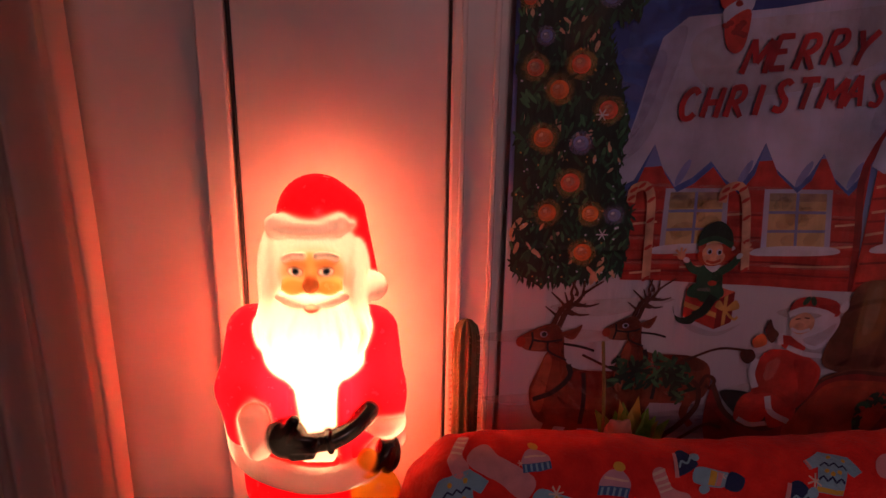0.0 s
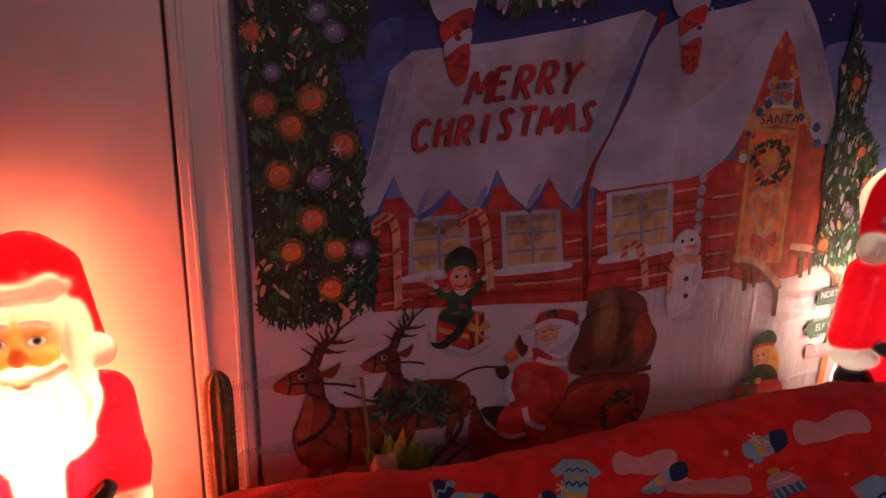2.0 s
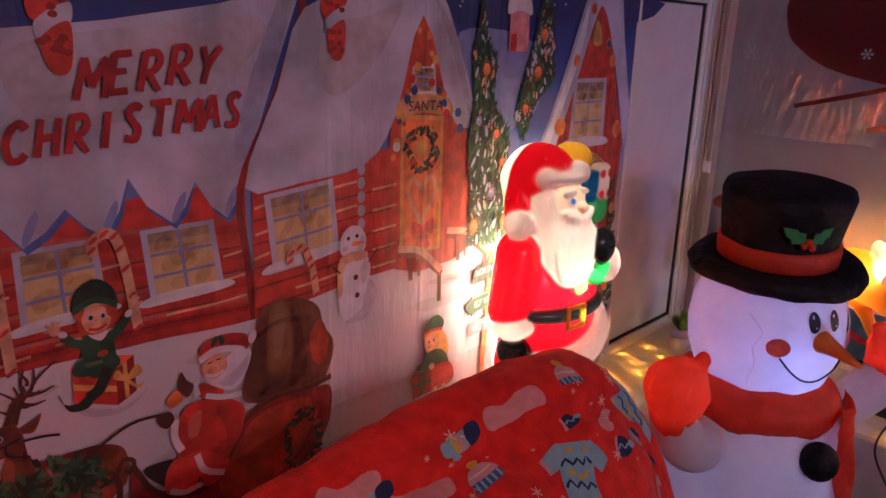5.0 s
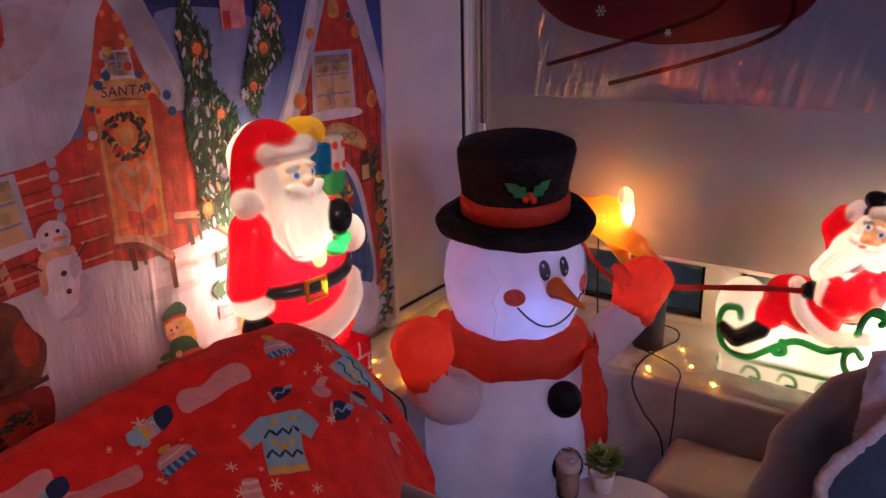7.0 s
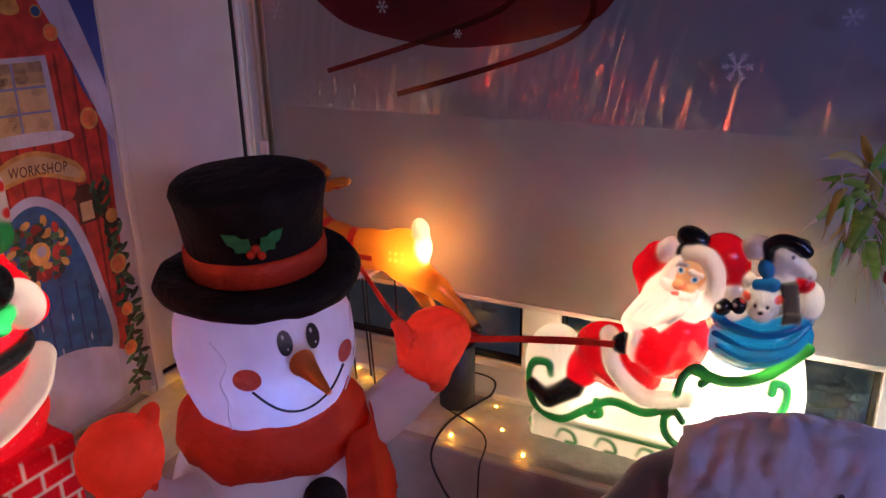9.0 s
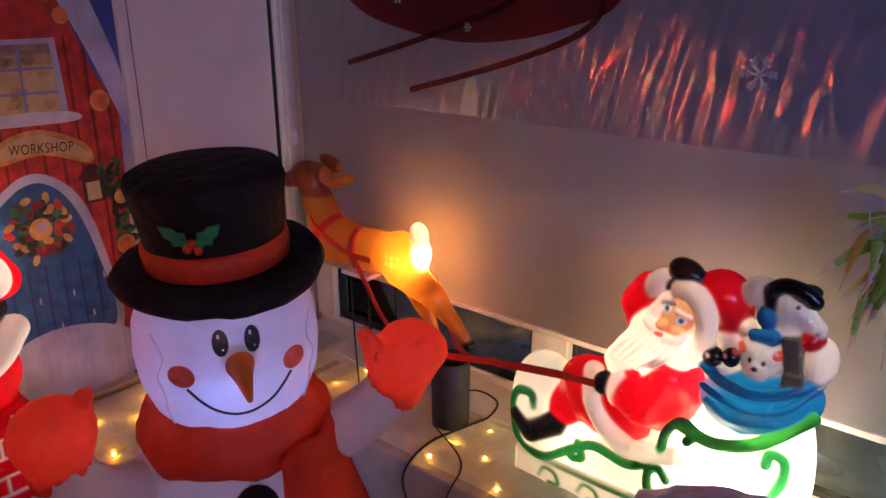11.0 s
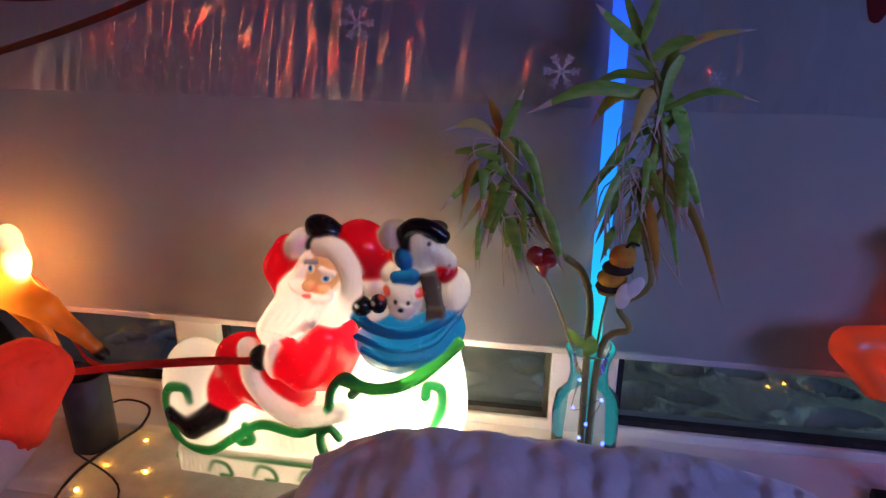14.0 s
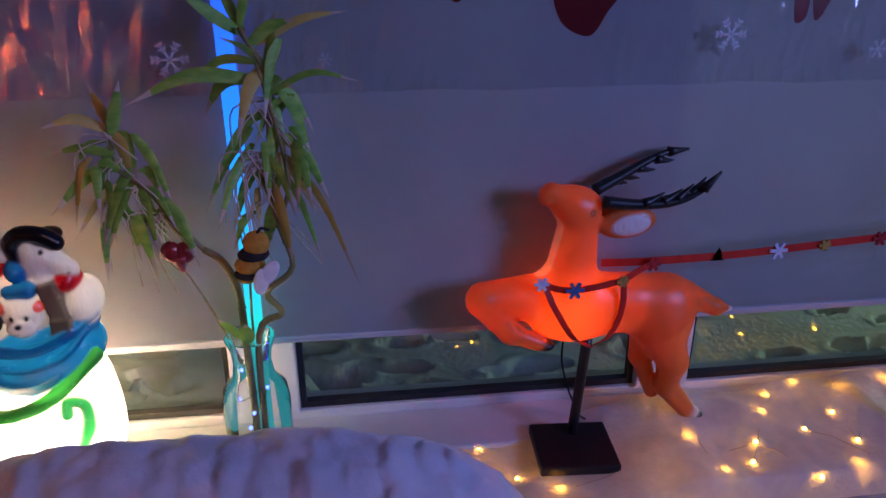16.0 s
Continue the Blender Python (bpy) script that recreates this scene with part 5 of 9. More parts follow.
for x, z, r, key in ((2.34, 1.33, 0.022, "orange"), (2.355, 0.92, 0.022, "orange"), (2.36, 0.78, 0.016, "orange"), (2.36, 1.06, 0.016, "gold"), (2.35, 0.66, 0.018, "orange"), (2.0, 1.36, 0.02, "orange"), (1.99, 1.28, 0.014, "white"), (2.06, 1.55, 0.014, "orange"), (2.27, 1.55, 0.016, "orange"), (2.24, 1.60, 0.012, "door_blue"), (2.14, 1.70, 0.014, "red")):
    work += [("gold", oval(x, z, r * 1.3)), (key, oval(x, z, r))]
printed("printed_workshop", work, 30, "red workshop house with a blue arched door")
for x, z in ((0.38, 1.16), (1.585, 0.97), (0.36, 1.41), (1.57, 0.75)):
    flake_arms = [("white", stroke([(x + 0.013 * math.cos(a), z + 0.013 * math.sin(a)), (x - 0.013 * math.cos(a), z - 0.013 * math.sin(a))], 0.0025)) for a in (0, 1.05, 2.1)]
    printed("printed_snowflake", flake_arms, 84)


def lettering(name, words, x, z, width, height, rise, key, level, slant=0.0, spread=1.0):
    """Words printed on the hanging, fitted to a width and height; rise: how far the line climbs."""
    curve = bpy.data.curves.new("words", "FONT")
    curve.body, curve.offset, curve.space_character = words, 0.006, spread
    ob = new("words", curve)
    bpy.context.view_layer.update()
    me = bpy.data.meshes.new_from_object(ob.evaluated_get(bpy.context.evaluated_depsgraph_get()))
    bpy.data.objects.remove(ob)
    bm = bmesh.new()
    bm.from_mesh(me)
    xs, ys = [v.co.x for v in bm.verts], [v.co.y for v in bm.verts]
    for v in bm.verts:
        u, w = (v.co.x - min(xs)) / (max(xs) - min(xs)), (v.co.y - min(ys)) / (max(ys) - min(ys))
        px, pz = x + u * width + slant * w * height, z + w * height + rise * u
        v.co = (px, fold(px, pz) - level * THICK, pz)
    bm.normal_update()
    bmesh.ops.triangulate(bm, faces=bm.faces[:])
    for f in bm.faces:
        f.normal_update()
        if f.normal.y > 0:
            f.normal_flip()
    return part(name, bm, ink(key, INK[key]), hanging)


BRUSH = {
    "M": [[(0.0, 0.0), (0.12, 1.0)], [(0.12, 1.0), (0.42, 0.32)], [(0.42, 0.32), (0.82, 1.0)], [(0.82, 1.0), (0.86, 0.02)]], "E": [[(0.05, 0.0), (0.12, 1.0)], [(0.10, 0.96), (0.62, 1.0)], [(0.08, 0.52), (0.52, 0.56)], [(0.05, 0.03), (0.62, 0.06)]],
    "R": [[(0.05, 0.0), (0.12, 1.0)], [(0.10, 0.95), (0.48, 0.98), (0.60, 0.74), (0.42, 0.52), (0.10, 0.46)], [(0.25, 0.48), (0.66, 0.0)]], "Y": [[(0.05, 1.0), (0.30, 0.50)], [(0.70, 1.0), (0.32, 0.50), (0.22, 0.0)]], "C": [[(0.66, 0.82), (0.45, 0.98), (0.18, 0.80), (0.06, 0.45), (0.20, 0.06), (0.48, 0.02), (0.66, 0.18)]],
    "H": [[(0.05, 0.0), (0.12, 1.0)], [(0.60, 0.0), (0.68, 1.0)], [(0.08, 0.48), (0.64, 0.52)]], "I": [[(0.10, 0.0), (0.18, 1.0)]], "S": [[(0.58, 0.88), (0.38, 1.0), (0.14, 0.80), (0.30, 0.54), (0.50, 0.34), (0.40, 0.04), (0.04, 0.10)]], "T": [[(0.0, 0.96), (0.70, 1.0)], [(0.30, 0.0), (0.36, 0.98)]], "A": [[(0.0, 0.0), (0.36, 1.0)], [(0.36, 1.0), (0.68, 0.0)], [(0.14, 0.36), (0.60, 0.38)]],
}


def brushed(words, x, z, width, height, rise, slant):
    """Brush lettering, each letter a print of its own."""
    step_l = width / len(words)
    for k, letter in enumerate(words):
        f = k / (len(words) - 1)
        lift = random.uniform(-0.003, 0.003)
        wide = 0.5 if letter == "I" else 0.92
        x0 = x + step_l * k + (step_l * 0.25 if letter == "I" else 0)
        layers = [("letters", stroke([(x0 + a * step_l * 1.12 * wide + slant * b * height, z + lift + rise * f + b * height) for a, b in line], 0.0125, random.uniform(0.75, 1.1))) for line in BRUSH[letter]]
        printed("printed_letter", layers, 90 + 0.3 * (k % 3))


brushed("MERRY", 0.632, 1.495, 0.262, 0.066, 0.022, 0.2)
brushed("CHRISTMAS", 0.515, 1.403, 0.424, 0.060, 0.034, 0.15)
lettering("printed_words", "SANTA", 1.378, 1.437, 0.115, 0.024, -0.002, "dark_brown", 46, 0.1, 1.1)
lettering("printed_words", "NORTH POLE", 1.65, 0.968, 0.13, 0.018, 0.006, "pale", 72)
lettering("printed_words", "ELF VILLAGE", 1.648, 0.876, 0.13, 0.019, 0.004, "pale", 72)
lettering("printed_words", "SOUTH POLE", 1.638, 0.805, 0.135, 0.019, -0.002, "pale", 72)
lettering("printed_words", "WORKSHOP", 2.085, 1.222, 0.16, 0.026, -0.012, "dark_brown", 62, 0.1, 1.1)


BARE = (0.86, 0.77, 0.65, 0.8)  # the unpainted backs of the figures


# ---- lit Santa standing by the panel ----
def standing_santa():
    y = 1.395
    f = y - 0.095
    face, pale = (0.62, 0.28, 0.085, 0.20), (*WHITE, 0.17)
    lit, RED = (*WHITE, 0.17), (0.62, 0.004, 0.014, 0.26)
    forms = [
        (ell((-0.222, y, 0.85), (0.165, 0.105, 0.20)), RED), (ell((-0.222, y, 0.64), (0.158, 0.104, 0.20)), RED), (brick((-0.222, y, 0.50), (0.140, 0.095, 0.035), 0.02), RED),
        (cap((-0.338, y - 0.005, 0.975), (-0.362, y - 0.03, 0.86), 0.056, 0.052), RED, 0.03), (cap((-0.366, y - 0.03, 0.86), (-0.345, y - 0.085, 0.805), 0.05, 0.042), RED, 0.02),
        (cap((-0.102, y - 0.005, 0.975), (-0.080, y - 0.03, 0.85), 0.056, 0.050), RED, 0.03), (cap((-0.080, y - 0.03, 0.86), (-0.072, y - 0.05, 0.81), 0.046, 0.040), RED, 0.02),
        # mitten on the belt, cuffs, bell and bag
        (cap((-0.326, f - 0.018, 0.835), (-0.318, f - 0.022, 0.780), 0.030, 0.030), pale, 0.006),
        (ell((-0.262, f - 0.030, 0.800), (0.040, 0.030, 0.043)), BLACK, 0.006), (cap((-0.262, f - 0.046, 0.815), (-0.242, f - 0.046, 0.848), 0.015, 0.012), BLACK, 0.008),
        (cap((-0.240, f - 0.044, 0.808), (-0.212, f - 0.040, 0.802), 0.012), BLACK, 0.006), (cap((-0.240, f - 0.046, 0.788), (-0.208, f - 0.040, 0.784), 0.012), BLACK, 0.006), (cap((-0.246, f - 0.042, 0.768), (-0.215, f - 0.036, 0.768), 0.011), BLACK, 0.006),
        (line_of([(-0.215, f - 0.026, 0.785), (-0.165, f - 0.026, 0.796), (-0.128, f - 0.010, 0.815), (-0.098, f + 0.02, 0.838)], 0.019), BLACK, 0.004),
        (brick((-0.176, f - 0.036, 0.796), (0.006, 0.014, 0.022), 0.004, (0, -12, 0)), BLACK, 0.003),
        (ell((-0.070, f + 0.03, 0.800), (0.042, 0.045, 0.026)), pale, 0.006), (ell((-0.064, f + 0.012, 0.740), (0.026, 0.034, 0.042)), BLACK, 0.006), (cap((-0.070, f - 0.010, 0.748), (-0.092, f - 0.018, 0.722), 0.014, 0.012), BLACK, 0.006),
        (ell((-0.105, f - 0.012, 0.738), (0.020, 0.020, 0.026)), GOLD, 0.004), (ell((-0.105, f - 0.012, 0.716), (0.026, 0.024, 0.010)), GOLD, 0.004), (ell((-0.088, f + 0.008, 0.650), (0.050, 0.042, 0.055)), GOLD, 0.006),
        # head, hat with a thick fur band and a bobble
        (ell((-0.210, y, 1.13), (0.098, 0.088, 0.115)), pale), (ell((-0.204, y + 0.004, 1.222), (0.078, 0.076, 0.078)), RED, 0.006),
        (cap((-0.150, y + 0.005, 1.225), (-0.112, y + 0.0, 1.10), 0.040, 0.026), RED, 0.02), (ell((-0.092, y - 0.03, 1.084), (0.027, 0.028, 0.029)), pale, 0.004),
        (cap((-0.272, y - 0.050, 1.211), (-0.160, y - 0.054, 1.215), 0.0235), pale, 0.004), (ell((-0.215, y - 0.016, 1.211), (0.088, 0.080, 0.022)), pale, 0.006),
        # face
        (ell((-0.208, y - 0.058, 1.128), (0.064, 0.034, 0.062)), face, 0.006),
        (ell((-0.208, y - 0.080, 1.155), (0.050, 0.014, 0.014)), face, 0.010), (ell((-0.240, y - 0.082, 1.102), (0.024, 0.014, 0.018)), face, 0.010), (ell((-0.172, y - 0.082, 1.102), (0.024, 0.014, 0.018)), face, 0.010),
        (ell((-0.206, y - 0.100, 1.110), (0.015, 0.018, 0.014)), face, 0.005), (cap((-0.206, y - 0.088, 1.145), (-0.206, y - 0.098, 1.118), 0.009), face, 0.006),
        (line_of([(-0.256, y - 0.084, 1.158), (-0.240, y - 0.092, 1.166), (-0.222, y - 0.094, 1.167)], 0.007), pale, 0.003), (line_of([(-0.158, y - 0.084, 1.160), (-0.174, y - 0.092, 1.168), (-0.192, y - 0.094, 1.168)], 0.007), pale, 0.003),
        # beard and moustache
        (ell((-0.292, y - 0.03, 1.10), (0.026, 0.052, 0.10)), lit, 0.012), (ell((-0.126, y - 0.03, 1.09), (0.024, 0.052, 0.09)), lit, 0.012),
        (ell((-0.212, y - 0.056, 1.010), (0.112, 0.050, 0.085)), lit, 0.02), (ell((-0.210, y - 0.074, 0.955), (0.090, 0.036, 0.062)), lit, 0.02), (ell((-0.204, y - 0.086, 0.905), (0.046, 0.028, 0.040)), lit, 0.02),
        (ell((-0.240, y - 0.094, 1.080), (0.036, 0.011, 0.012), (0, 10, 0)), (*WHITE, 0.24), 0.014), (ell((-0.170, y - 0.094, 1.080), (0.036, 0.011, 0.012), (0, -10, 0)), (*WHITE, 0.24), 0.014), (ell((-0.206, y - 0.098, 1.063), (0.013, 0.010, 0.007)), (0.72, 0.30, 0.22, 0.2), 0.003),
        # shirt front, coat edges and hem
        (brick((-0.203, f - 0.002, 0.82), (0.036, 0.020, 0.085), 0.012), lit, 0.008), (line_of([(-0.246, f - 0.004, 0.885), (-0.244, f - 0.014, 0.83), (-0.252, f - 0.010, 0.75)], 0.012), RED, 0.006), (line_of([(-0.152, f + 0.004, 0.895), (-0.152, f - 0.004, 0.83), (-0.150, f - 0.002, 0.735)], 0.014), RED, 0.006),
        (line_of([(-0.385, y - 0.02, 0.775), (-0.352, f + 0.010, 0.735), (-0.290, f - 0.018, 0.712), (-0.205, f - 0.028, 0.700), (-0.12, f - 0.010, 0.712), (-0.055, y - 0.03, 0.745)], 0.026), pale, 0.008), (ell((-0.222, y, 0.478), (0.150, 0.108, 0.016)), pale, 0.006),
    ]
    for k in range(11):
        lat = -0.100 + 0.020 * k
        forms.append((line_of([(-0.208 + lat * 0.80, y - 0.092 + 2.3 * lat * lat, 1.055), (-0.210 + lat + 0.004 * (-1) ** k, y - 0.106 + 2.6 * lat * lat, 1.0), (-0.206 + lat * 0.72, y - 0.108 + 1.8 * lat * lat, 0.945 - 0.05 * (1 - abs(lat) * 9))], 0.008), lit, 0.005))
    eyes = [(-0.236, 1.134), (-0.178, 1.134)]
    paints = [(ell((-0.238, y - 0.10, 1.104), (0.024, 0.03, 0.013)), (0.62, 0.24, 0.06, 0.2)), (ell((-0.174, y - 0.10, 1.104), (0.024, 0.03, 0.013)), (0.62, 0.24, 0.06, 0.2))]
    for ex, ez in eyes:
        paints += [(ell((ex, y - 0.09, ez), (0.0155, 0.03, 0.0095)), (0.10, 0.03, 0.015, 0.05)), (ell((ex, y - 0.09, ez - 0.0006), (0.0135, 0.03, 0.0078)), pale), (ell((ex + 0.001, y - 0.09, ez), (0.0070, 0.03, 0.0072)), (0.04, 0.08, 0.12, 0.05)), (ell((ex + 0.001, y - 0.09, ez), (0.0034, 0.03, 0.0036)), (0.004, 0.004, 0.005, 0.02))]
    paints.append((brick((-0.22, y + 0.155, 0.9), (0.4, 0.14, 0.6), 0.001), (0.93, 0.36, 0.28, 0.80)))
    return tagged(skin("santa_figure", forms, paints, 0.0030, M["plastic"]), "lit plastic Santa figure with a white beard and black mittens", "figure")


def chimney_santa():
    x, y = 1.775, 1.335
    WHITE = (0.86, 0.84, 0.80, 0.11)
    forms = [
        (brick((x + 0.005, y, 0.575), (0.165, 0.125, 0.115), 0.012), RED), (brick((x + 0.005, y, 0.478), (0.172, 0.132, 0.014), 0.008), RED, 0.004),
        (ell((x, y, 0.90), (0.165, 0.120, 0.24)), RED), (ell((x + 0.01, y, 0.76), (0.18, 0.128, 0.12)), RED, 0.03),
        (cap((x - 0.13, y + 0.01, 1.07), (x - 0.17, y + 0.0, 0.93), 0.058, 0.054), RED, 0.03), (ell((x - 0.168, y - 0.01, 0.885), (0.056, 0.058, 0.036)), WHITE, 0.006),
        (ell((x - 0.165, y - 0.02, 0.815), (0.043, 0.045, 0.045)), BLACK, 0.006), (cap((x - 0.13, y - 0.045, 0.815), (x - 0.115, y - 0.05, 0.835), 0.014), BLACK, 0.008),
        (cap((x + 0.12, y + 0.0, 1.07), (x + 0.165, y - 0.05, 0.99), 0.055, 0.048), RED, 0.03), (ell((x + 0.125, y - 0.10, 1.02), (0.05, 0.04, 0.06), (0, -25, 0)), WHITE, 0.01),
        (ell((x + 0.062, y - 0.125, 1.085), (0.042, 0.03, 0.05)), BLACK, 0.006), (ell((x + 0.04, y - 0.12, 1.000), (0.046, 0.024, 0.020), (0, 20, 0)), (0.03, 0.5, 0.14), 0.005), (ell((x + 0.07, y - 0.12, 1.015), (0.034, 0.022, 0.022), (0, -35, 0)), (0.03, 0.5, 0.14), 0.005),
        (ell((x - 0.012, y - 0.112, 0.985), (0.021, 0.02, 0.021)), (0.9, 0.6, 0.2), 0.004),
        (ell((x - 0.02, y + 0.005, 1.19), (0.092, 0.095, 0.115)), WHITE), (ell((x - 0.035, y + 0.025, 1.265), (0.092, 0.095, 0.085)), RED, 0.006),
        (cap((x - 0.085, y + 0.05, 1.25), (x - 0.135, y + 0.02, 1.18), 0.05, 0.03), RED, 0.03), (ell((x - 0.147, y - 0.0, 1.152), (0.038, 0.038, 0.038)), WHITE, 0.004),
        (cap((x - 0.085, y - 0.030, 1.270), (x + 0.030, y - 0.055, 1.277), 0.029), WHITE, 0.012), (ell((x - 0.02, y - 0.01, 1.268), (0.092, 0.085, 0.028)), WHITE, 0.008),
        (ell((x - 0.03, y - 0.068, 1.205), (0.06, 0.036, 0.056)), (0.82, 0.66, 0.52), 0.006), (ell((x - 0.028, y - 0.108, 1.200), (0.016, 0.019, 0.014)), (0.82, 0.62, 0.5), 0.005),
        (ell((x - 0.058, y - 0.100, 1.178), (0.038, 0.017, 0.015), (0, 18, 0)), WHITE, 0.008), (ell((x + 0.002, y - 0.100, 1.178), (0.036, 0.017, 0.015), (0, -18, 0)), WHITE, 0.008),
        (ell((x - 0.028, y - 0.104, 1.160), (0.014, 0.012, 0.008)), (0.75, 0.12, 0.12), 0.004),
        (ell((x - 0.06, y - 0.092, 1.238), (0.022, 0.010, 0.008), (0, -14, 0)), WHITE, 0.005), (ell((x + 0.0, y - 0.092, 1.238), (0.022, 0.010, 0.008), (0, 14, 0)), WHITE, 0.005),
        (ell((x - 0.085, y - 0.03, 1.16), (0.032, 0.05, 0.09)), WHITE, 0.02), (ell((x - 0.025, y - 0.078, 1.095), (0.092, 0.05, 0.10)), WHITE, 0.02), (ell((x - 0.03, y - 0.092, 1.05), (0.07, 0.036, 0.065)), WHITE, 0.02),
        # sack of toys behind the shoulder
        (ell((x + 0.115, y + 0.03, 1.17), (0.075, 0.07, 0.12)), (0.62, 0.36, 0.06), 0.02), (ell((x + 0.07, y + 0.0, 1.300), (0.055, 0.05, 0.045), (0, 25, 0)), GOLD, 0.008), (ell((x + 0.11, y + 0.02, 1.295), (0.055, 0.05, 0.045)), GOLD, 0.008),
        (brick((x + 0.085, y - 0.045, 1.232), (0.03, 0.02, 0.042), 0.006, (0, 8, 0)), BLUE, 0.004), (brick((x + 0.14, y - 0.05, 1.235), (0.03, 0.022, 0.055), 0.018), WHITE, 0.004), (ell((x + 0.13, y - 0.05, 1.165), (0.042, 0.03, 0.045)), (0.04, 0.48, 0.14), 0.006),
        (ell((x + 0.005, y, 0.915), (0.180, 0.136, 0.052)), BLACK, 0.003), (line_of([(x - 0.15, y - 0.075, 0.775), (x - 0.03, y - 0.13, 0.785), (x + 0.10, y - 0.11, 0.825), (x + 0.18, y - 0.04, 0.86)], 0.034), WHITE, 0.01),
    ]
    for k in range(8):
        lat = -0.085 + 0.024 * k
        forms.append((line_of([(x - 0.025 + lat * 0.8, y - 0.112 + 2.4 * lat * lat, 1.135), (x - 0.027 + lat + 0.004 * (-1) ** k, y - 0.124 + 2.8 * lat * lat, 1.08), (x - 0.03 + lat * 0.7, y - 0.122 + 1.8 * lat * lat, 1.015)], 0.009), WHITE, 0.006))
    forms += [(cap((x - 0.085, y - 0.132, 0.942), (x - 0.022, y - 0.137, 0.942), 0.006), GOLD, 0.002), (cap((x - 0.085, y - 0.132, 0.888), (x - 0.022, y - 0.137, 0.888), 0.006), GOLD, 0.002),
              (cap((x - 0.085, y - 0.132, 0.942), (x - 0.085, y - 0.132, 0.888), 0.006), GOLD, 0.002), (cap((x - 0.022, y - 0.137, 0.942), (x - 0.022, y - 0.137, 0.888), 0.006), GOLD, 0.002)]
    paints = [(ell((x - 0.058, y - 0.1, 1.218), (0.014, 0.03, 0.011)), WHITE), (ell((x + 0.002, y - 0.1, 1.218), (0.014, 0.03, 0.011)), WHITE),
              (ell((x - 0.056, y - 0.1, 1.217), (0.008, 0.03, 0.008)), (0.03, 0.16, 0.6)), (ell((x + 0.005, y - 0.1, 1.217), (0.008, 0.03, 0.008)), (0.03, 0.16, 0.6))]
    for k in range(4):
        paints.append((ell((x + 0.14 + 0.022 * math.cos(1.57 * k + 0.8), y - 0.07, 1.235 + 0.04 * math.sin(1.57 * k + 0.8)), (0.010, 0.03, 0.012)), (0.8, 0.05, 0.05)))
    for row in range(4):
        z = 0.495 + 0.048 * row
        paints.append((brick((x, y, z), (0.2, 0.2, 0.0035), 0.001), WHITE))
        for k in range(-3, 4):
            sx = x + 0.075 * k + (0.037 if row % 2 else 0)
            paints.append((brick((sx, y - 0.13, z + 0.024), (0.0035, 0.03, 0.024), 0.001), WHITE))
        for k in range(-2, 3):
            sy = y + 0.075 * k + (0.037 if row % 2 else 0)
            paints.append((brick((x + 0.17, sy, z + 0.024), (0.03, 0.0035, 0.024), 0.001), WHITE))
    paints.append((brick((x, y + 0.19, 0.9), (0.4, 0.14, 0.6), 0.001), BARE))
    return tagged(skin("santa_figure", forms, paints, 0.0031, M["plastic"]), "lit plastic Santa on a brick chimney with a toy sack", "figure")


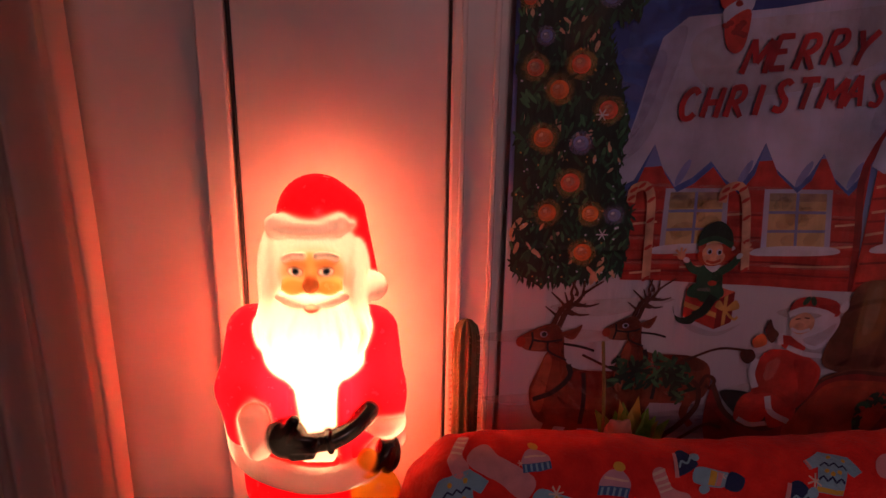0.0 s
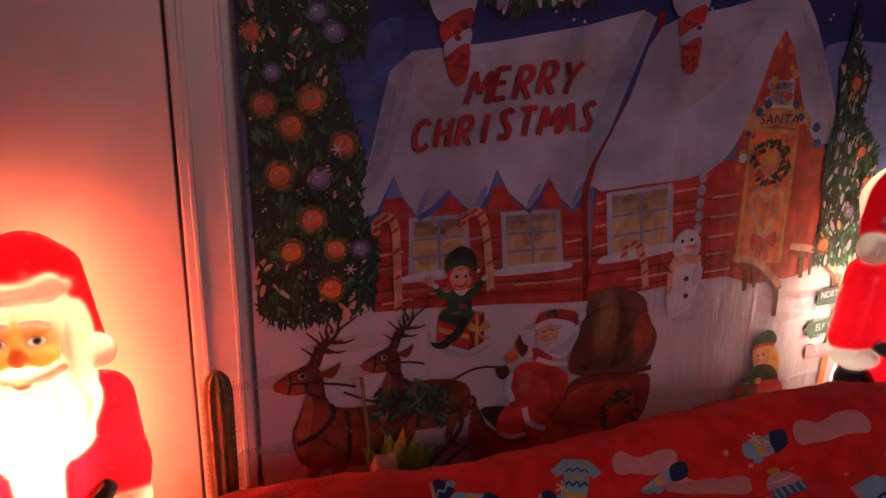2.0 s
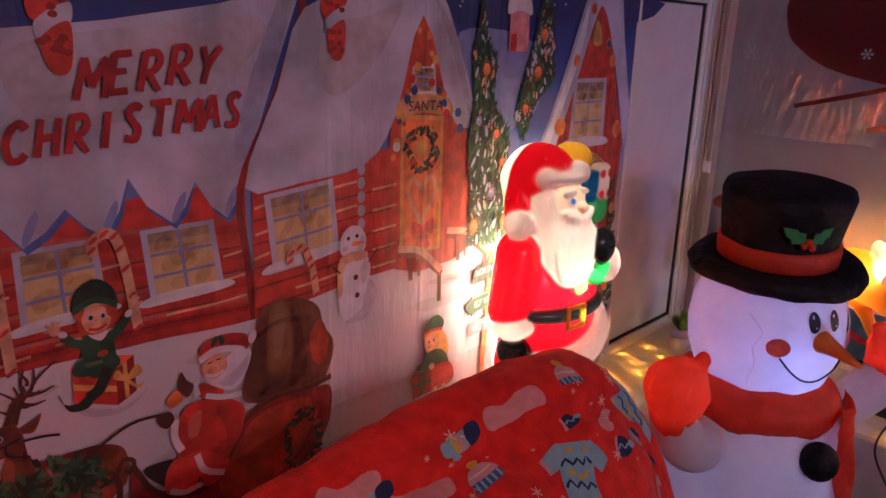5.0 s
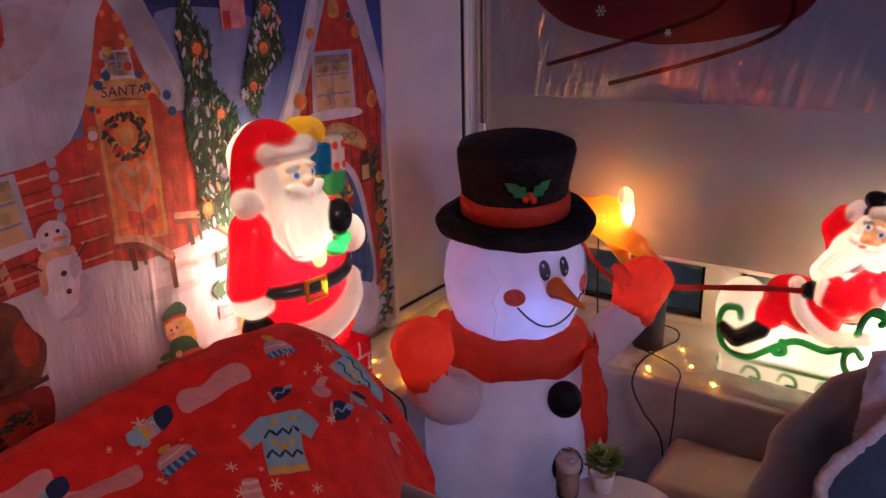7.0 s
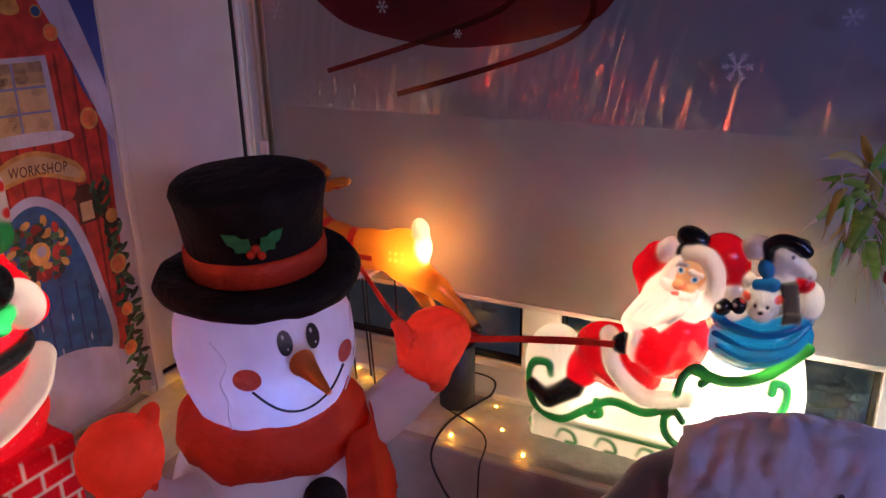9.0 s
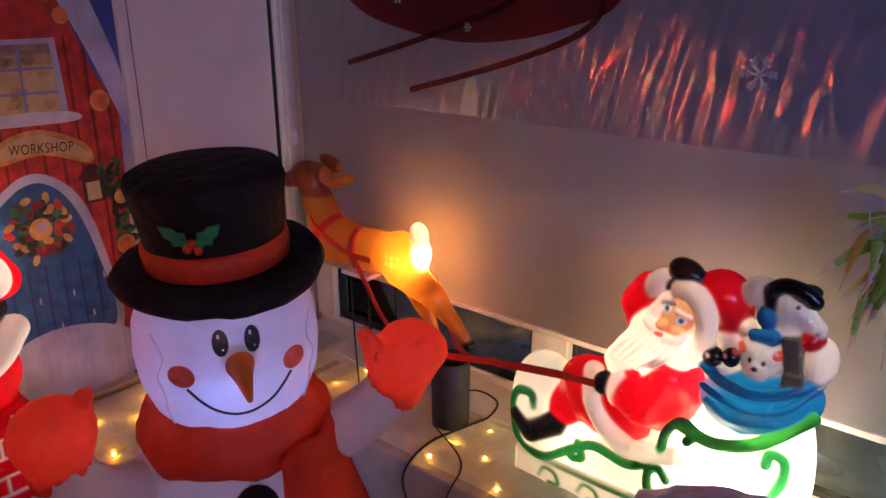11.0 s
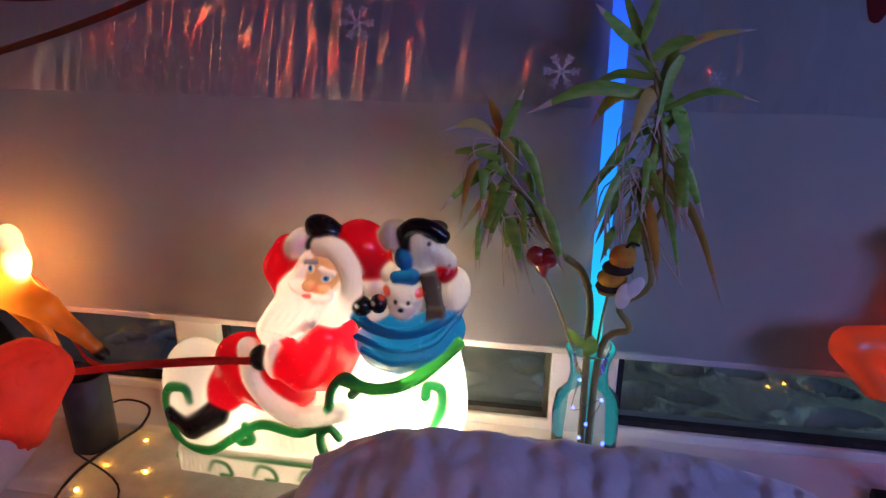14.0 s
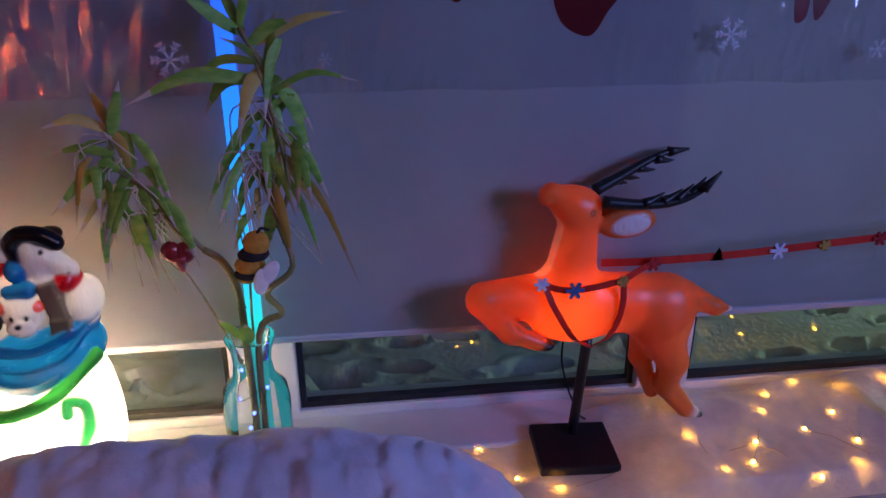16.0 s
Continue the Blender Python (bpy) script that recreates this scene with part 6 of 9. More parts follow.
def sleigh_santa():
    """Relief figure lying along the window: y falls to the right of one who faces the window."""
    x = 2.795
    TINT, HORSE = (0.72, 0.42, 0.20, 0.2), (0.78, 0.78, 0.76)

    def P(y, z, d=0.0):
        return (x - d, y, z)

    forms = [
        # sleigh body
        (ell(P(0.345, 0.655), (0.07, 0.088, 0.115)), (*WHITE, 0.40)), (brick(P(0.16, 0.585), (0.07, 0.235, 0.075), 0.05), (*WHITE, 0.40), 0.03), (ell(P(-0.13, 0.66), (0.085, 0.145, 0.155)), (*WHITE, 0.40), 0.03), (ell(P(-0.19, 0.74), (0.08, 0.075, 0.12)), (*WHITE, 0.40), 0.03),
        (brick(P(0.075, 0.475), (0.06, 0.325, 0.045), 0.018), (*WHITE, 0.40), 0.01),
        # Santa
        (ell(P(0.05, 0.80, 0.02), (0.075, 0.095, 0.11)), RED), (ell(P(0.17, 0.72, 0.025), (0.065, 0.12, 0.085), (25, 0, 0)), RED), (ell(P(0.26, 0.67, 0.02), (0.055, 0.05, 0.06)), RED, 0.02),
        (cap(P(0.275, 0.625, 0.045), P(0.345, 0.582, 0.05), 0.036, 0.034), BLACK, 0.008), (cap(P(0.345, 0.585, 0.05), P(0.385, 0.605, 0.05), 0.034, 0.026), BLACK, 0.01),
        (cap(P(0.02, 0.84, 0.06), P(0.06, 0.765, 0.075), 0.045, 0.042), RED, 0.02), (cap(P(0.06, 0.765, 0.08), P(0.10, 0.785, 0.085), 0.036), RED, 0.02),
        (ell(P(0.118, 0.79, 0.085), (0.034, 0.02, 0.04)), WHITE, 0.005), (ell(P(0.148, 0.792, 0.085), (0.026, 0.026, 0.028)), BLACK, 0.005),
        (line_of([P(0.19, 0.80, 0.06), P(0.165, 0.72, 0.085), P(0.09, 0.655, 0.085), P(-0.01, 0.665, 0.07)], 0.022), WHITE, 0.008),
        (cap(P(0.085, 0.90, 0.01), P(0.108, 0.975, 0.02), 0.045, 0.040), RED, 0.02), (cap(P(0.108, 0.975, 0.02), P(0.092, 1.015, 0.025), 0.038, 0.034), RED, 0.02),
        (ell(P(0.068, 1.036, 0.035), (0.032, 0.024, 0.036), (30, 0, 0)), WHITE, 0.004), (ell(P(0.012, 1.070, 0.035), (0.028, 0.040, 0.028), (22, 0, 0)), BLACK, 0.004), (cap(P(0.038, 1.040, 0.045), P(0.018, 1.048, 0.05), 0.012), BLACK, 0.005),
        (ell(P(0.0, 0.985, 0.02), (0.06, 0.062, 0.070)), WHITE), (ell(P(-0.055, 1.03, 0.015), (0.055, 0.058, 0.055)), RED, 0.006), (ell(P(-0.085, 0.985, 0.01), (0.045, 0.034, 0.062)), RED, 0.02), (ell(P(-0.127, 1.062, 0.02), (0.031, 0.032, 0.031)), WHITE, 0.004),
        (line_of([P(0.012, 1.040, 0.055), P(-0.024, 1.042, 0.072), P(-0.048, 1.010, 0.076), P(-0.052, 0.965, 0.072), P(-0.042, 0.935, 0.066)], 0.021), WHITE, 0.004),
        (ell(P(0.006, 0.990, 0.066), (0.032, 0.034, 0.044), (35, 0, 0)), TINT, 0.005), (ell(P(0.028, 0.974, 0.100), (0.013, 0.012, 0.011)), TINT, 0.004), (ell(P(0.002, 0.965, 0.090), (0.014, 0.015, 0.012)), TINT, 0.006),
        (cap(P(0.034, 1.020, 0.088), P(0.014, 1.022, 0.092), 0.0055), WHITE, 0.002), (cap(P(0.002, 1.008, 0.094), P(-0.020, 0.998, 0.088), 0.006), WHITE, 0.002),
        (ell(P(0.055, 0.925, 0.060), (0.045, 0.055, 0.072), (38, 0, 0)), WHITE, 0.012), (ell(P(0.105, 0.880, 0.066), (0.032, 0.036, 0.045), (40, 0, 0)), WHITE, 0.02), (ell(P(0.136, 0.850, 0.070), (0.022, 0.024, 0.026)), WHITE, 0.02), (ell(P(-0.005, 0.915, 0.058), (0.042, 0.052, 0.040)), WHITE, 0.015), (ell(P(0.050, 0.988, 0.055), (0.035, 0.018, 0.045), (25, 0, 0)), WHITE, 0.01),
        (ell(P(0.050, 0.966, 0.092), (0.014, 0.026, 0.012), (30, 0, 0)), WHITE, 0.004), (ell(P(0.008, 0.948, 0.094), (0.014, 0.028, 0.012), (-8, 0, 0)), WHITE, 0.004),
        # sack and toys
        (ell(P(-0.155, 0.835, 0.01), (0.085, 0.118, 0.072), (-16, 0, 0)), BLUE, 0.008), (ell(P(-0.155, 0.885, 0.01), (0.075, 0.112, 0.032), (-8, 0, 0)), BLUE, 0.01),
        (line_of([P(-0.050, 0.905, 0.07), P(-0.10, 0.885, 0.088), P(-0.16, 0.880, 0.092), P(-0.22, 0.898, 0.075), P(-0.262, 0.925, 0.03)], 0.011), BLUE, 0.005), (line_of([P(-0.06, 0.862, 0.085), P(-0.13, 0.845, 0.094), P(-0.21, 0.86, 0.085), P(-0.255, 0.90, 0.05)], 0.007), BLUE, 0.005), (line_of([P(-0.07, 0.83, 0.08), P(-0.13, 0.81, 0.09), P(-0.20, 0.825, 0.085)], 0.007), BLUE, 0.005),
        (ell(P(-0.155, 0.945, 0.03), (0.05, 0.052, 0.050)), WHITE, 0.005), (ell(P(-0.153, 0.922, 0.075), (0.016, 0.026, 0.017)), WHITE, 0.005), (ell(P(-0.118, 0.985, 0.03), (0.026, 0.016, 0.018)), WHITE, 0.005), (cap(P(-0.138, 0.988, 0.06), P(-0.170, 0.990, 0.06), 0.012, 0.015), (0.01, 0.17, 0.42), 0.005),
        (ell(P(-0.072, 0.927, 0.075), (0.018, 0.019, 0.021)), BLACK, 0.003), (ell(P(-0.106, 0.936, 0.078), (0.018, 0.017, 0.020)), BLACK, 0.003), (ell(P(-0.088, 0.905, 0.04), (0.03, 0.04, 0.028)), WHITE, 0.006), (ell(P(-0.088, 0.955, 0.03), (0.03, 0.03, 0.03)), WHITE, 0.006),
        (brick(P(-0.212, 0.955, 0.04), (0.03, 0.016, 0.045), 0.005, (-12, 0, 0)), (0.10, 0.09, 0.08), 0.004), (brick(P(-0.218, 0.915, 0.045), (0.03, 0.018, 0.018), 0.004), (0.08, 0.07, 0.06), 0.004), (ell(P(-0.248, 0.945, 0.01), (0.05, 0.032, 0.048)), WHITE, 0.006), (ell(P(-0.232, 0.995, 0.025), (0.033, 0.022, 0.022)), RED, 0.006),
        # toy horse with a black mane
        (ell(P(-0.186, 1.052, 0.02), (0.034, 0.032, 0.038)), HORSE, 0.006), (cap(P(-0.205, 1.04, 0.028), P(-0.238, 1.018, 0.03), 0.024, 0.017), HORSE, 0.012), (cap(P(-0.180, 1.03, 0.02), P(-0.195, 0.99, 0.02), 0.03, 0.034), HORSE, 0.012),
        (line_of([P(-0.158, 1.045, 0.035), P(-0.152, 1.072, 0.04), P(-0.172, 1.092, 0.045), P(-0.205, 1.090, 0.045), P(-0.228, 1.072, 0.04)], 0.015), BLACK, 0.005), (ell(P(-0.205, 1.078, 0.02), (0.03, 0.03, 0.016), (-10, 0, 0)), BLACK, 0.006), (cap(P(-0.222, 1.085, 0.04), P(-0.232, 1.062, 0.04), 0.008, 0.005), BLACK, 0.004),
        (ell(P(-0.152, 1.022, 0.045), (0.024, 0.018, 0.022), (-20, 0, 0)), (0.01, 0.17, 0.42), 0.005),
        # raised green scrolls
        (line_of([P(0.338, 0.655, 0.062), P(0.348, 0.685, 0.066), P(0.39, 0.675, 0.06), P(0.405, 0.62, 0.05), P(0.385, 0.545, 0.055), P(0.31, 0.522, 0.066), P(0.235, 0.575, 0.072), P(0.17, 0.615, 0.074), P(0.08, 0.605, 0.076), P(0.02, 0.655, 0.08), P(-0.0, 0.73, 0.085), P(-0.03, 0.765, 0.085), P(-0.058, 0.745, 0.085), P(-0.045, 0.725, 0.088)], 0.0105), GREEN, 0.004),
        (line_of([P(0.21, 0.605, 0.07), P(0.2, 0.57, 0.07), P(0.225, 0.56, 0.07), P(0.228, 0.58, 0.07)], 0.010), GREEN, 0.004),
        (line_of([P(-0.01, 0.61, 0.085), P(0.01, 0.632, 0.085), P(0.035, 0.605, 0.08), P(0.025, 0.555, 0.08), P(-0.03, 0.515, 0.075)], 0.009), GREEN, 0.004),
        (line_of([P(-0.20, 0.735, 0.085), P(-0.205, 0.76, 0.08), P(-0.23, 0.745, 0.07), P(-0.225, 0.69, 0.065), P(-0.2, 0.63, 0.07)], 0.009), GREEN, 0.004),
        (line_of([P(-0.03, 0.755, 0.085), P(-0.1, 0.745, 0.09), P(-0.18, 0.775, 0.085), P(-0.262, 0.845, 0.05)], 0.013), (0.05, 0.42, 0.06), 0.004),
        (line_of([P(0.385, 0.455, 0.05), P(0.385, 0.5, 0.05), P(0.2, 0.505, 0.056), P(-0.1, 0.505, 0.06)], 0.006), GREEN, 0.003), (line_of([P(0.37, 0.438, 0.055), P(0.1, 0.436, 0.06), P(-0.15, 0.438, 0.06)], 0.006), GREEN, 0.003),
    ]
    for k in range(4):
        c = 0.32 - 0.11 * k
        forms.append((line_of([P(c, 0.462, 0.055), P(c - 0.015, 0.488, 0.057), P(c - 0.045, 0.482, 0.058), P(c - 0.055, 0.455, 0.058), P(c - 0.03, 0.452, 0.058)], 0.005), GREEN, 0.003))
    for k in range(7):
        lat = -0.045 + 0.016 * k
        forms.append((line_of([P(0.030 + lat, 0.948 - 0.25 * lat, 0.094), P(0.060 + lat, 0.905 + 0.1 * lat, 0.102), P(0.098 + lat * 0.75, 0.862 + 0.15 * lat, 0.094)], 0.0065), WHITE, 0.004))
    paints = []
    for ey, ez in ((0.026, 1.006), (-0.008, 0.990)):
        paints += [(ell(P(ey, ez, 0.095), (0.03, 0.0105, 0.0085), (-20, 0, 0)), WHITE), (ell(P(ey + 0.001, ez, 0.097), (0.03, 0.0062, 0.0068)), (0.04, 0.30, 0.62)), (ell(P(ey + 0.001, ez, 0.098), (0.03, 0.0026, 0.003)), BLACK)]
    paints += [(ell(P(0.033, 0.952, 0.1), (0.02, 0.010, 0.005)), (0.75, 0.12, 0.10)), (ell(P(0.018, 0.968, 0.098), (0.02, 0.012, 0.010)), (0.78, 0.30, 0.16, 0.2)),
               (ell(P(-0.118, 0.958, 0.075), (0.035, 0.011, 0.011)), (0.85, 0.12, 0.08)), (ell(P(-0.188, 0.960, 0.075), (0.035, 0.010, 0.011)), (0.85, 0.12, 0.08)),
               (ell(P(-0.140, 0.942, 0.08), (0.03, 0.0038, 0.005)), BLACK), (ell(P(-0.166, 0.942, 0.08), (0.03, 0.0038, 0.005)), BLACK), (ell(P(-0.153, 0.930, 0.09), (0.03, 0.006, 0.004)), BLACK), (ell(P(-0.203, 1.058, 0.05), (0.02, 0.004, 0.0045)), BLACK), (ell(P(-0.242, 1.014, 0.045), (0.02, 0.003, 0.003)), (0.3, 0.2, 0.2)),
               (ell(P(-0.064, 0.932, 0.09), (0.03, 0.005, 0.004)), WHITE), (ell(P(-0.098, 0.942, 0.09), (0.03, 0.005, 0.004)), WHITE)]
    paints.append((brick((x + 0.165, 0.0, 0.8), (0.15, 0.6, 0.5), 0.001), BARE))
    return tagged(skin("santa_in_sleigh", forms, paints, 0.0029, M["plastic"], 0.008), "lit plastic Santa waving from a white and green sleigh", "figure")


standing_santa()
chimney_santa()
sleigh_santa()


# ---- inflatable snowman ----
def snowman():
    cx, cy = 2.275, 0.91
    face = Vector((-0.47, -0.883, 0))
    side = Vector((0.883, -0.47, 0))
    top = thing("inflatable_snowman", (cx, cy, 0.0), "white inflatable snowman with a black top hat and red scarf", "snowman")

    def at(lateral, ahead, z):
        return Vector((cx, cy, z)) + side * lateral + face * ahead

    def billow(bm, amount, seams=10):
        for v in bm.verts:
            a = math.atan2(v.co.y - cy, v.co.x - cx)
            k = 1 + amount * (abs(math.sin(seams / 2 * a)) - 0.6) + amount * noise.noise(v.co * 9)
            v.co.x, v.co.y = cx + (v.co.x - cx) * k, cy + (v.co.y - cy) * k
        return bm

    prof = [(0.10, 0.0), (0.22, 0.01), (0.265, 0.08), (0.285, 0.2), (0.288, 0.32), (0.275, 0.44), (0.245, 0.54), (0.205, 0.62), (0.165, 0.665)]
    part("body", billow(lathe(prof, (cx, cy, 0), 48), 0.02), M["nylon_white"], top, "white nylon belly", True)
    prof = [(0.02, 0.645), (0.13, 0.655), (0.178, 0.70), (0.204, 0.77), (0.212, 0.84), (0.205, 0.91), (0.18, 0.98), (0.13, 1.02), (0.02, 1.03)]
    head = part("head", billow(lathe(prof, (cx, cy, 0), 48), 0.02), M["nylon_white"], top, "round white face", True)

    def head_at(lateral, z, out=0.002):
        """A place on the face."""
        r = float(np.interp(z, [p[1] for p in prof], [p[0] for p in prof])) + out
        return at(lateral, math.sqrt(max(r * r - lateral * lateral, 0)), z)

    def patch(name, lateral, z, rx, rz, key, lift, parent=head, label=""):
        bm = bmesh.new()
        mid = bm.verts.new(head_at(lateral, z, lift))
        ring = [bm.verts.new(head_at(lateral + rx * math.cos(a), z + rz * math.sin(a), lift)) for a in (2 * math.pi * k / 20 for k in range(20))]
        for k in range(20):
            bm.faces.new((mid, ring[k], ring[(k + 1) % 20]))
        return part(name, bm, M[key], parent, label, True)

    for s in (-0.035, 0.030):
        eye = patch("eye", s, 0.918, 0.0165, 0.028, "black", 0.0075)
        patch("glint", s - 0.003, 0.932, 0.003, 0.005, "nylon_white", 0.0085)
        patch("glint", s + 0.004, 0.905, 0.0022, 0.003, "nylon_white", 0.0085)
    for s in (-0.118, 0.118):
        patch("cheek", s, 0.846, 0.026, 0.026, "cheek", 0.0075, label="round pink felt cheek")
    for s in (-0.158, 0.165):
        part("seam", tube([head_at(s * (1 + 0.1 * math.sin(3 * k)) * (0.9 + 0.05 * k if k < 3 else 1.0), 0.70 + 0.045 * k, 0.005) for k in range(6)], 0.0016, None, 6, 3), M["nylon_white"], head)
    bm = bmesh.new()
    tube([head_at(-0.11 + 0.022 * k, 0.846 - 0.03 - 0.075 * (1 - ((k - 5) / 5) ** 2), 0.006) for k in range(11)], 0.0028, bm, 6, 3)
    part("mouth", bm, M["black"], head, "thin black smiling line")
    n0 = head_at(0.0, 0.862, -0.02)
    bm = tube([n0, n0 + face * 0.06 + Vector((0, 0, -0.004)), n0 + face * 0.145 + Vector((0, 0, -0.015))], 0.03, None, 18, 4, (0.035, 0.006))
    part("nose", bm, M["nylon_orange"], head, "orange carrot nose", True)

    # hat
    lean = Matrix.Translation((cx, cy, 0.99)) @ Matrix.Rotation(radians(3.0), 4, face) @ Matrix.Rotation(radians(4), 4, side)
    bm = lathe([(0.01, 0.005), (0.19, -0.012), (0.228, 0.0), (0.238, 0.022), (0.222, 0.046), (0.19, 0.05), (0.158, 0.045)], steps=48)
    for v in bm.verts:
        v.co.z += 0.008 * noise.noise(v.co * 14) + 0.02 * (v.co.x / 0.24) ** 2
    bm.transform(lean)
    brim = bm
    bm = lathe([(0.150, 0.04), (0.151, 0.09), (0.156, 0.15), (0.164, 0.205), (0.169, 0.24), (0.162, 0.258), (0.12, 0.270), (0.01, 0.273)], steps=48)
    for v in bm.verts:
        r = 0.010 * noise.noise(v.co * 11)
        v.co += Vector((v.co.x, v.co.y, 0)).normalized() * r if v.co.length > 0.02 else Vector()
    bm.transform(lean)
    hat = part("top_hat", bm, M["nylon_black"], top, "tall black top hat", True)
    part("brim", brim, M["nylon_black"], hat, "puffy black brim", True)
    bm = lathe([(0.150, 0.052), (0.160, 0.056), (0.163, 0.088), (0.160, 0.108), (0.150, 0.112)], steps=48)
    bm.transform(lean)
    part("hat_band", bm, M["nylon_red"], hat, "red hat band", True)
    inv = lean.inverted()

    def on_hat(lateral, z, out):
        """A place on the front of the hat's crown, in hat heights."""
        f2 = (inv.to_3x3() @ face).normalized()
        s2 = (inv.to_3x3() @ side).normalized()
        r = float(np.interp(z, (0.04, 0.15, 0.24), (0.151, 0.157, 0.169))) + out
        return lean @ (s2 * lateral + f2 * math.sqrt(max(r * r - lateral * lateral, 0)) + Vector((0, 0, z)))

    for turn in (52, -48):
        bm = bmesh.new()
        outline = [(0, 0), (0.013, 0.010), (0.009, 0.02), (0.020, 0.032), (0.012, 0.042), (0.014, 0.054), (0, 0.076), (-0.014, 0.054), (-0.012, 0.042), (-0.020, 0.032), (-0.009, 0.02), (-0.013, 0.010)]
        c, sn = math.cos(radians(turn)), math.sin(radians(turn))
        flat = [(a * c - b * sn, a * sn + b * c) for a, b in outline]
        front = [bm.verts.new(on_hat(-0.056 + a, 0.128 + b, 0.014)) for a, b in flat]
        rear = [bm.verts.new(on_hat(-0.056 + a, 0.128 + b, 0.010)) for a, b in flat]
        bm.faces.new(front)
        bm.faces.new(rear[::-1])
        for k in range(len(front)):
            bm.faces.new((front[k], front[k - 1], rear[k - 1], rear[k]))
        bmesh.ops.recalc_face_normals(bm, faces=bm.faces[:])
        part("holly_leaf", bm, M["holly"], hat, "green holly leaf")
    for a, b in ((-0.068, 0.128), (-0.048, 0.124), (-0.058, 0.140)):
        part("holly_berry", ball(on_hat(a, b, 0.016), 0.0095, None, 10, 8), M["nylon_red"], hat, "red berry", True)

    # scarf
    bm = lathe([(0.15, 0.70), (0.195, 0.69), (0.228, 0.655), (0.235, 0.62), (0.22, 0.585), (0.185, 0.57), (0.15, 0.575)], (cx, cy, 0), 56)
    for v in bm.verts:
        a = math.atan2(v.co.y - cy, v.co.x - cx)
        v.co.z += 0.008 * math.sin(7 * a) + 0.012 * noise.noise(v.co * 12)
        k = 1 + 0.04 * noise.noise(v.co * 15)
        v.co.x, v.co.y = cx + (v.co.x - cx) * k, cy + (v.co.y - cy) * k
    part("scarf", bm, M["nylon_red"], top, "crinkled red scarf round the neck", True)
    bm = bmesh.new()
    cols_s = []
    for i in range(13):
        u = i / 12 - 0.5
        col = []
        for j in range(19):
            f = j / 18
            z = 0.655 - 0.36 * f
            lat = 0.13 + 0.06 * f + u * (0.14 + 0.12 * f)
            r = float(np.interp(z, (0.0, 0.2, 0.44, 0.54, 0.66), (0.265, 0.285, 0.28, 0.255, 0.235)))
            out = math.sqrt(max(r * r - lat * lat, 0.002)) + 0.022 + 0.014 * math.sin(9 * u + 6 * f) + 0.01 * noise.noise((u * 6, f * 9, 2))
            col.append(bm.verts.new(at(lat, out, z + 0.02 * u)))
        cols_s.append(col)
    for a, b in zip(cols_s, cols_s[1:]):
        for k in range(18):
            bm.faces.new((a[k], b[k], b[k + 1], a[k + 1]))
    bmesh.ops.solidify(bm, geom=bm.faces[:], thickness=0.012)
    part("scarf_tail", bm, M["nylon_red"], top, "hanging red scarf end", True)
    bm = ball(at(0.0, 0.268, 0.538), (0.05, 0.05, 0.054), None, 20, 12)
    part("button", bm, M["nylon_black"], top, "large black pompom button", True)
    bm = ball(at(0.0, 0.285, 0.33), (0.05, 0.05, 0.054), None, 20, 12)
    part("button", bm, M["nylon_black"], top, "large black pompom button", True)

    # arms and mittens
    for pts, radii, mit in ((((-0.20, 0.05, 0.50), (-0.29, 0.10, 0.535), (-0.355, 0.125, 0.60), (-0.375, 0.13, 0.67)), (0.075, 0.062), -1), (((0.19, 0.05, 0.53), (0.27, 0.09, 0.59), (0.345, 0.12, 0.66), (0.375, 0.125, 0.69)), (0.075, 0.062), 1)):
        bm = tube([at(*q) for q in pts], 0.09, None, 20, 6, radii)
        part("arm", bm, M["nylon_white"], top, "stuffed white arm", True)
        end = at(*pts[-1])
        forms = [(ell(end + Vector((0, 0, 0.07)) + side * (0.02 if mit > 0 else -0.01), (0.078, 0.078, 0.080)), (1, 0, 0), 0.03), (cap(end + Vector((0, 0, 0.0)), end + Vector((0, 0, 0.05)), 0.066, 0.072), (1, 0, 0), 0.03)]
        thumb = side * (0.045 if mit < 0 else -0.05)
        forms.append((cap(end + Vector((0, 0, 0.09)) + thumb, end + Vector((0, 0, 0.145)) + thumb * 1.5, 0.03, 0.018), (1, 0, 0), 0.02))
        if mit > 0:
            forms.append((ell(end + Vector((0, 0, 0.10)) + side * 0.06, (0.07, 0.07, 0.05), (0, 25, -28)), (1, 0, 0), 0.03))
        glove = skin("mitten", forms, [], 0.006, M["nylon_red"], 0.02)
        for v in glove.data.vertices:
            v.co += (0.010 * noise.noise(v.co * 17) + 0.007 * abs(noise.noise(v.co * 34))) * Vector(v.normal)
        under(glove, top, "puffed red nylon mitten")


M["cheek"] = surface("pink_felt", (0.62, 0.10, 0.08), (0.75, 0.16, 0.13), 60, 0.9)
M["holly"] = surface("green_felt", (0.015, 0.16, 0.05), (0.03, 0.26, 0.08), 60, 0.8)
snowman()

ORANGE, AMBER, TAN = (0.78, 0.18, 0.04), (0.60, 0.22, 0.02, 0.15), (0.30, 0.075, 0.02)


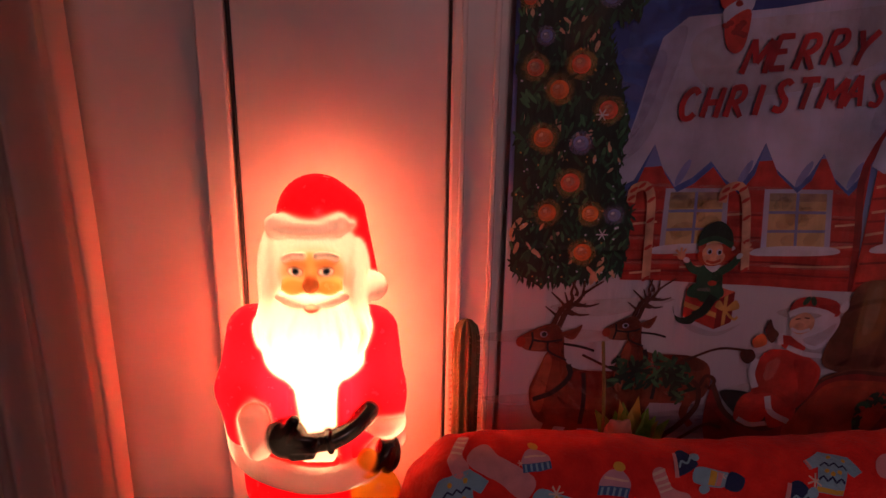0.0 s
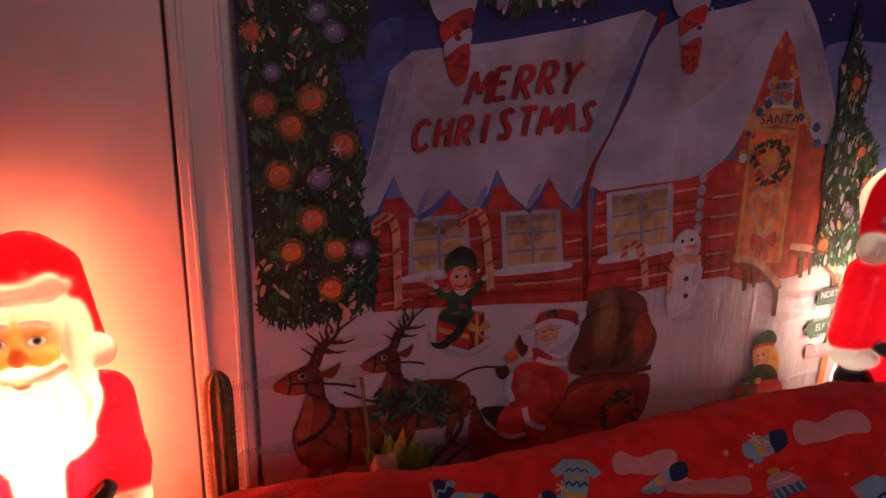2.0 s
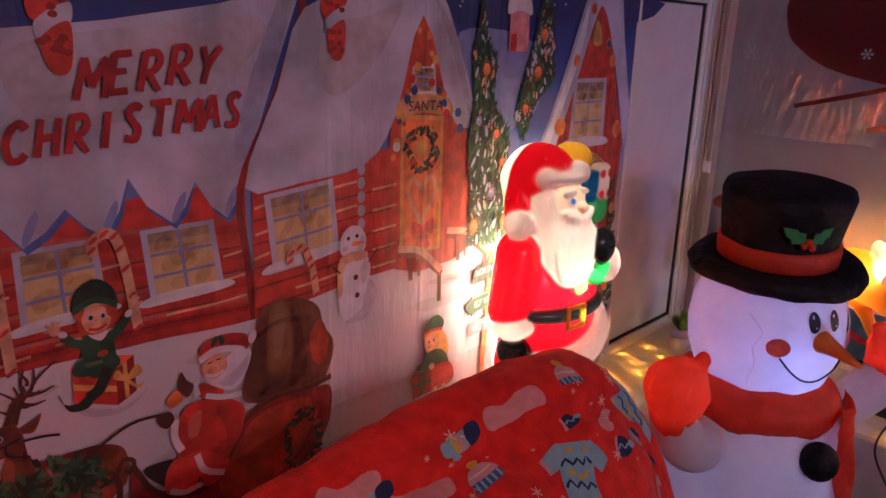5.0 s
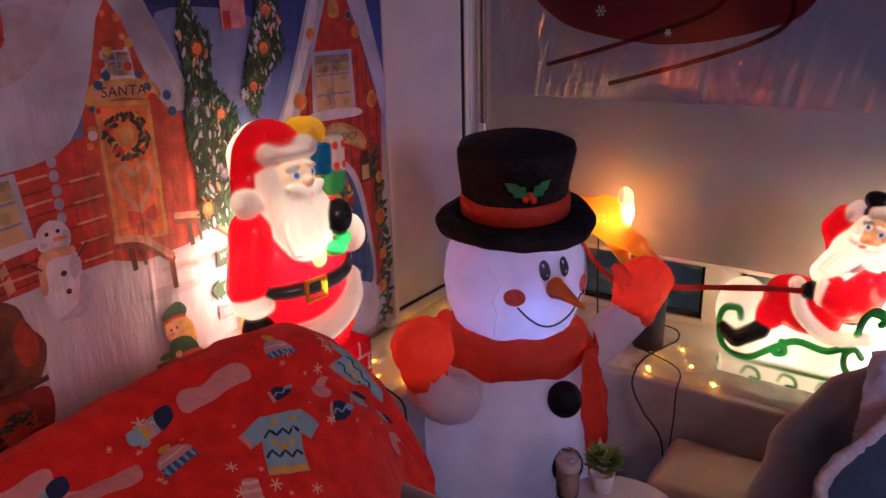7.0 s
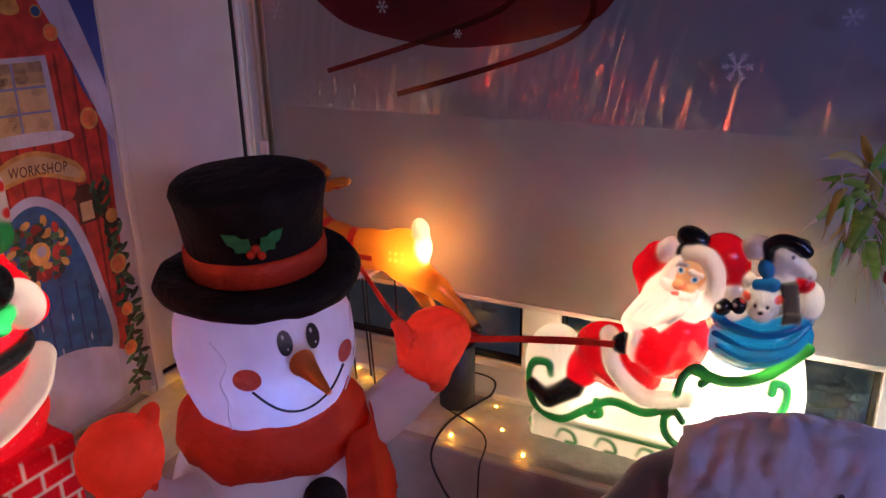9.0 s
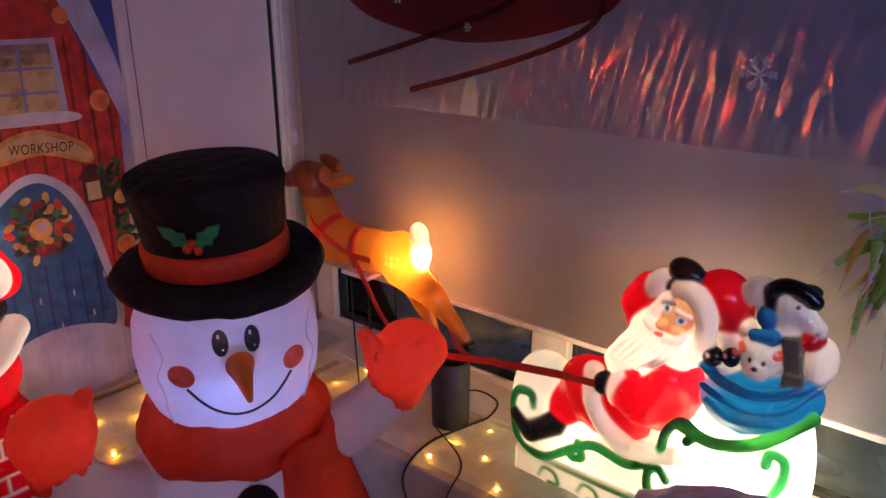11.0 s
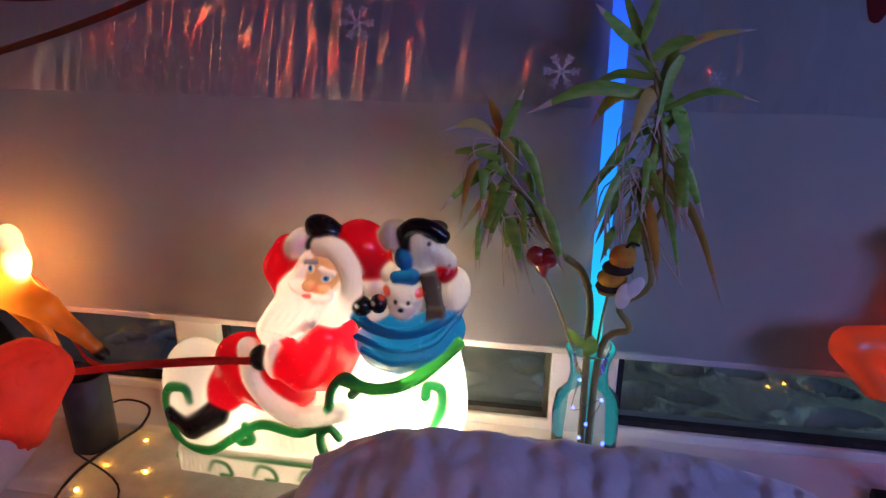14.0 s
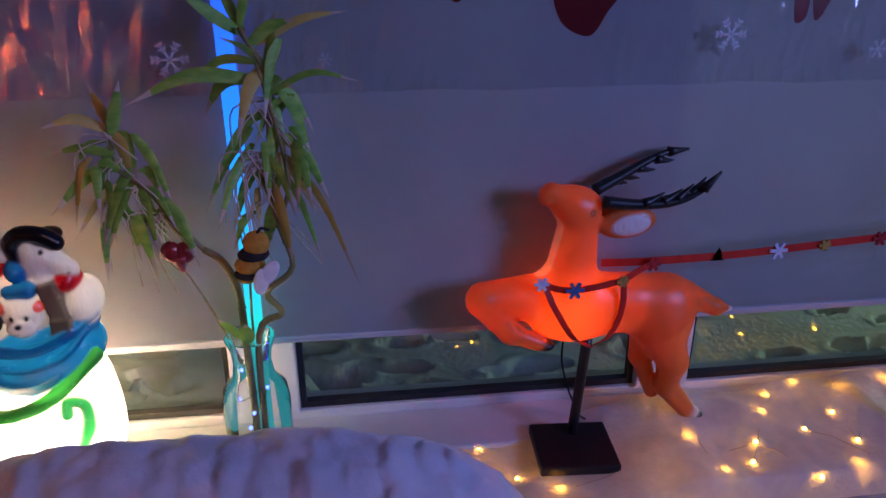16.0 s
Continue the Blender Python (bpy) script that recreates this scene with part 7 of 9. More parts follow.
# ---- orange reindeer on a pole ----
def leaping_reindeer():
    x = 2.87
    top = thing("reindeer_figure", (2.87, -1.27, 0.44), "orange plastic reindeer leaping on a black stand with a red harness", "reindeer")

    def P(y, z, d=0.0):
        return (x - d, y, z)

    forms = [
        (ell(P(-1.24, 0.82), (0.062, 0.115, 0.085)), ORANGE), (ell(P(-1.36, 0.82), (0.058, 0.11, 0.072), (5, 0, 0)), ORANGE, 0.03), (ell(P(-1.45, 0.80), (0.062, 0.075, 0.085)), ORANGE, 0.03),
        (cap(P(-1.20, 0.85), P(-1.03, 0.862, 0.02), 0.055, 0.036), ORANGE, 0.03), (cap(P(-1.025, 0.855, 0.025), P(-1.09, 0.775, 0.025), 0.034, 0.026), ORANGE, 0.012), (cap(P(-1.09, 0.775, 0.025), P(-1.155, 0.745, 0.025), 0.024, 0.018), ORANGE, 0.01), (ell(P(-1.172, 0.738, 0.025), (0.018, 0.02, 0.012)), BLACK, 0.004),
        (cap(P(-1.19, 0.84, -0.03), P(-1.08, 0.80, -0.03), 0.045, 0.03), ORANGE, 0.02),
        (cap(P(-1.225, 0.90), P(-1.235, 1.02), 0.056, 0.042), ORANGE, 0.03), (ell(P(-1.23, 1.055), (0.042, 0.052, 0.042)), ORANGE, 0.02), (cap(P(-1.21, 1.065), P(-1.172, 1.085), 0.034, 0.024), ORANGE, 0.02), (ell(P(-1.158, 1.078), (0.022, 0.014, 0.017)), ORANGE, 0.008),
        (ell(P(-1.335, 1.020, 0.02), (0.018, 0.064, 0.034), (-6, 0, 0)), ORANGE, 0.008), (ell(P(-1.30, 1.025, -0.03), (0.014, 0.045, 0.022), (-8, 0, 0)), ORANGE, 0.008),
        (cap(P(-1.44, 0.76, 0.01), P(-1.485, 0.665, 0.01), 0.06, 0.036), ORANGE, 0.03), (cap(P(-1.485, 0.665, 0.01), P(-1.475, 0.60, 0.01), 0.034, 0.027), ORANGE, 0.012), (cap(P(-1.475, 0.60, 0.01), P(-1.535, 0.525, 0.01), 0.028, 0.021), ORANGE, 0.01), (ell(P(-1.545, 0.518, 0.01), (0.021, 0.022, 0.016), (-30, 0, 0)), (0.8, 0.72, 0.66), 0.004), (ell(P(-1.562, 0.506, 0.01), (0.020, 0.018, 0.014), (-30, 0, 0)), BLACK, 0.004),
        (cap(P(-1.43, 0.76, -0.03), P(-1.42, 0.66, -0.03), 0.04, 0.026), ORANGE, 0.02), (cap(P(-1.42, 0.66, -0.03), P(-1.46, 0.56, -0.03), 0.024, 0.018), ORANGE, 0.01),
        (cap(P(-1.50, 0.83), P(-1.575, 0.795), 0.032, 0.020), ORANGE, 0.015), (cap(P(-1.575, 0.795), P(-1.612, 0.788), 0.020, 0.006), ORANGE, 0.01),
    ]
    paints = [(ell(P(-1.340, 1.018, 0.04), (0.03, 0.044, 0.024), (-6, 0, 0)), (0.85, 0.8, 0.74, 0.2)), (line_of([P(-1.16, 0.915, 0.0), P(-1.18, 0.97, 0.0), P(-1.195, 1.03, 0.0)], 0.022), (0.82, 0.5, 0.3)), (line_of([P(-1.54, 0.785, 0.0), P(-1.58, 0.775, 0.0), P(-1.615, 0.787, 0.0)], 0.011), (0.85, 0.8, 0.74)), (ell(P(-1.252, 1.052, 0.04), (0.02, 0.006, 0.006)), BLACK), (ell(P(-1.252, 1.052, 0.045), (0.02, 0.003, 0.003)), (0.8, 0.3, 0.1))]
    under(skin("moulded_body", forms, paints, 0.0042, M["plastic_dim"], 0.012), top, "dimly lit orange plastic body with white ears")
    for s, line, spikes in ((0.03, ((-1.275, 1.072), (-1.35, 1.066), (-1.425, 1.070), (-1.48, 1.096), (-1.512, 1.136)), ((-1.36, 1.068, -1.40, 1.092), (-1.40, 1.07, -1.438, 1.098), (-1.43, 1.075, -1.462, 1.108), (-1.46, 1.085, -1.487, 1.122))),
                            (-0.03, ((-1.275, 1.078), (-1.33, 1.104), (-1.39, 1.135), (-1.44, 1.153), (-1.488, 1.156)), ((-1.34, 1.108, -1.378, 1.098), (-1.37, 1.122, -1.412, 1.116), (-1.41, 1.14, -1.452, 1.136), (-1.32, 1.098, -1.352, 1.088)))):
        bm = tube([P(a, b, s * (1 + 0.2 * k)) for k, (a, b) in enumerate(line)], 0.012, None, 10, 6, (0.014, 0.003))
        for a, b, c, d in spikes:
            tube([P(a, b, s * 1.3), P((a + c) / 2, (b + d) / 2 - 0.002, s * 1.35), P(c, d, s * 1.4)], 0.006, bm, 6, 3, (0.012, 0.0015))
        tube([P(*line[-2], s * 1.6), P(*line[-1], s * 1.8), P(2 * line[-1][0] - line[-2][0] * 1.0, 2 * line[-1][1] - line[-2][1], s * 1.9)][:2], 0.01, bm, 6, 3, (0.012, 0.002))
        part("antler", bm, M["black"], top, "black branching antler", True)
    part("pole", tube([(2.872, -1.278, 0.745), (2.868, -1.266, 0.6), (2.862, -1.255, 0.48)], 0.012, None, 12, 3), M["black"], top, "black metal pole", True)
    bm = box((-0.083, -0.092, 0.0), (0.083, 0.092, 0.026), 0.005)
    bm.transform(Matrix.Translation((2.818, -1.246, 0.458)) @ Matrix.Rotation(radians(-4), 4, "Z"))
    part("base", bm, M["black"], top, "flat square black base")
    harness = part("harness", strap([P(-1.145, 0.905, 0.055), P(-1.18, 0.895, 0.064), P(-1.215, 0.89, 0.064), P(-1.265, 0.895, 0.064), P(-1.325, 0.905, 0.060)], 0.014, 0.003), M["ribbon"], top, "red ribbon harness")
    part("strap", strap([P(-1.15, 0.905, 0.060), P(-1.18, 0.84, 0.068), P(-1.225, 0.77, 0.062), P(-1.275, 0.73, 0.03)], 0.013, 0.003, (0, 1, 0.6)), M["ribbon"], harness)
    part("strap", strap([P(-1.325, 0.905, 0.058), P(-1.325, 0.84, 0.064), P(-1.305, 0.77, 0.056), P(-1.275, 0.73, 0.03)], 0.013, 0.003, (0, 1, -0.5)), M["ribbon"], harness)
    reins = part("rein", strap([P(-1.285, 0.93, 0.02), P(-1.386, 0.937, 0.04), P(-1.52, 0.942, 0.045), P(-1.673, 0.95, 0.045), P(-1.93, 0.968, 0.045), P(-2.2, 0.98, 0.045)], 0.017, 0.003), M["ribbon"], top, "red ribbon rein")
    part("rein", strap([P(-1.325, 0.905, 0.06), P(-1.36, 0.925, 0.055), P(-1.40, 0.937, 0.047)], 0.014, 0.003), M["ribbon"], top)

    def flake(y, z, r, key, d):
        bm = bmesh.new()
        for k in range(3):
            b = box((-0.002, -r, -0.0035), (0.002, r, 0.0035))
            b.transform(Matrix.Translation(P(y, z, d + 0.0005 * k)) @ Matrix.Rotation(radians(60 * k), 4, "X"))
            me = bpy.data.meshes.new("tmp")
            b.to_mesh(me)
            b.free()
            bm.from_mesh(me)
            bpy.data.meshes.remove(me)
        part("charm", bm, M[key], top, "small felt snowflake charm")

    flake(-1.215, 0.892, 0.020, "charm_blue", 0.070)
    flake(-1.145, 0.907, 0.016, "charm_lilac", 0.062)
    flake(-1.32, 0.905, 0.013, "charm_gold", 0.066)
    flake(-1.673, 0.95, 0.02, "charm_lilac", 0.05)
    flake(-1.39, 0.935, 0.016, "charm_red", 0.052)
    flake(-1.78, 0.957, 0.013, "charm_gold", 0.05)
    flake(-1.91, 0.966, 0.017, "charm_red", 0.05)
    bm = bmesh.new()
    for k, w in enumerate((0.016, 0.012, 0.008)):
        vs = [bm.verts.new(P(-1.535 + a, 0.934 + b + 0.009 * k, 0.05)) for a, b in ((-w, 0), (w, 0), (0, 0.014))]
        bm.faces.new(vs)
    bmesh.ops.solidify(bm, geom=bm.faces[:], thickness=0.003)
    part("charm", bm, M["holly"], top, "small green felt tree charm")


M["charm_blue"] = surface("blue_felt", (0.05, 0.12, 0.30), (0.08, 0.18, 0.40), 60, 0.9)
M["charm_lilac"] = surface("pale_felt", (0.55, 0.55, 0.70), (0.70, 0.70, 0.85), 60, 0.9)
M["charm_gold"] = surface("gold_felt", (0.40, 0.22, 0.04), (0.55, 0.32, 0.06), 60, 0.7)
M["charm_red"] = surface("dark_red_felt", (0.30, 0.015, 0.015), (0.42, 0.03, 0.03), 60, 0.9)
leaping_reindeer()


# ---- amber reindeer that draws the sleigh ----
def drawing_reindeer():
    x = 2.80
    top = thing("reindeer_figure", (2.80, 0.98, 0.46), "amber plastic reindeer with a lit white tail and red reins", "reindeer")

    def P(y, z, d=0.0):
        return (x - d, y, z)

    forms = [
        (ell(P(0.83, 0.905), (0.055, 0.085, 0.075), (-12, 0, 0)), AMBER), (ell(P(0.95, 0.90), (0.052, 0.11, 0.065), (-6, 0, 0)), AMBER, 0.03), (ell(P(1.08, 0.90), (0.056, 0.10, 0.072), (-14, 0, 0)), AMBER, 0.03),
        (cap(P(1.13, 0.93), P(1.19, 1.055), 0.058, 0.042), AMBER, 0.03), (ell(P(1.205, 1.085), (0.042, 0.055, 0.042)), AMBER, 0.02), (cap(P(1.22, 1.08), P(1.30, 1.055), 0.034, 0.024), AMBER, 0.02), (ell(P(1.315, 1.05), (0.022, 0.016, 0.018)), BLACK, 0.004),
        (ell(P(1.10, 1.105, 0.03), (0.020, 0.062, 0.026), (22, 0, 0)), AMBER, 0.01), (ell(P(1.02, 1.105, 0.035), (0.018, 0.05, 0.018), (-14, 0, 0)), AMBER, 0.012), (ell(P(1.135, 1.125, -0.03), (0.018, 0.05, 0.022), (20, 0, 0)), AMBER, 0.01),
        (cap(P(0.82, 0.865), P(0.715, 0.815), 0.050, 0.034), AMBER, 0.025), (cap(P(0.715, 0.815), P(0.640, 0.755), 0.032, 0.020), AMBER, 0.012), (cap(P(0.640, 0.755), P(0.605, 0.722), 0.019, 0.016), AMBER, 0.006), (ell(P(0.592, 0.708), (0.018, 0.020, 0.015), (30, 0, 0)), BLACK, 0.004),
        (cap(P(0.85, 0.86, -0.03), P(0.78, 0.77, -0.03), 0.04, 0.026), AMBER, 0.02), (cap(P(0.78, 0.77, -0.03), P(0.74, 0.69, -0.03), 0.024, 0.017), AMBER, 0.01),
        (cap(P(1.15, 0.88, 0.01), P(1.29, 0.87, 0.01), 0.045, 0.03), AMBER, 0.02), (cap(P(1.29, 0.87, 0.01), P(1.24, 0.78, 0.01), 0.028, 0.02), AMBER, 0.01),
        (ell(P(0.765, 0.985), (0.028, 0.024, 0.034), (-20, 0, 0)), (0.9, 0.86, 0.78), 0.008), (ell(P(0.757, 0.93), (0.034, 0.022, 0.042)), (0.9, 0.86, 0.78), 0.012),
    ]
    paints = [(ell(P(1.09, 1.10, 0.055), (0.02, 0.045, 0.014), (22, 0, 0)), (0.75, 0.25, 0.16))]
    for y, w in ((0.975, 0.012), (1.135, 0.012)):
        paints.append((brick(P(y, 0.90), (0.2, w, 0.2), 0.001, (-12, 0, 0) if y < 1 else (35, 0, 0)), (0.62, 0.03, 0.03)))
    for k in range(8):
        paints.append((ell(P(0.80 + 0.02 * (k % 3), 0.90 + 0.02 * (k // 3), 0.06), (0.01, 0.005, 0.005)), (0.8, 0.4, 0.08)))
    paints.append((brick(P(1.24, 1.09), (0.2, 0.14, 0.06), 0.001), TAN))
    paints.append((brick((x + 0.11, 0.9, 0.9), (0.09, 0.2, 0.2), 0.001), (0.86, 0.56, 0.26, 0.85)))
    under(skin("moulded_body", forms, paints, 0.0042, M["plastic_dim"], 0.012), top, "amber plastic body glowing at the rump")
    part("foot_tray", box((2.76, 0.93, 0.818), (2.84, 1.04, 0.832), 0.004), M["upvc"], top, "small white tray under the belly")
    for y, d in ((0.95, 0.02), (0.99, -0.02), (1.02, 0.02), (0.86, 0.0)):
        part("stand_wire", tube([P(y, 0.825, d), P(y - 0.005, 0.64, d), P(y - 0.015, 0.455, d)], 0.0028, None, 6, 3), M["black"], top, "thin dark support wire")
    part("girth", strap([P(0.975, 0.965, 0.03), P(0.975, 0.94, 0.056), P(0.975, 0.89, 0.060), P(0.975, 0.85, 0.04)], 0.018, 0.003, (0, 1, 0)), M["ribbon"], top, "red ribbon girth")
    part("breast_strap", strap([P(0.90, 0.895, 0.058), P(0.98, 0.90, 0.062), P(1.06, 0.925, 0.063), P(1.13, 0.96, 0.06), P(1.17, 0.99, 0.03)], 0.016, 0.003), M["ribbon"], top, "red ribbon breast strap")
    part("rein", strap([P(0.965, 0.90, 0.064), P(0.90, 0.83, 0.075), P(0.82, 0.75, 0.09), P(0.74, 0.70, 0.09), P(0.62, 0.705, 0.085), P(0.45, 0.74, 0.085), P(0.28, 0.775, 0.095), P(0.15, 0.792, 0.105)], 0.017, 0.003), M["ribbon"], top, "red ribbon rein to the sleigh")
    part("rein", strap([P(0.83, 0.90, -0.055), P(0.74, 0.83, -0.05), P(0.66, 0.74, 0.0), P(0.56, 0.715, 0.06), P(0.40, 0.748, 0.088), P(0.15, 0.798, 0.108)], 0.014, 0.003), M["ribbon"], top, "red ribbon rein to the sleigh")


drawing_reindeer()


# ---- bamboo in a glass vase ----
def leaf_blade(bm, base, tip, width, sag, mats=(0, 1)):
    """A long pointed leaf that droops, brown towards its tip."""
    base, tip = Vector(base), Vector(tip)
    mid = (base + tip) / 2 + Vector((0, 0, sag))
    run = smooth_path([base, mid, tip], 5)
    across = (tip - base).cross(Vector((1, random.uniform(-0.7, 0.7), random.uniform(-0.5, 0.5)))).normalized()
    left, right, centre = [], [], []
    for i, p in enumerate(run):
        f = i / (len(run) - 1)
        w = width * (math.sin(math.pi * min(1, 0.12 + 0.88 * f) ** 0.8)) * 0.5
        d = (run[min(i + 1, len(run) - 1)] - run[max(i - 1, 0)]).normalized()
        up = across.cross(d).normalized()
        left.append(bm.verts.new(p + across * w + up * w * 0.35))
        centre.append(bm.verts.new(p))
        right.append(bm.verts.new(p - across * w + up * w * 0.35))
    for i in range(len(run) - 1):
        for a, b in ((left, centre), (centre, right)):
            f = bm.faces.new((a[i], a[i + 1], b[i + 1], b[i]))
            f.material_index = mats[1] if i > (len(run) - 1) * 0.74 else mats[0]


def bamboo():
    M["leaf"] = surface("bamboo_leaf", (0.12, 0.30, 0.03), (0.28, 0.48, 0.08), 22, 0.45, stretch=(1, 1, 3), fine=120)
    M["leaf_yellow"] = surface("yellowing_leaf", (0.40, 0.28, 0.05), (0.52, 0.42, 0.10), 18, 0.6, fine=120)
    M["leaf_dry"] = surface("dry_leaf_tip", (0.38, 0.30, 0.22), (0.58, 0.50, 0.40), 30, 0.8)
    M["stem"] = surface("bamboo_stem", (0.10, 0.12, 0.03), (0.30, 0.22, 0.08), 16, 0.5)
    plant = thing("lucky_bamboo", (2.86, -0.53, 0.48), "lucky bamboo with long drooping yellow-green leaves", "plant")
    x = 2.86
    stems = {
        "a": [(x, -0.525, 0.50), (x, -0.522, 0.80), (x - 0.01, -0.52, 0.91), (x - 0.02, -0.50, 0.98), (x - 0.02, -0.465, 1.01)],
        "b": [(x - 0.02, -0.465, 1.01), (x - 0.02, -0.42, 1.07), (x - 0.02, -0.377, 1.135), (x - 0.02, -0.33, 1.18), (x - 0.02, -0.325, 1.26)],
        "c": [(x + 0.01, -0.54, 0.50), (x, -0.55, 0.80), (x - 0.01, -0.603, 0.855), (x - 0.02, -0.578, 0.91), (x - 0.02, -0.634, 0.965), (x - 0.02, -0.61, 1.08), (x - 0.02, -0.611, 1.23), (x - 0.02, -0.616, 1.34), (x - 0.02, -0.575, 1.43)],
        "d": [(x - 0.02, -0.61, 1.05), (x - 0.03, -0.64, 1.14), (x - 0.03, -0.625, 1.26), (x - 0.03, -0.60, 1.37)],
    }
    for key, line in stems.items():
        r = (0.0085, 0.007) if key in "a" else (0.008, 0.005) if key == "c" else (0.005, 0.003)
        bm = tube(line, 0.008, None, 8, 5, r)
        for p in smooth_path(line, 2)[1::2]:
            ball(p, (r[0] * 1.18, r[0] * 1.18, 0.0025), bm, 8, 5)
        part("stem", bm, M["stem"], plant, "knobbly green stem", True)
    random.seed(21)
    tips = [((-0.327, 1.25), (-0.223, 1.267), 0.02), ((-0.33, 1.21), (-0.214, 1.211), 0.012), ((-0.34, 1.19), (-0.214, 1.108), 0.02), ((-0.35, 1.16), (-0.272, 1.013), 0.0), ((-0.375, 1.13), (-0.341, 1.002), 0.0), ((-0.326, 1.26), (-0.296, 1.331), 0.0), ((-0.32, 1.22), (-0.286, 1.074), 0.02), ((-0.33, 1.24), (-0.37, 1.35), 0.0), ((-0.36, 1.15), (-0.25, 1.06), 0.03), ((-0.39, 1.10), (-0.38, 0.98), 0.01),
            ((-0.32, 1.23), (-0.24, 1.17), 0.02), ((-0.345, 1.17), (-0.31, 1.04), 0.01), ((-0.33, 1.25), (-0.35, 1.14), 0.02), ((-0.36, 1.14), (-0.43, 1.06), 0.03), ((-0.335, 1.18), (-0.29, 1.19), 0.01),
            ((-0.60, 1.40), (-0.770, 1.455), 0.015), ((-0.61, 1.31), (-0.786, 1.336), 0.03), ((-0.625, 1.18), (-0.698, 0.942), 0.03), ((-0.635, 1.19), (-0.766, 0.944), 0.04), ((-0.58, 1.25), (-0.467, 1.066), 0.02), ((-0.60, 1.34), (-0.375, 1.306), 0.03), ((-0.575, 1.42), (-0.484, 1.50), 0.0), ((-0.59, 1.40), (-0.676, 1.445), 0.01), ((-0.60, 1.28), (-0.499, 1.137), 0.02), ((-0.61, 1.33), (-0.640, 1.46), 0.0),
            ((-0.615, 1.31), (-0.64, 1.18), 0.02), ((-0.62, 1.25), (-0.60, 1.10), 0.01), ((-0.62, 1.35), (-0.545, 1.42), 0.01), ((-0.625, 1.20), (-0.69, 1.06), 0.02), ((-0.61, 1.14), (-0.64, 0.99), 0.01), ((-0.615, 1.36), (-0.56, 1.24), 0.03), ((-0.60, 1.37), (-0.47, 1.33), 0.02), ((-0.61, 1.10), (-0.58, 0.99), 0.0), ((-0.63, 1.24), (-0.72, 1.10), 0.03), ((-0.575, 1.43), (-0.60, 1.53), 0.0), ((-0.58, 1.42), (-0.53, 1.53), 0.0), ((-0.60, 1.34), (-0.66, 1.27), 0.02), ((-0.61, 1.27), (-0.53, 1.20), 0.02)]
    for k in range(34):
        y0, z0 = random.choice(((-0.33, 1.22), (-0.345, 1.17), (-0.37, 1.13), (-0.61, 1.15), (-0.62, 1.24), (-0.60, 1.36), (-0.615, 1.30)))
        y0, z0 = y0 + random.uniform(-0.05, 0.05), z0 + random.uniform(-0.09, 0.05)
        tips.append(((y0, z0), (y0 + random.uniform(-0.08, 0.08), z0 - random.uniform(0.06, 0.16)), random.uniform(0.01, 0.04)))
    for (y0, z0), (y1, z1), sag in tips:
        bm = bmesh.new()
        d0, d1 = random.uniform(0.0, 0.03), random.uniform(-0.03, 0.09)
        leaf_blade(bm, (x - d0, y0, z0), (x - d1, y1, z1), random.uniform(0.014, 0.029), sag, (0, 1))
        part("leaf", bm, [M["leaf"] if random.random() < 0.8 else M["leaf_yellow"], M["leaf_dry"]], plant, "", True)
    for k in range(54):
        y0, z0 = random.choice(((-0.36, 1.14), (-0.33, 1.24), (-0.62, 1.3), (-0.60, 1.2), (-0.40, 1.09), (-0.61, 1.12), (-0.62, 1.2), (-0.34, 1.2)))
        y1, z1 = y0 + random.uniform(-0.09, 0.09), z0 - random.uniform(0.04, 0.18)
        part("tendril", tube([(x - 0.02, y0, z0), (x - 0.03, (y0 + y1) / 2 + 0.03, (z0 + z1) / 2 + 0.03), (x - 0.03, y1, z1)], 0.0016, None, 5, 4), M["leaf_dry"], plant)
    part("leaf", (lambda b: (leaf_blade(b, (x - 0.01, -0.51, 0.80), (x - 0.03, -0.475, 0.86), 0.03, 0.0), b)[1])(bmesh.new()), [M["leaf"], M["leaf_dry"]], plant, "short broad leaf", True)
    part("leaf", (lambda b: (leaf_blade(b, (x - 0.015, -0.525, 0.79), (x - 0.03, -0.53, 0.845), 0.034, 0.0), b)[1])(bmesh.new()), [M["leaf"], M["leaf_dry"]], plant, "short broad leaf", True)

    vase = thing("glass_vase", (2.86, -0.53, 0.475), "clear glass bottle vase with blue fairy lights inside", "vase")
    prof = [(0.068, 0.475), (0.072, 0.49), (0.073, 0.64), (0.068, 0.675), (0.045, 0.705), (0.040, 0.74), (0.043, 0.77), (0.052, 0.795), (0.0535, 0.80), (0.050, 0.803), (0.047, 0.798)]
    g = part("glass_body", lathe(prof, (2.86, -0.53, 0), 40), M["vase_glass"], vase, "clear glass", True)
    g.visible_shadow = False
    for dy, z, d in ((0.02, 0.735, 0.028), (0.03, 0.665, 0.03), (-0.03, 0.69, 0.03), (0.012, 0.60, 0.045), (-0.01, 0.55, 0.05), (0.035, 0.52, 0.04), (-0.04, 0.58, 0.03), (0.0, 0.64, 0.05)):
        part("led", ball((2.86 - d, -0.53 + dy, z), 0.0038, None, 8, 6), M["blue_bulb"], vase, "tiny blue light", True)
    part("light_wire", tube([(2.83, -0.51, 0.74), (2.82, -0.50, 0.665), (2.83, -0.56, 0.69), (2.815, -0.52, 0.60), (2.81, -0.54, 0.55), (2.82, -0.495, 0.52)], 0.0009, None, 5, 4), M["black"], vase)

    rod = thing("heart_pick", (2.84, -0.48, 0.83), "dark red glossy heart on a thin wooden stick", "ornament")
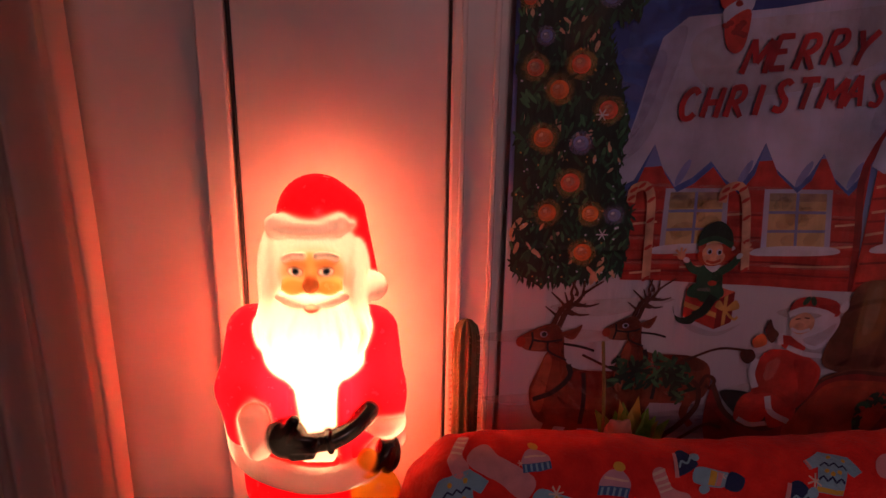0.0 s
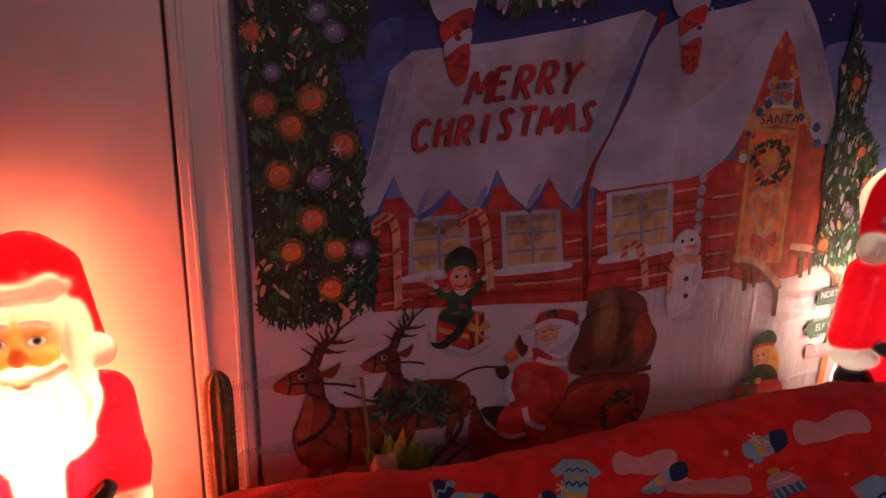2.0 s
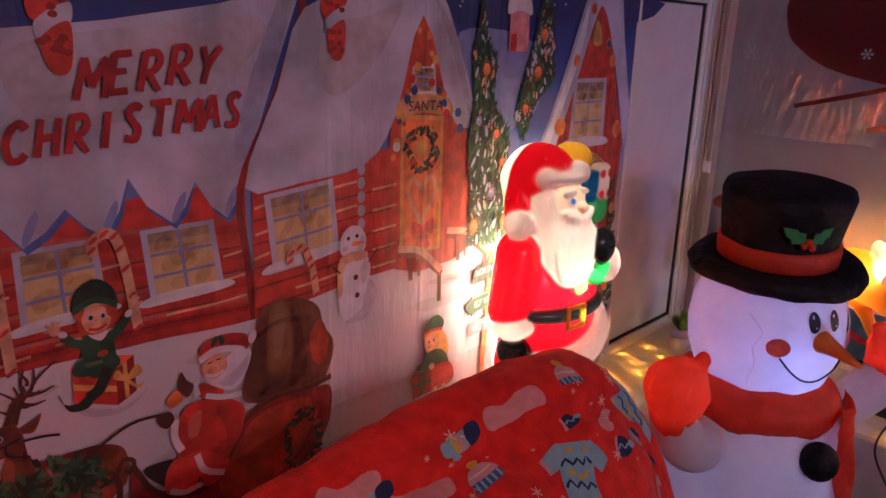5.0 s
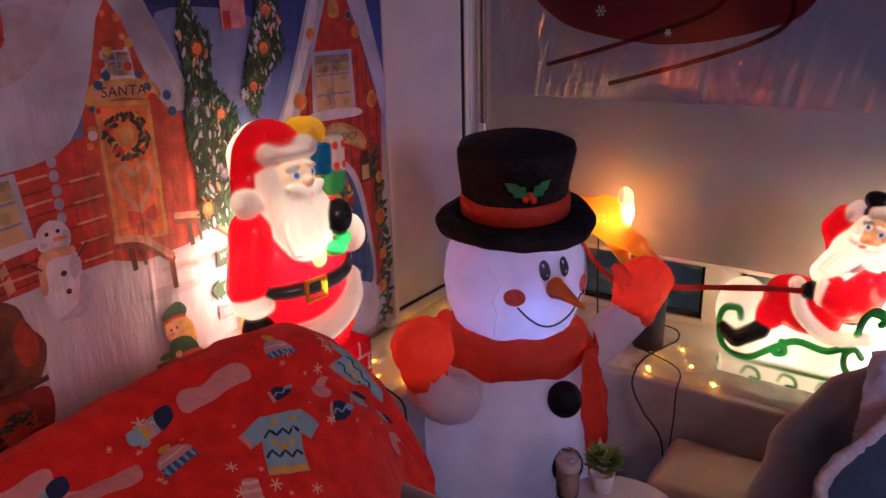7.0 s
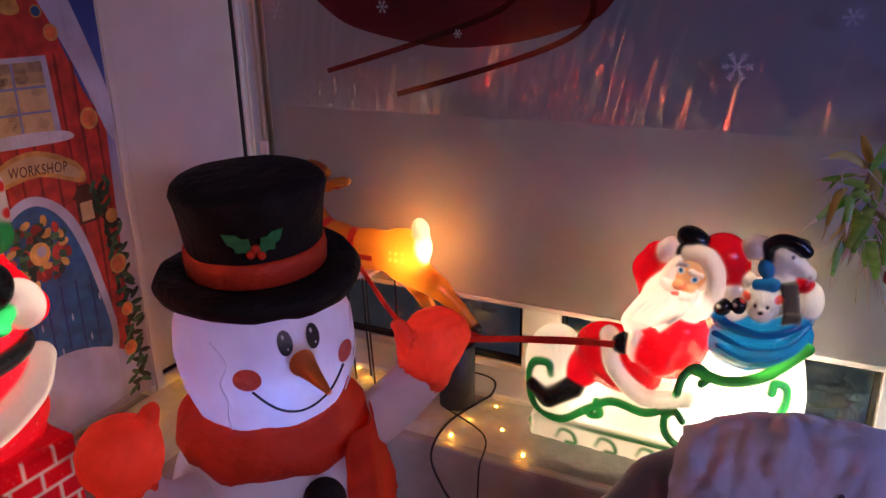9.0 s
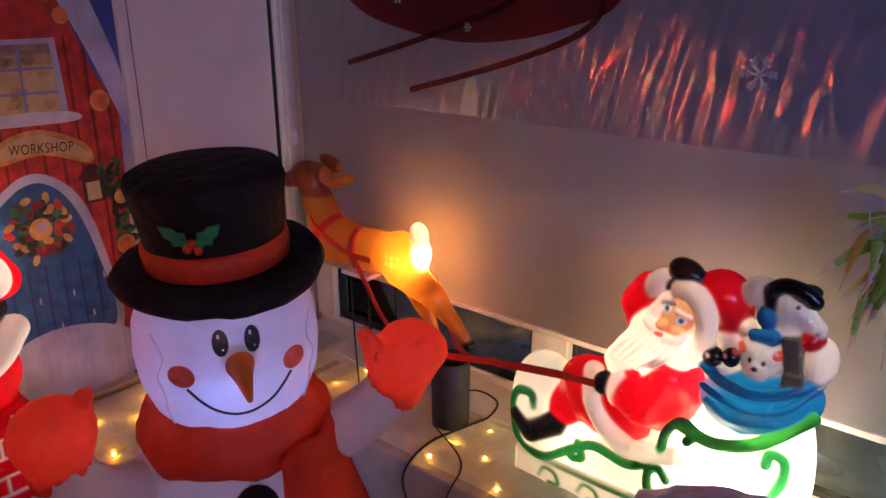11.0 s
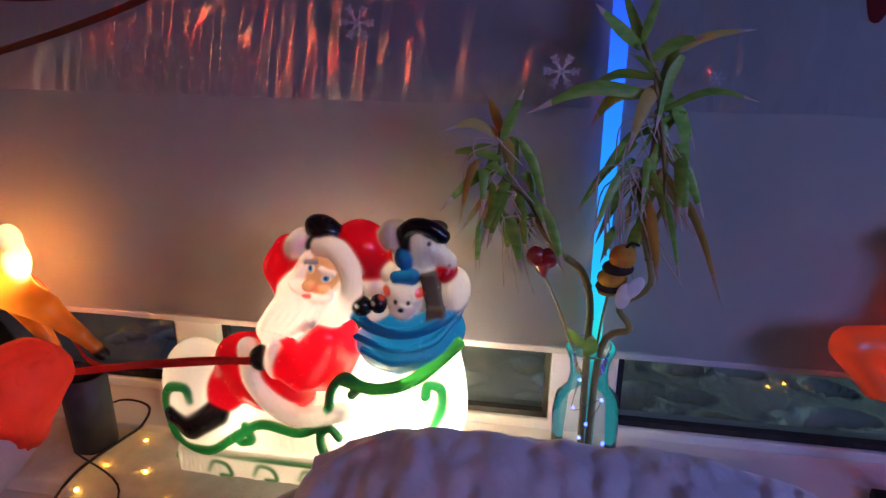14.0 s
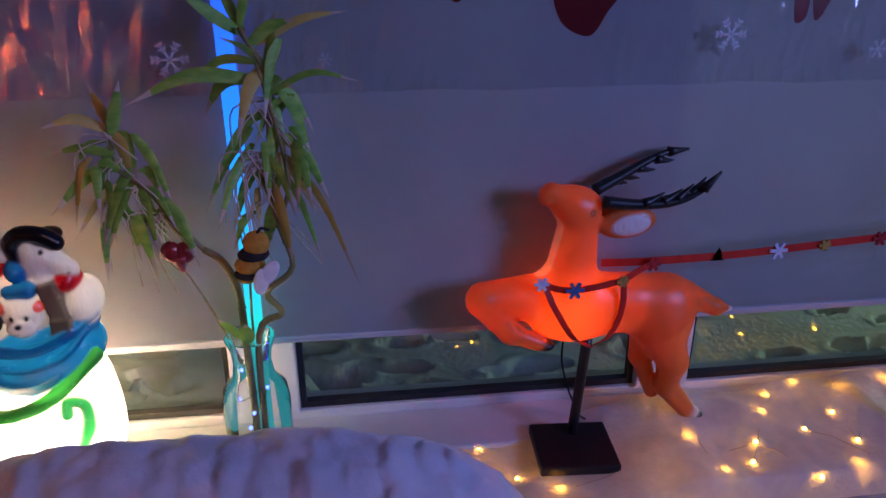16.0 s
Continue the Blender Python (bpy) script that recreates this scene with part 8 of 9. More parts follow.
    M["heart"] = surface("red_lacquer", (0.22, 0.012, 0.014), (0.34, 0.03, 0.03), 30, 0.25, coat=0.5)
    part("heart", (lambda o: o)(ball((2.83, -0.405, 1.013), (0.016, 0.02, 0.022), ball((2.83, -0.43, 1.010), (0.016, 0.02, 0.022), tube([(2.83, -0.418, 1.005), (2.83, -0.42, 0.985), (2.83, -0.424, 0.968)], 0.02, None, 12, 3, (0.024, 0.003))))), M["heart"], rod, "", True)
    part("stick", tube([(2.83, -0.423, 0.975), (2.84, -0.455, 0.90), (2.85, -0.49, 0.80)], 0.0028, None, 6, 3), M["stem"], rod)
    bee = thing("bee_ornament", (2.80, -0.56, 0.90), "fuzzy black and yellow bee with white wings on a stick", "ornament")
    M["bee_yellow"] = surface("yellow_felt", (0.42, 0.20, 0.02), (0.58, 0.30, 0.04), 80, 0.95, fine=300, bump=0.6)
    M["bee_black"] = surface("black_felt", (0.01, 0.01, 0.01), (0.025, 0.022, 0.02), 80, 0.95, fine=300, bump=0.6)
    M["bee_wing"] = surface("white_felt", (0.66, 0.66, 0.68), (0.80, 0.80, 0.82), 40, 0.9)
    for name, c, r, key in (("head", (2.80, -0.572, 1.034), (0.024, 0.026, 0.026), "bee_yellow"), ("stripe", (2.80, -0.565, 1.012), (0.027, 0.031, 0.014), "bee_black"), ("body", (2.80, -0.556, 0.99), (0.028, 0.030, 0.018), "bee_yellow"), ("stripe", (2.80, -0.552, 0.972), (0.025, 0.028, 0.012), "bee_black"), ("tip", (2.80, -0.549, 0.962), (0.018, 0.02, 0.010), "bee_yellow")):
        part(name, ball(c, r, None, 16, 10), M[key], bee, "", True)
    for dy, dz, turn in ((-0.035, -0.012, 35), (-0.018, -0.03, 10)):
        bm = ball((0, 0, 0), (0.004, 0.015, 0.028))
        bm.transform(Matrix.Translation((2.772, -0.56 + dy, 0.995 + dz)) @ Matrix.Rotation(radians(turn), 4, "X"))
        part("wing", bm, M["bee_wing"], bee, "white felt wing", True)
    part("antenna", tube([(2.795, -0.575, 1.055), (2.79, -0.585, 1.068), (2.785, -0.60, 1.066)], 0.003, None, 6, 4), M["bee_black"], bee)
    part("stick", tube([(2.81, -0.552, 0.96), (2.83, -0.545, 0.88), (2.85, -0.54, 0.80)], 0.0028, None, 6, 3), M["stem"], bee)

    tubelamp = thing("light_tube", (2.90, -0.53, 0.46), "upright glowing colour-changing light tube behind the bamboo", "lamp")
    m, n, l, out = nodes_of("tube_light")
    e, co, sep, rng = (n.new("ShaderNode" + k) for k in ("Emission", "TexCoord", "SeparateXYZ", "MapRange"))
    l.new(co.outputs["Object"], sep.inputs[0])
    rng.inputs["From Min"].default_value, rng.inputs["From Max"].default_value = 0.7, 1.7
    l.new(sep.outputs["Z"], rng.inputs["Value"])
    l.new(ramp(n, l, rng.outputs[0], (0.0, (0.01, 0.10, 0.12)), (0.12, (0.01, 0.30, 0.30)), (0.4, (0.008, 0.16, 0.62)), (0.85, (0.012, 0.035, 0.85))), e.inputs["Color"])
    e.inputs["Strength"].default_value = 2.0
    l.new(e.outputs[0], out.inputs["Surface"])
    part("tube", lathe([(0.017, 0.47), (0.017, 1.74), (0.010, 1.75)], (2.915, -0.537, 0), 20), m, tubelamp, "", True)
    part("collar", lathe([(0.022, 0.462), (0.022, 0.50), (0.0175, 0.505)], (2.915, -0.537, 0), 20), M["black"], tubelamp, "", True)


bamboo()


# ---- clear film with printed pictures over the blind ----
def party_film():
    top = thing("party_film", (2.94, -0.6, 1.29), "clear crinkled film sheet printed with a red sleigh and snowflakes", "film")
    M["film_red"] = clear("film_red_ink", (0.50, 0.045, 0.05), 0.02, 0.2)
    M["film_dark"] = clear("film_brown_ink", (0.36, 0.05, 0.03), 0.02, 0.2)
    M["film_white"] = surface("film_white_ink", (0.55, 0.55, 0.58), (0.70, 0.70, 0.74), 60, 0.5)
    y0, y1, z0, z1 = -2.65, 1.385, 1.292, 1.95
    ny, nz = 1000, 30
    random.seed(4)
    verts = []
    for i in range(ny):
        y = y0 + (y1 - y0) * i / (ny - 1)
        patchy = max(0.0, noise.noise((y * 2.1, 3.3, 0)) + 0.55)
        for j in range(nz):
            z = z0 + (z1 - z0) * j / (nz - 1)
            low = 1.0 - 0.6 * j / (nz - 1)
            spot = max(0.0, noise.noise((y * 5, z * 6, 21)) + 0.15)
            d = patchy * low * (0.010 * noise.noise((y * 38 + 8 * z, z * 4.5, 5)) + spot * 0.012 * noise.noise((y * 80 - 18 * z, z * 18, 8))) + 0.003 * noise.noise((y * 3, z * 3, 1))
            edge = 0.006 * noise.noise((y * 6, 2, 9)) if j == 0 else 0
            verts.append((2.940 + max(-0.016, min(0.010, d)), y, z + edge))
    faces = [(i * nz + j, i * nz + j + 1, (i + 1) * nz + j + 1, (i + 1) * nz + j) for i in range(ny - 1) for j in range(nz - 1)]
    sheet = under(mesh_object("sheet", verts, faces, M["film"]), top, "transparent film")
    sheet.visible_shadow = False

    def flat(name, outlines, key, x, label=""):
        bm = bmesh.new()
        for o in outlines:
            bm.faces.new([bm.verts.new((x, y, z)) for y, z in o]).normal_update()
        bmesh.ops.triangulate(bm, faces=bm.faces[:])
        ob = part(name, bm, M[key], top, label)
        ob.visible_shadow = key == "film_white"
        return ob

    flat("printed_sleigh", [smoothed([(1.20, 1.66), (1.15, 1.60), (1.05, 1.54), (0.88, 1.50), (0.72, 1.482), (0.55, 1.495), (0.40, 1.53), (0.29, 1.58), (0.27, 1.70), (0.6, 1.85), (1.0, 1.85), (1.2, 1.78)])], "film_red", 2.925, "red printed sleigh body")
    for runner in (stroke([(1.142, 1.408), (0.906, 1.472), (0.70, 1.535), (0.56, 1.59), (0.50, 1.66)], 0.016), stroke([(0.90, 1.348), (0.643, 1.419), (0.437, 1.487), (0.345, 1.54), (0.325, 1.60), (0.36, 1.66)], 0.016)):
        flat("printed_runner", [runner], "film_dark", 2.922, "brown printed runner")
    for hoof in (smoothed([(-1.175, 1.50), (-1.185, 1.425), (-1.245, 1.395), (-1.28, 1.44), (-1.31, 1.50)]), smoothed([(-1.68, 1.50), (-1.68, 1.42), (-1.705, 1.425), (-1.71, 1.47), (-1.725, 1.42), (-1.745, 1.44), (-1.76, 1.50)]), smoothed([(-0.955, 1.52), (-0.965, 1.47), (-0.985, 1.465), (-0.995, 1.50)])):
        flat("printed_hoof", [hoof], "film_red", 2.925, "dark red printed hoof")
    for y, z, r in ((1.316, 1.586, 0.028), (0.938, 1.592, 0.018), (1.119, 1.487, 0.012), (0.847, 1.444, 0.013), (0.479, 1.395, 0.013), (-0.026, 1.45, 0.034), (-0.433, 1.365, 0.034), (-0.722, 1.36, 0.013), (-1.545, 1.395, 0.032), (-1.88, 1.36, 0.02), (0.70, 1.52, 0.012), (-0.25, 1.56, 0.02), (-1.05, 1.55, 0.02)):
        arms = []
        for k in range(6):
            a = math.pi * k / 3
            arms.append(stroke([(y, z), (y + r * math.cos(a), z + r * math.sin(a))], r * 0.13))
            for f in (0.5, 0.78):
                for s in (-0.7, 0.7):
                    b = (y + f * r * math.cos(a), z + f * r * math.sin(a))
                    arms.append(stroke([b, (b[0] + 0.32 * r * math.cos(a + s), b[1] + 0.32 * r * math.sin(a + s))], r * 0.10))
        flat("printed_snowflake", arms, "film_white", 2.9205)


party_film()


# ---- red fleece throw over a chair by the wall ----
def throw_blanket():
    """A throw over the back of an armchair, with its pattern printed on the same drape."""
    def ridge(x):
        return float(np.interp(x, (-0.07, -0.03, 0.04, 0.13, 0.4, 0.66, 0.94, 1.2, 1.40, 1.50, 1.58, 1.66, 1.73, 1.78), (0.66, 0.80, 0.87, 0.885, 0.865, 0.865, 0.90, 0.925, 0.945, 0.935, 0.865, 0.76, 0.62, 0.50)))

    def drape(x, s):
        """s: 0 at the back hem, 1 at the front hem."""
        r = ridge(x)
        back = float(np.interp(x, (0, 0.9, 1.5, 1.8), (1.175, 1.165, 1.08, 1.0)))
        ang = math.pi * min(1, max(0, (s - 0.12) / 0.30))
        ry = 0.085 + 0.03 * max(0, x - 0.9)
        y = back + ry * math.cos(ang) - ry * 0.2
        z = r - 0.085 + 0.085 * math.sin(ang)
        if s < 0.12:
            z -= (0.12 - s) * 1.6
        if s > 0.42:
            f = (s - 0.42) / 0.58
            fall = min(1.0, max(0.12, (1.72 - x) / 0.55))
            y -= (0.42 * f + 0.12 * f * f) * fall
            z -= 0.12 * f + 0.30 * f * f
        y += 0.010 * noise.noise((x * 6, s * 8, 2)) + 0.004 * noise.noise((x * 20, s * 22, 5))
        z += 0.014 * noise.noise((x * 4.5, s * 7, 7)) + 0.007 * noise.noise((x * 17, s * 17, 9)) + 0.003 * noise.noise((x * 45, s * 40, 3))
        return Vector((x + 0.01 * math.sin(9 * s), y, max(z, 0.30)))

    top = thing("throw_blanket", (0.9, 1.0, 0.45), "red fleece throw printed with socks, mittens and jumpers", "blanket")
    M["throw"] = surface("red_fleece", (0.60, 0.010, 0.008), (0.82, 0.024, 0.016), 26, 0.95, fine=150, bump=0.9, depth=0.004, sheen=0.08)
    nx, ns = 150, 60
    verts = [drape(-0.07 + 1.85 * i / (nx - 1), j / (ns - 1)) for i in range(nx) for j in range(ns)]
    faces = [(i * ns + j, (i + 1) * ns + j, (i + 1) * ns + j + 1, i * ns + j + 1) for i in range(nx - 1) for j in range(ns - 1)]
    under(mesh_object("fleece", verts, faces, M["throw"]), top, "soft red fleece")
    inks = {"pink": (0.72, 0.30, 0.32), "blue": (0.05, 0.13, 0.32), "sky": (0.26, 0.48, 0.62), "cream": (0.80, 0.58, 0.48), "gold": (0.72, 0.44, 0.06), "navy": (0.015, 0.03, 0.10), "mauve": (0.62, 0.34, 0.42)}
    made = {k: surface("throw_" + k, tuple(c * 0.8 for c in v), v, 40, 0.95, fine=150, bump=0.9, depth=0.003, sheen=0.05) for k, v in inks.items()}

    def motif(name, layers, cx, cs, turn, size, label):
        bm = bmesh.new()
        keys = []
        c, sn = math.cos(radians(turn)), math.sin(radians(turn))
        for n_l, (key, outline) in enumerate(layers):
            if key not in keys:
                keys.append(key)
            f = bm.faces.new([bm.verts.new((a, b, n_l)) for a, b in outline])
            f.normal_update()
            f.material_index = keys.index(key)
        bmesh.ops.triangulate(bm, faces=bm.faces[:])
        for q in range(-5, 6):
            bmesh.ops.bisect_plane(bm, geom=bm.verts[:] + bm.edges[:] + bm.faces[:], plane_co=(q * 0.2, 0, 0), plane_no=(1, 0, 0))
            bmesh.ops.bisect_plane(bm, geom=bm.verts[:] + bm.edges[:] + bm.faces[:], plane_co=(0, q * 0.2, 0), plane_no=(0, 1, 0))
        for v in bm.verts:
            a, b, n_l = v.co
            x, s = cx + 0.86 * size * (a * c - b * sn), cs - 0.9 * size * (a * sn + b * c)
            p = drape(x, s)
            n_v = (drape(x + 0.01, s) - drape(x - 0.01, s)).cross(drape(x, s + 0.012) - drape(x, s - 0.012)).normalized()
            if n_v.z < 0:
                n_v.negate()
            v.co = p + n_v * (0.0022 + 0.0004 * n_l)
        part(name, bm, [made[k] for k in keys], top, label)

    sock = [("pink", smoothed([(-0.22, 0.9), (0.22, 0.9), (0.26, 0.1), (0.75, -0.35), (0.7, -0.75), (0.3, -0.8), (-0.2, -0.35), (-0.25, 0.2)]))] + [("cream", rect(-0.23, z, 0.24, z + 0.1)) for z in (0.05, 0.3, 0.55, 0.78)]
    long_sock = [("pink", smoothed([(-1.1, 0.25), (-1.0, -0.2), (-0.2, -0.3), (0.9, -0.35), (1.1, 0.0), (0.9, 0.35), (-0.2, 0.25), (-0.8, 0.5)]))]
    beanie = [("mauve", smoothed([(-0.6, -0.2), (-0.45, 0.35), (0, 0.55), (0.45, 0.35), (0.6, -0.2)])), ("cream", rect(-0.5, 0.1, 0.5, 0.2)), ("blue", rect(-0.65, -0.5, 0.65, -0.15)), ("gold", oval(0, 0.68, 0.24, 0.22))] + [("sky", rect(-0.55 + 0.25 * k, -0.48, -0.45 + 0.25 * k, -0.18)) for k in range(5)]
    mitten = [("sky", smoothed([(-0.9, 0.25), (-0.9, -0.25), (-0.3, -0.35), (0.3, -0.3), (0.35, 0.3), (-0.2, 0.35)])), ("gold", rect(-0.35, -0.3, -0.1, 0.3)), ("pink", rect(-0.08, -0.3, 0.1, 0.3)), ("navy", smoothed([(0.3, -0.35), (0.9, -0.3), (0.95, 0.25), (0.35, 0.35)])), ("sky", oval(-0.45, -0.45, 0.2, 0.14))]
    jumper = [("sky", [(-0.55, 0.75), (0.5, 0.75), (1.05, 0.15), (0.75, -0.1), (0.5, 0.1), (0.5, -0.8), (-0.5, -0.8), (-0.5, 0.1), (-0.8, -0.1), (-1.05, 0.2)]), ("gold", rect(-0.48, -0.78, 0.48, -0.62)), ("navy", stroke([(-0.45, 0.15), (-0.3, 0.3), (-0.15, 0.15), (0, 0.3), (0.15, 0.15), (0.3, 0.3), (0.45, 0.15)], 0.07, 1, 2)), ("navy", stroke([(-0.45, -0.4), (-0.3, -0.25), (-0.15, -0.4), (0, -0.25), (0.15, -0.4), (0.3, -0.25), (0.45, -0.4)], 0.07, 1, 2)), ("pink", [(-1.05, 0.2), (-0.8, -0.1), (-0.72, -0.02), (-0.97, 0.28)])] + [("gold", oval(x_, z_, 0.08)) for x_, z_ in ((-0.2, -0.05), (0.2, -0.05), (0, -0.15), (0.3, 0.5), (-0.2, 0.5))]
    bobble = [("navy", smoothed([(-0.55, -0.5), (-0.3, 0.4), (0.25, 0.45), (0.55, -0.4)])), ("pink", [(-0.65, -0.55), (-0.45, -0.6), (-0.2, 0.45), (-0.35, 0.5)]), ("sky", stroke([(-0.3, -0.2), (-0.1, 0.0), (0.1, -0.2), (0.35, 0.0)], 0.1)), ("sky", oval(0.55, 0.0, 0.22))]
    star = [("cream", stroke([(math.cos(a), math.sin(a)), (-math.cos(a), -math.sin(a))], 0.22)) for a in (0, 1.05, 2.1)]
    kinds = {"sock": (sock, "striped pink sock motif"), "long": (long_sock, "pale pink stocking motif"), "beanie": (beanie, "bobble hat motif"), "mitten": (mitten, "blue mitten motif"), "jumper": (jumper, "patterned blue jumper motif"), "bobble": (bobble, "navy hat motif"), "star": (star, "")}
    spots = [("long", 0.60, 0.46, -28, 0.075), ("mitten", 0.25, 0.42, -22, 0.065), ("beanie", 0.10, 0.52, 14, 0.066), ("jumper", 0.36, 0.60, 10, 0.075), ("beanie", 0.44, 0.47, 6, 0.05), ("mitten", 0.52, 0.36, -12, 0.055), ("beanie", 0.70, 0.62, 8, 0.062),
             ("mitten", 0.76, 0.46, -6, 0.058), ("jumper", 0.90, 0.66, -8, 0.08), ("long", 0.98, 0.44, -4, 0.085), ("beanie", 1.115, 0.47, 4, 0.062), ("mitten", 1.10, 0.36, 8, 0.055), ("jumper", 1.30, 0.58, -32, 0.105), ("sock", 1.16, 0.66, -26, 0.082), ("long", 1.24, 0.36, 4, 0.082), ("sock", 1.45, 0.50, -34, 0.068),
             ("bobble", 1.46, 0.62, -18, 0.06), ("beanie", 1.40, 0.33, 2, 0.056), ("mitten", 1.54, 0.56, 66, 0.055), ("jumper", 1.57, 0.40, -50, 0.085), ("mitten", 1.62, 0.55, 50, 0.05), ("long", 0.14, 0.36, -30, 0.07), ("sock", 0.02, 0.5, 20, 0.06), ("long", 0.86, 0.36, -10, 0.07), ("bobble", 1.02, 0.60, 20, 0.06), ("sock", 1.62, 0.66, -40, 0.06), ("beanie", 0.56, 0.68, 10, 0.06), ("mitten", 0.22, 0.66, 30, 0.06)]
    spots += [("jumper", 0.07, 0.395, 12, 0.06), ("beanie", 0.34, 0.375, -8, 0.05), ("sock", 0.43, 0.385, 24, 0.055), ("bobble", 0.66, 0.385, 10, 0.05), ("beanie", 0.20, 0.34, 12, 0.045), ("mitten", 0.90, 0.405, 20, 0.055), ("jumper", 0.72, 0.345, -14, 0.055), ("sock", 0.06, 0.32, -20, 0.05), ("bobble", 0.46, 0.325, 18, 0.045), ("bobble", 1.36, 0.44, 10, 0.055), ("sock", 0.85, 0.53, -30, 0.06), ("bobble", 0.58, 0.55, 14, 0.055)]
    for kind, x, s, turn, size in spots:
        motif("motif", kinds[kind][0], x, s, turn, size, kinds[kind][1])
    random.seed(9)
    for k in range(80):
        motif("star_motif", star, random.uniform(0.0, 1.6), random.uniform(0.33, 0.72), random.uniform(0, 60), random.choice((0.006, 0.007, 0.008, 0.015)), "")


throw_blanket()


# ---- armchair with cushion and pale throw by the window ----
def armchair():
    M["velvet"] = surface("blue_grey_velvet", (0.09, 0.115, 0.17), (0.145, 0.18, 0.25), 12, 0.7, fine=60, bump=0.5, depth=0.004, sheen=0.8)
    M["teal"] = surface("teal_cushion", (0.018, 0.05, 0.075), (0.04, 0.085, 0.12), 20, 0.85, fine=120, bump=0.5, sheen=0.4)
    M["pale_throw"] = surface("pale_fleece", (0.42, 0.48, 0.66), (0.58, 0.62, 0.76), 9, 0.95, fine=70, bump=0.5, depth=0.004, sheen=0.5)
    M["dark_motif"] = surface("dark_fleece_print", (0.05, 0.05, 0.07), (0.08, 0.08, 0.10), 30, 0.95)
    M["fringe"] = surface("cream_fringe", (0.50, 0.46, 0.42), (0.66, 0.62, 0.58), 60, 0.95, fine=150, bump=0.9, depth=0.005)
    chair = thing("armchair", (2.3, -0.42, 0.0), "blue-grey velvet tub armchair with a rounded back", "armchair")
    grey = (0.3, 0.3, 0.3)
    under(skin("backrest", [(brick((2.425, -0.49, 0.42), (0.115, 0.46, 0.345), 0.11), grey), (cap((2.42, -0.02, 0.60), (2.36, 0.06, 0.47), 0.085, 0.085), grey, 0.06), (cap((2.36, 0.06, 0.47), (2.10, 0.08, 0.40), 0.085, 0.085), grey, 0.05), (brick((2.2, 0.08, 0.27), (0.24, 0.075, 0.17), 0.07), grey, 0.05), (brick((2.2, -0.93, 0.32), (0.24, 0.075, 0.24), 0.07), grey, 0.05)], [], 0.02, M["velvet"], 0.05), chair, "curved velvet back and arms")
    under(skin("seat", [(brick((2.13, -0.42, 0.29), (0.20, 0.42, 0.10), 0.07), grey)], [], 0.02, M["velvet"]), chair, "padded seat")
    for px, py in ((1.99, 0.04), (1.99, -0.88), (2.45, 0.04), (2.45, -0.88)):
        part("leg", lathe([(0.014, 0.0), (0.022, 0.15)], (px, py, 0), 12), M["black"], chair, "", True)

    pillow = thing("cushion", (2.2, -0.2, 0.5), "dark teal cushion with a pale fluffy fringe", "cushion")
    corner = Vector((2.315, -0.147, 0.716))
    ax, ay = Vector((0.36, -0.169, 0.114)).normalized(), Vector((-0.05, 0.146, 0.37)).normalized()
    m = Matrix((ax, ay, ax.cross(ay))).transposed().to_4x4()
    m.translation = corner - 0.19 * ax - 0.19 * ay
    bm = bmesh.new()
    n = 18
    for sgn in (1, -1):
        rows_p = []
        for i in range(n + 1):
            u = 2 * i / n - 1
            rows_p.append([bm.verts.new((0.19 * u * (1 - 0.06 * v * v), 0.19 * v * (1 - 0.06 * u * u), sgn * 0.055 * ((1 - u ** 4) * (1 - v ** 4)) ** 0.6 + 0.003 * noise.noise((u * 4, v * 4, sgn)))) for v in (2 * j / n - 1 for j in range(n + 1))])
        for a, b in zip(rows_p, rows_p[1:]):
            for k in range(n):
                bm.faces.new((a[k], b[k], b[k + 1], a[k + 1]) if sgn > 0 else (a[k], a[k + 1], b[k + 1], b[k]))
    bmesh.ops.remove_doubles(bm, verts=bm.verts[:], dist=0.0005)
    bm.transform(m)
    cover = part("cover", bm, M["teal"], pillow, "", True)
    ring = [m @ Vector((0.18 * a * (1 - 0.06 * b * b), 0.18 * b * (1 - 0.06 * a * a), 0)) for a, b in ((-1, -1), (0, -1), (1, -1), (1, 0), (1, 1), (0, 1), (-1, 1), (-1, 0), (-1, -0.95))]
    bm = tube(ring, 0.016, None, 10, 8)
    for v in bm.verts:
        v.co += Vector((noise.noise(v.co * 70), noise.noise(v.co * 70 + Vector((5, 0, 0))), noise.noise(v.co * 70 + Vector((0, 5, 0))))) * 0.009
    part("fringe", bm, M["fringe"], pillow, "pale fluffy fringe", True)

    # pale throw over the back
    def drape(y, s):
        r = float(np.interp(y, (-1.06, -1.0, -0.9, -0.8, -0.68, -0.45, -0.25, -0.17, -0.10, -0.05, 0.0), (0.62, 0.70, 0.765, 0.80, 0.825, 0.822, 0.818, 0.80, 0.775, 0.735, 0.69)))
        ang = math.pi * min(1, max(0, (s - 0.30) / 0.32))
        x = 2.435 + 0.125 * math.cos(ang)
        z = r - 0.10 + 0.10 * math.sin(ang)
        if s < 0.30:
            z -= (0.30 - s) * 1.1
            x += (0.30 - s) * 0.10
        if s > 0.62:
            f = (s - 0.62) / 0.38
            x -= 0.05 * f
            z -= (0.13 + 0.07 * noise.noise((y * 5, 3, 1)) + 0.03 * noise.noise((y * 14, 3, 4))) * f
        crumple = 1.0 + 1.6 * max(0.0, 1 - abs(y + 0.12) / 0.16)
        tuft = 0.014 * (abs(noise.noise((y * 19, s * 9, 12))) + abs(noise.noise((y * 9 + 3, s * 21, 14))))
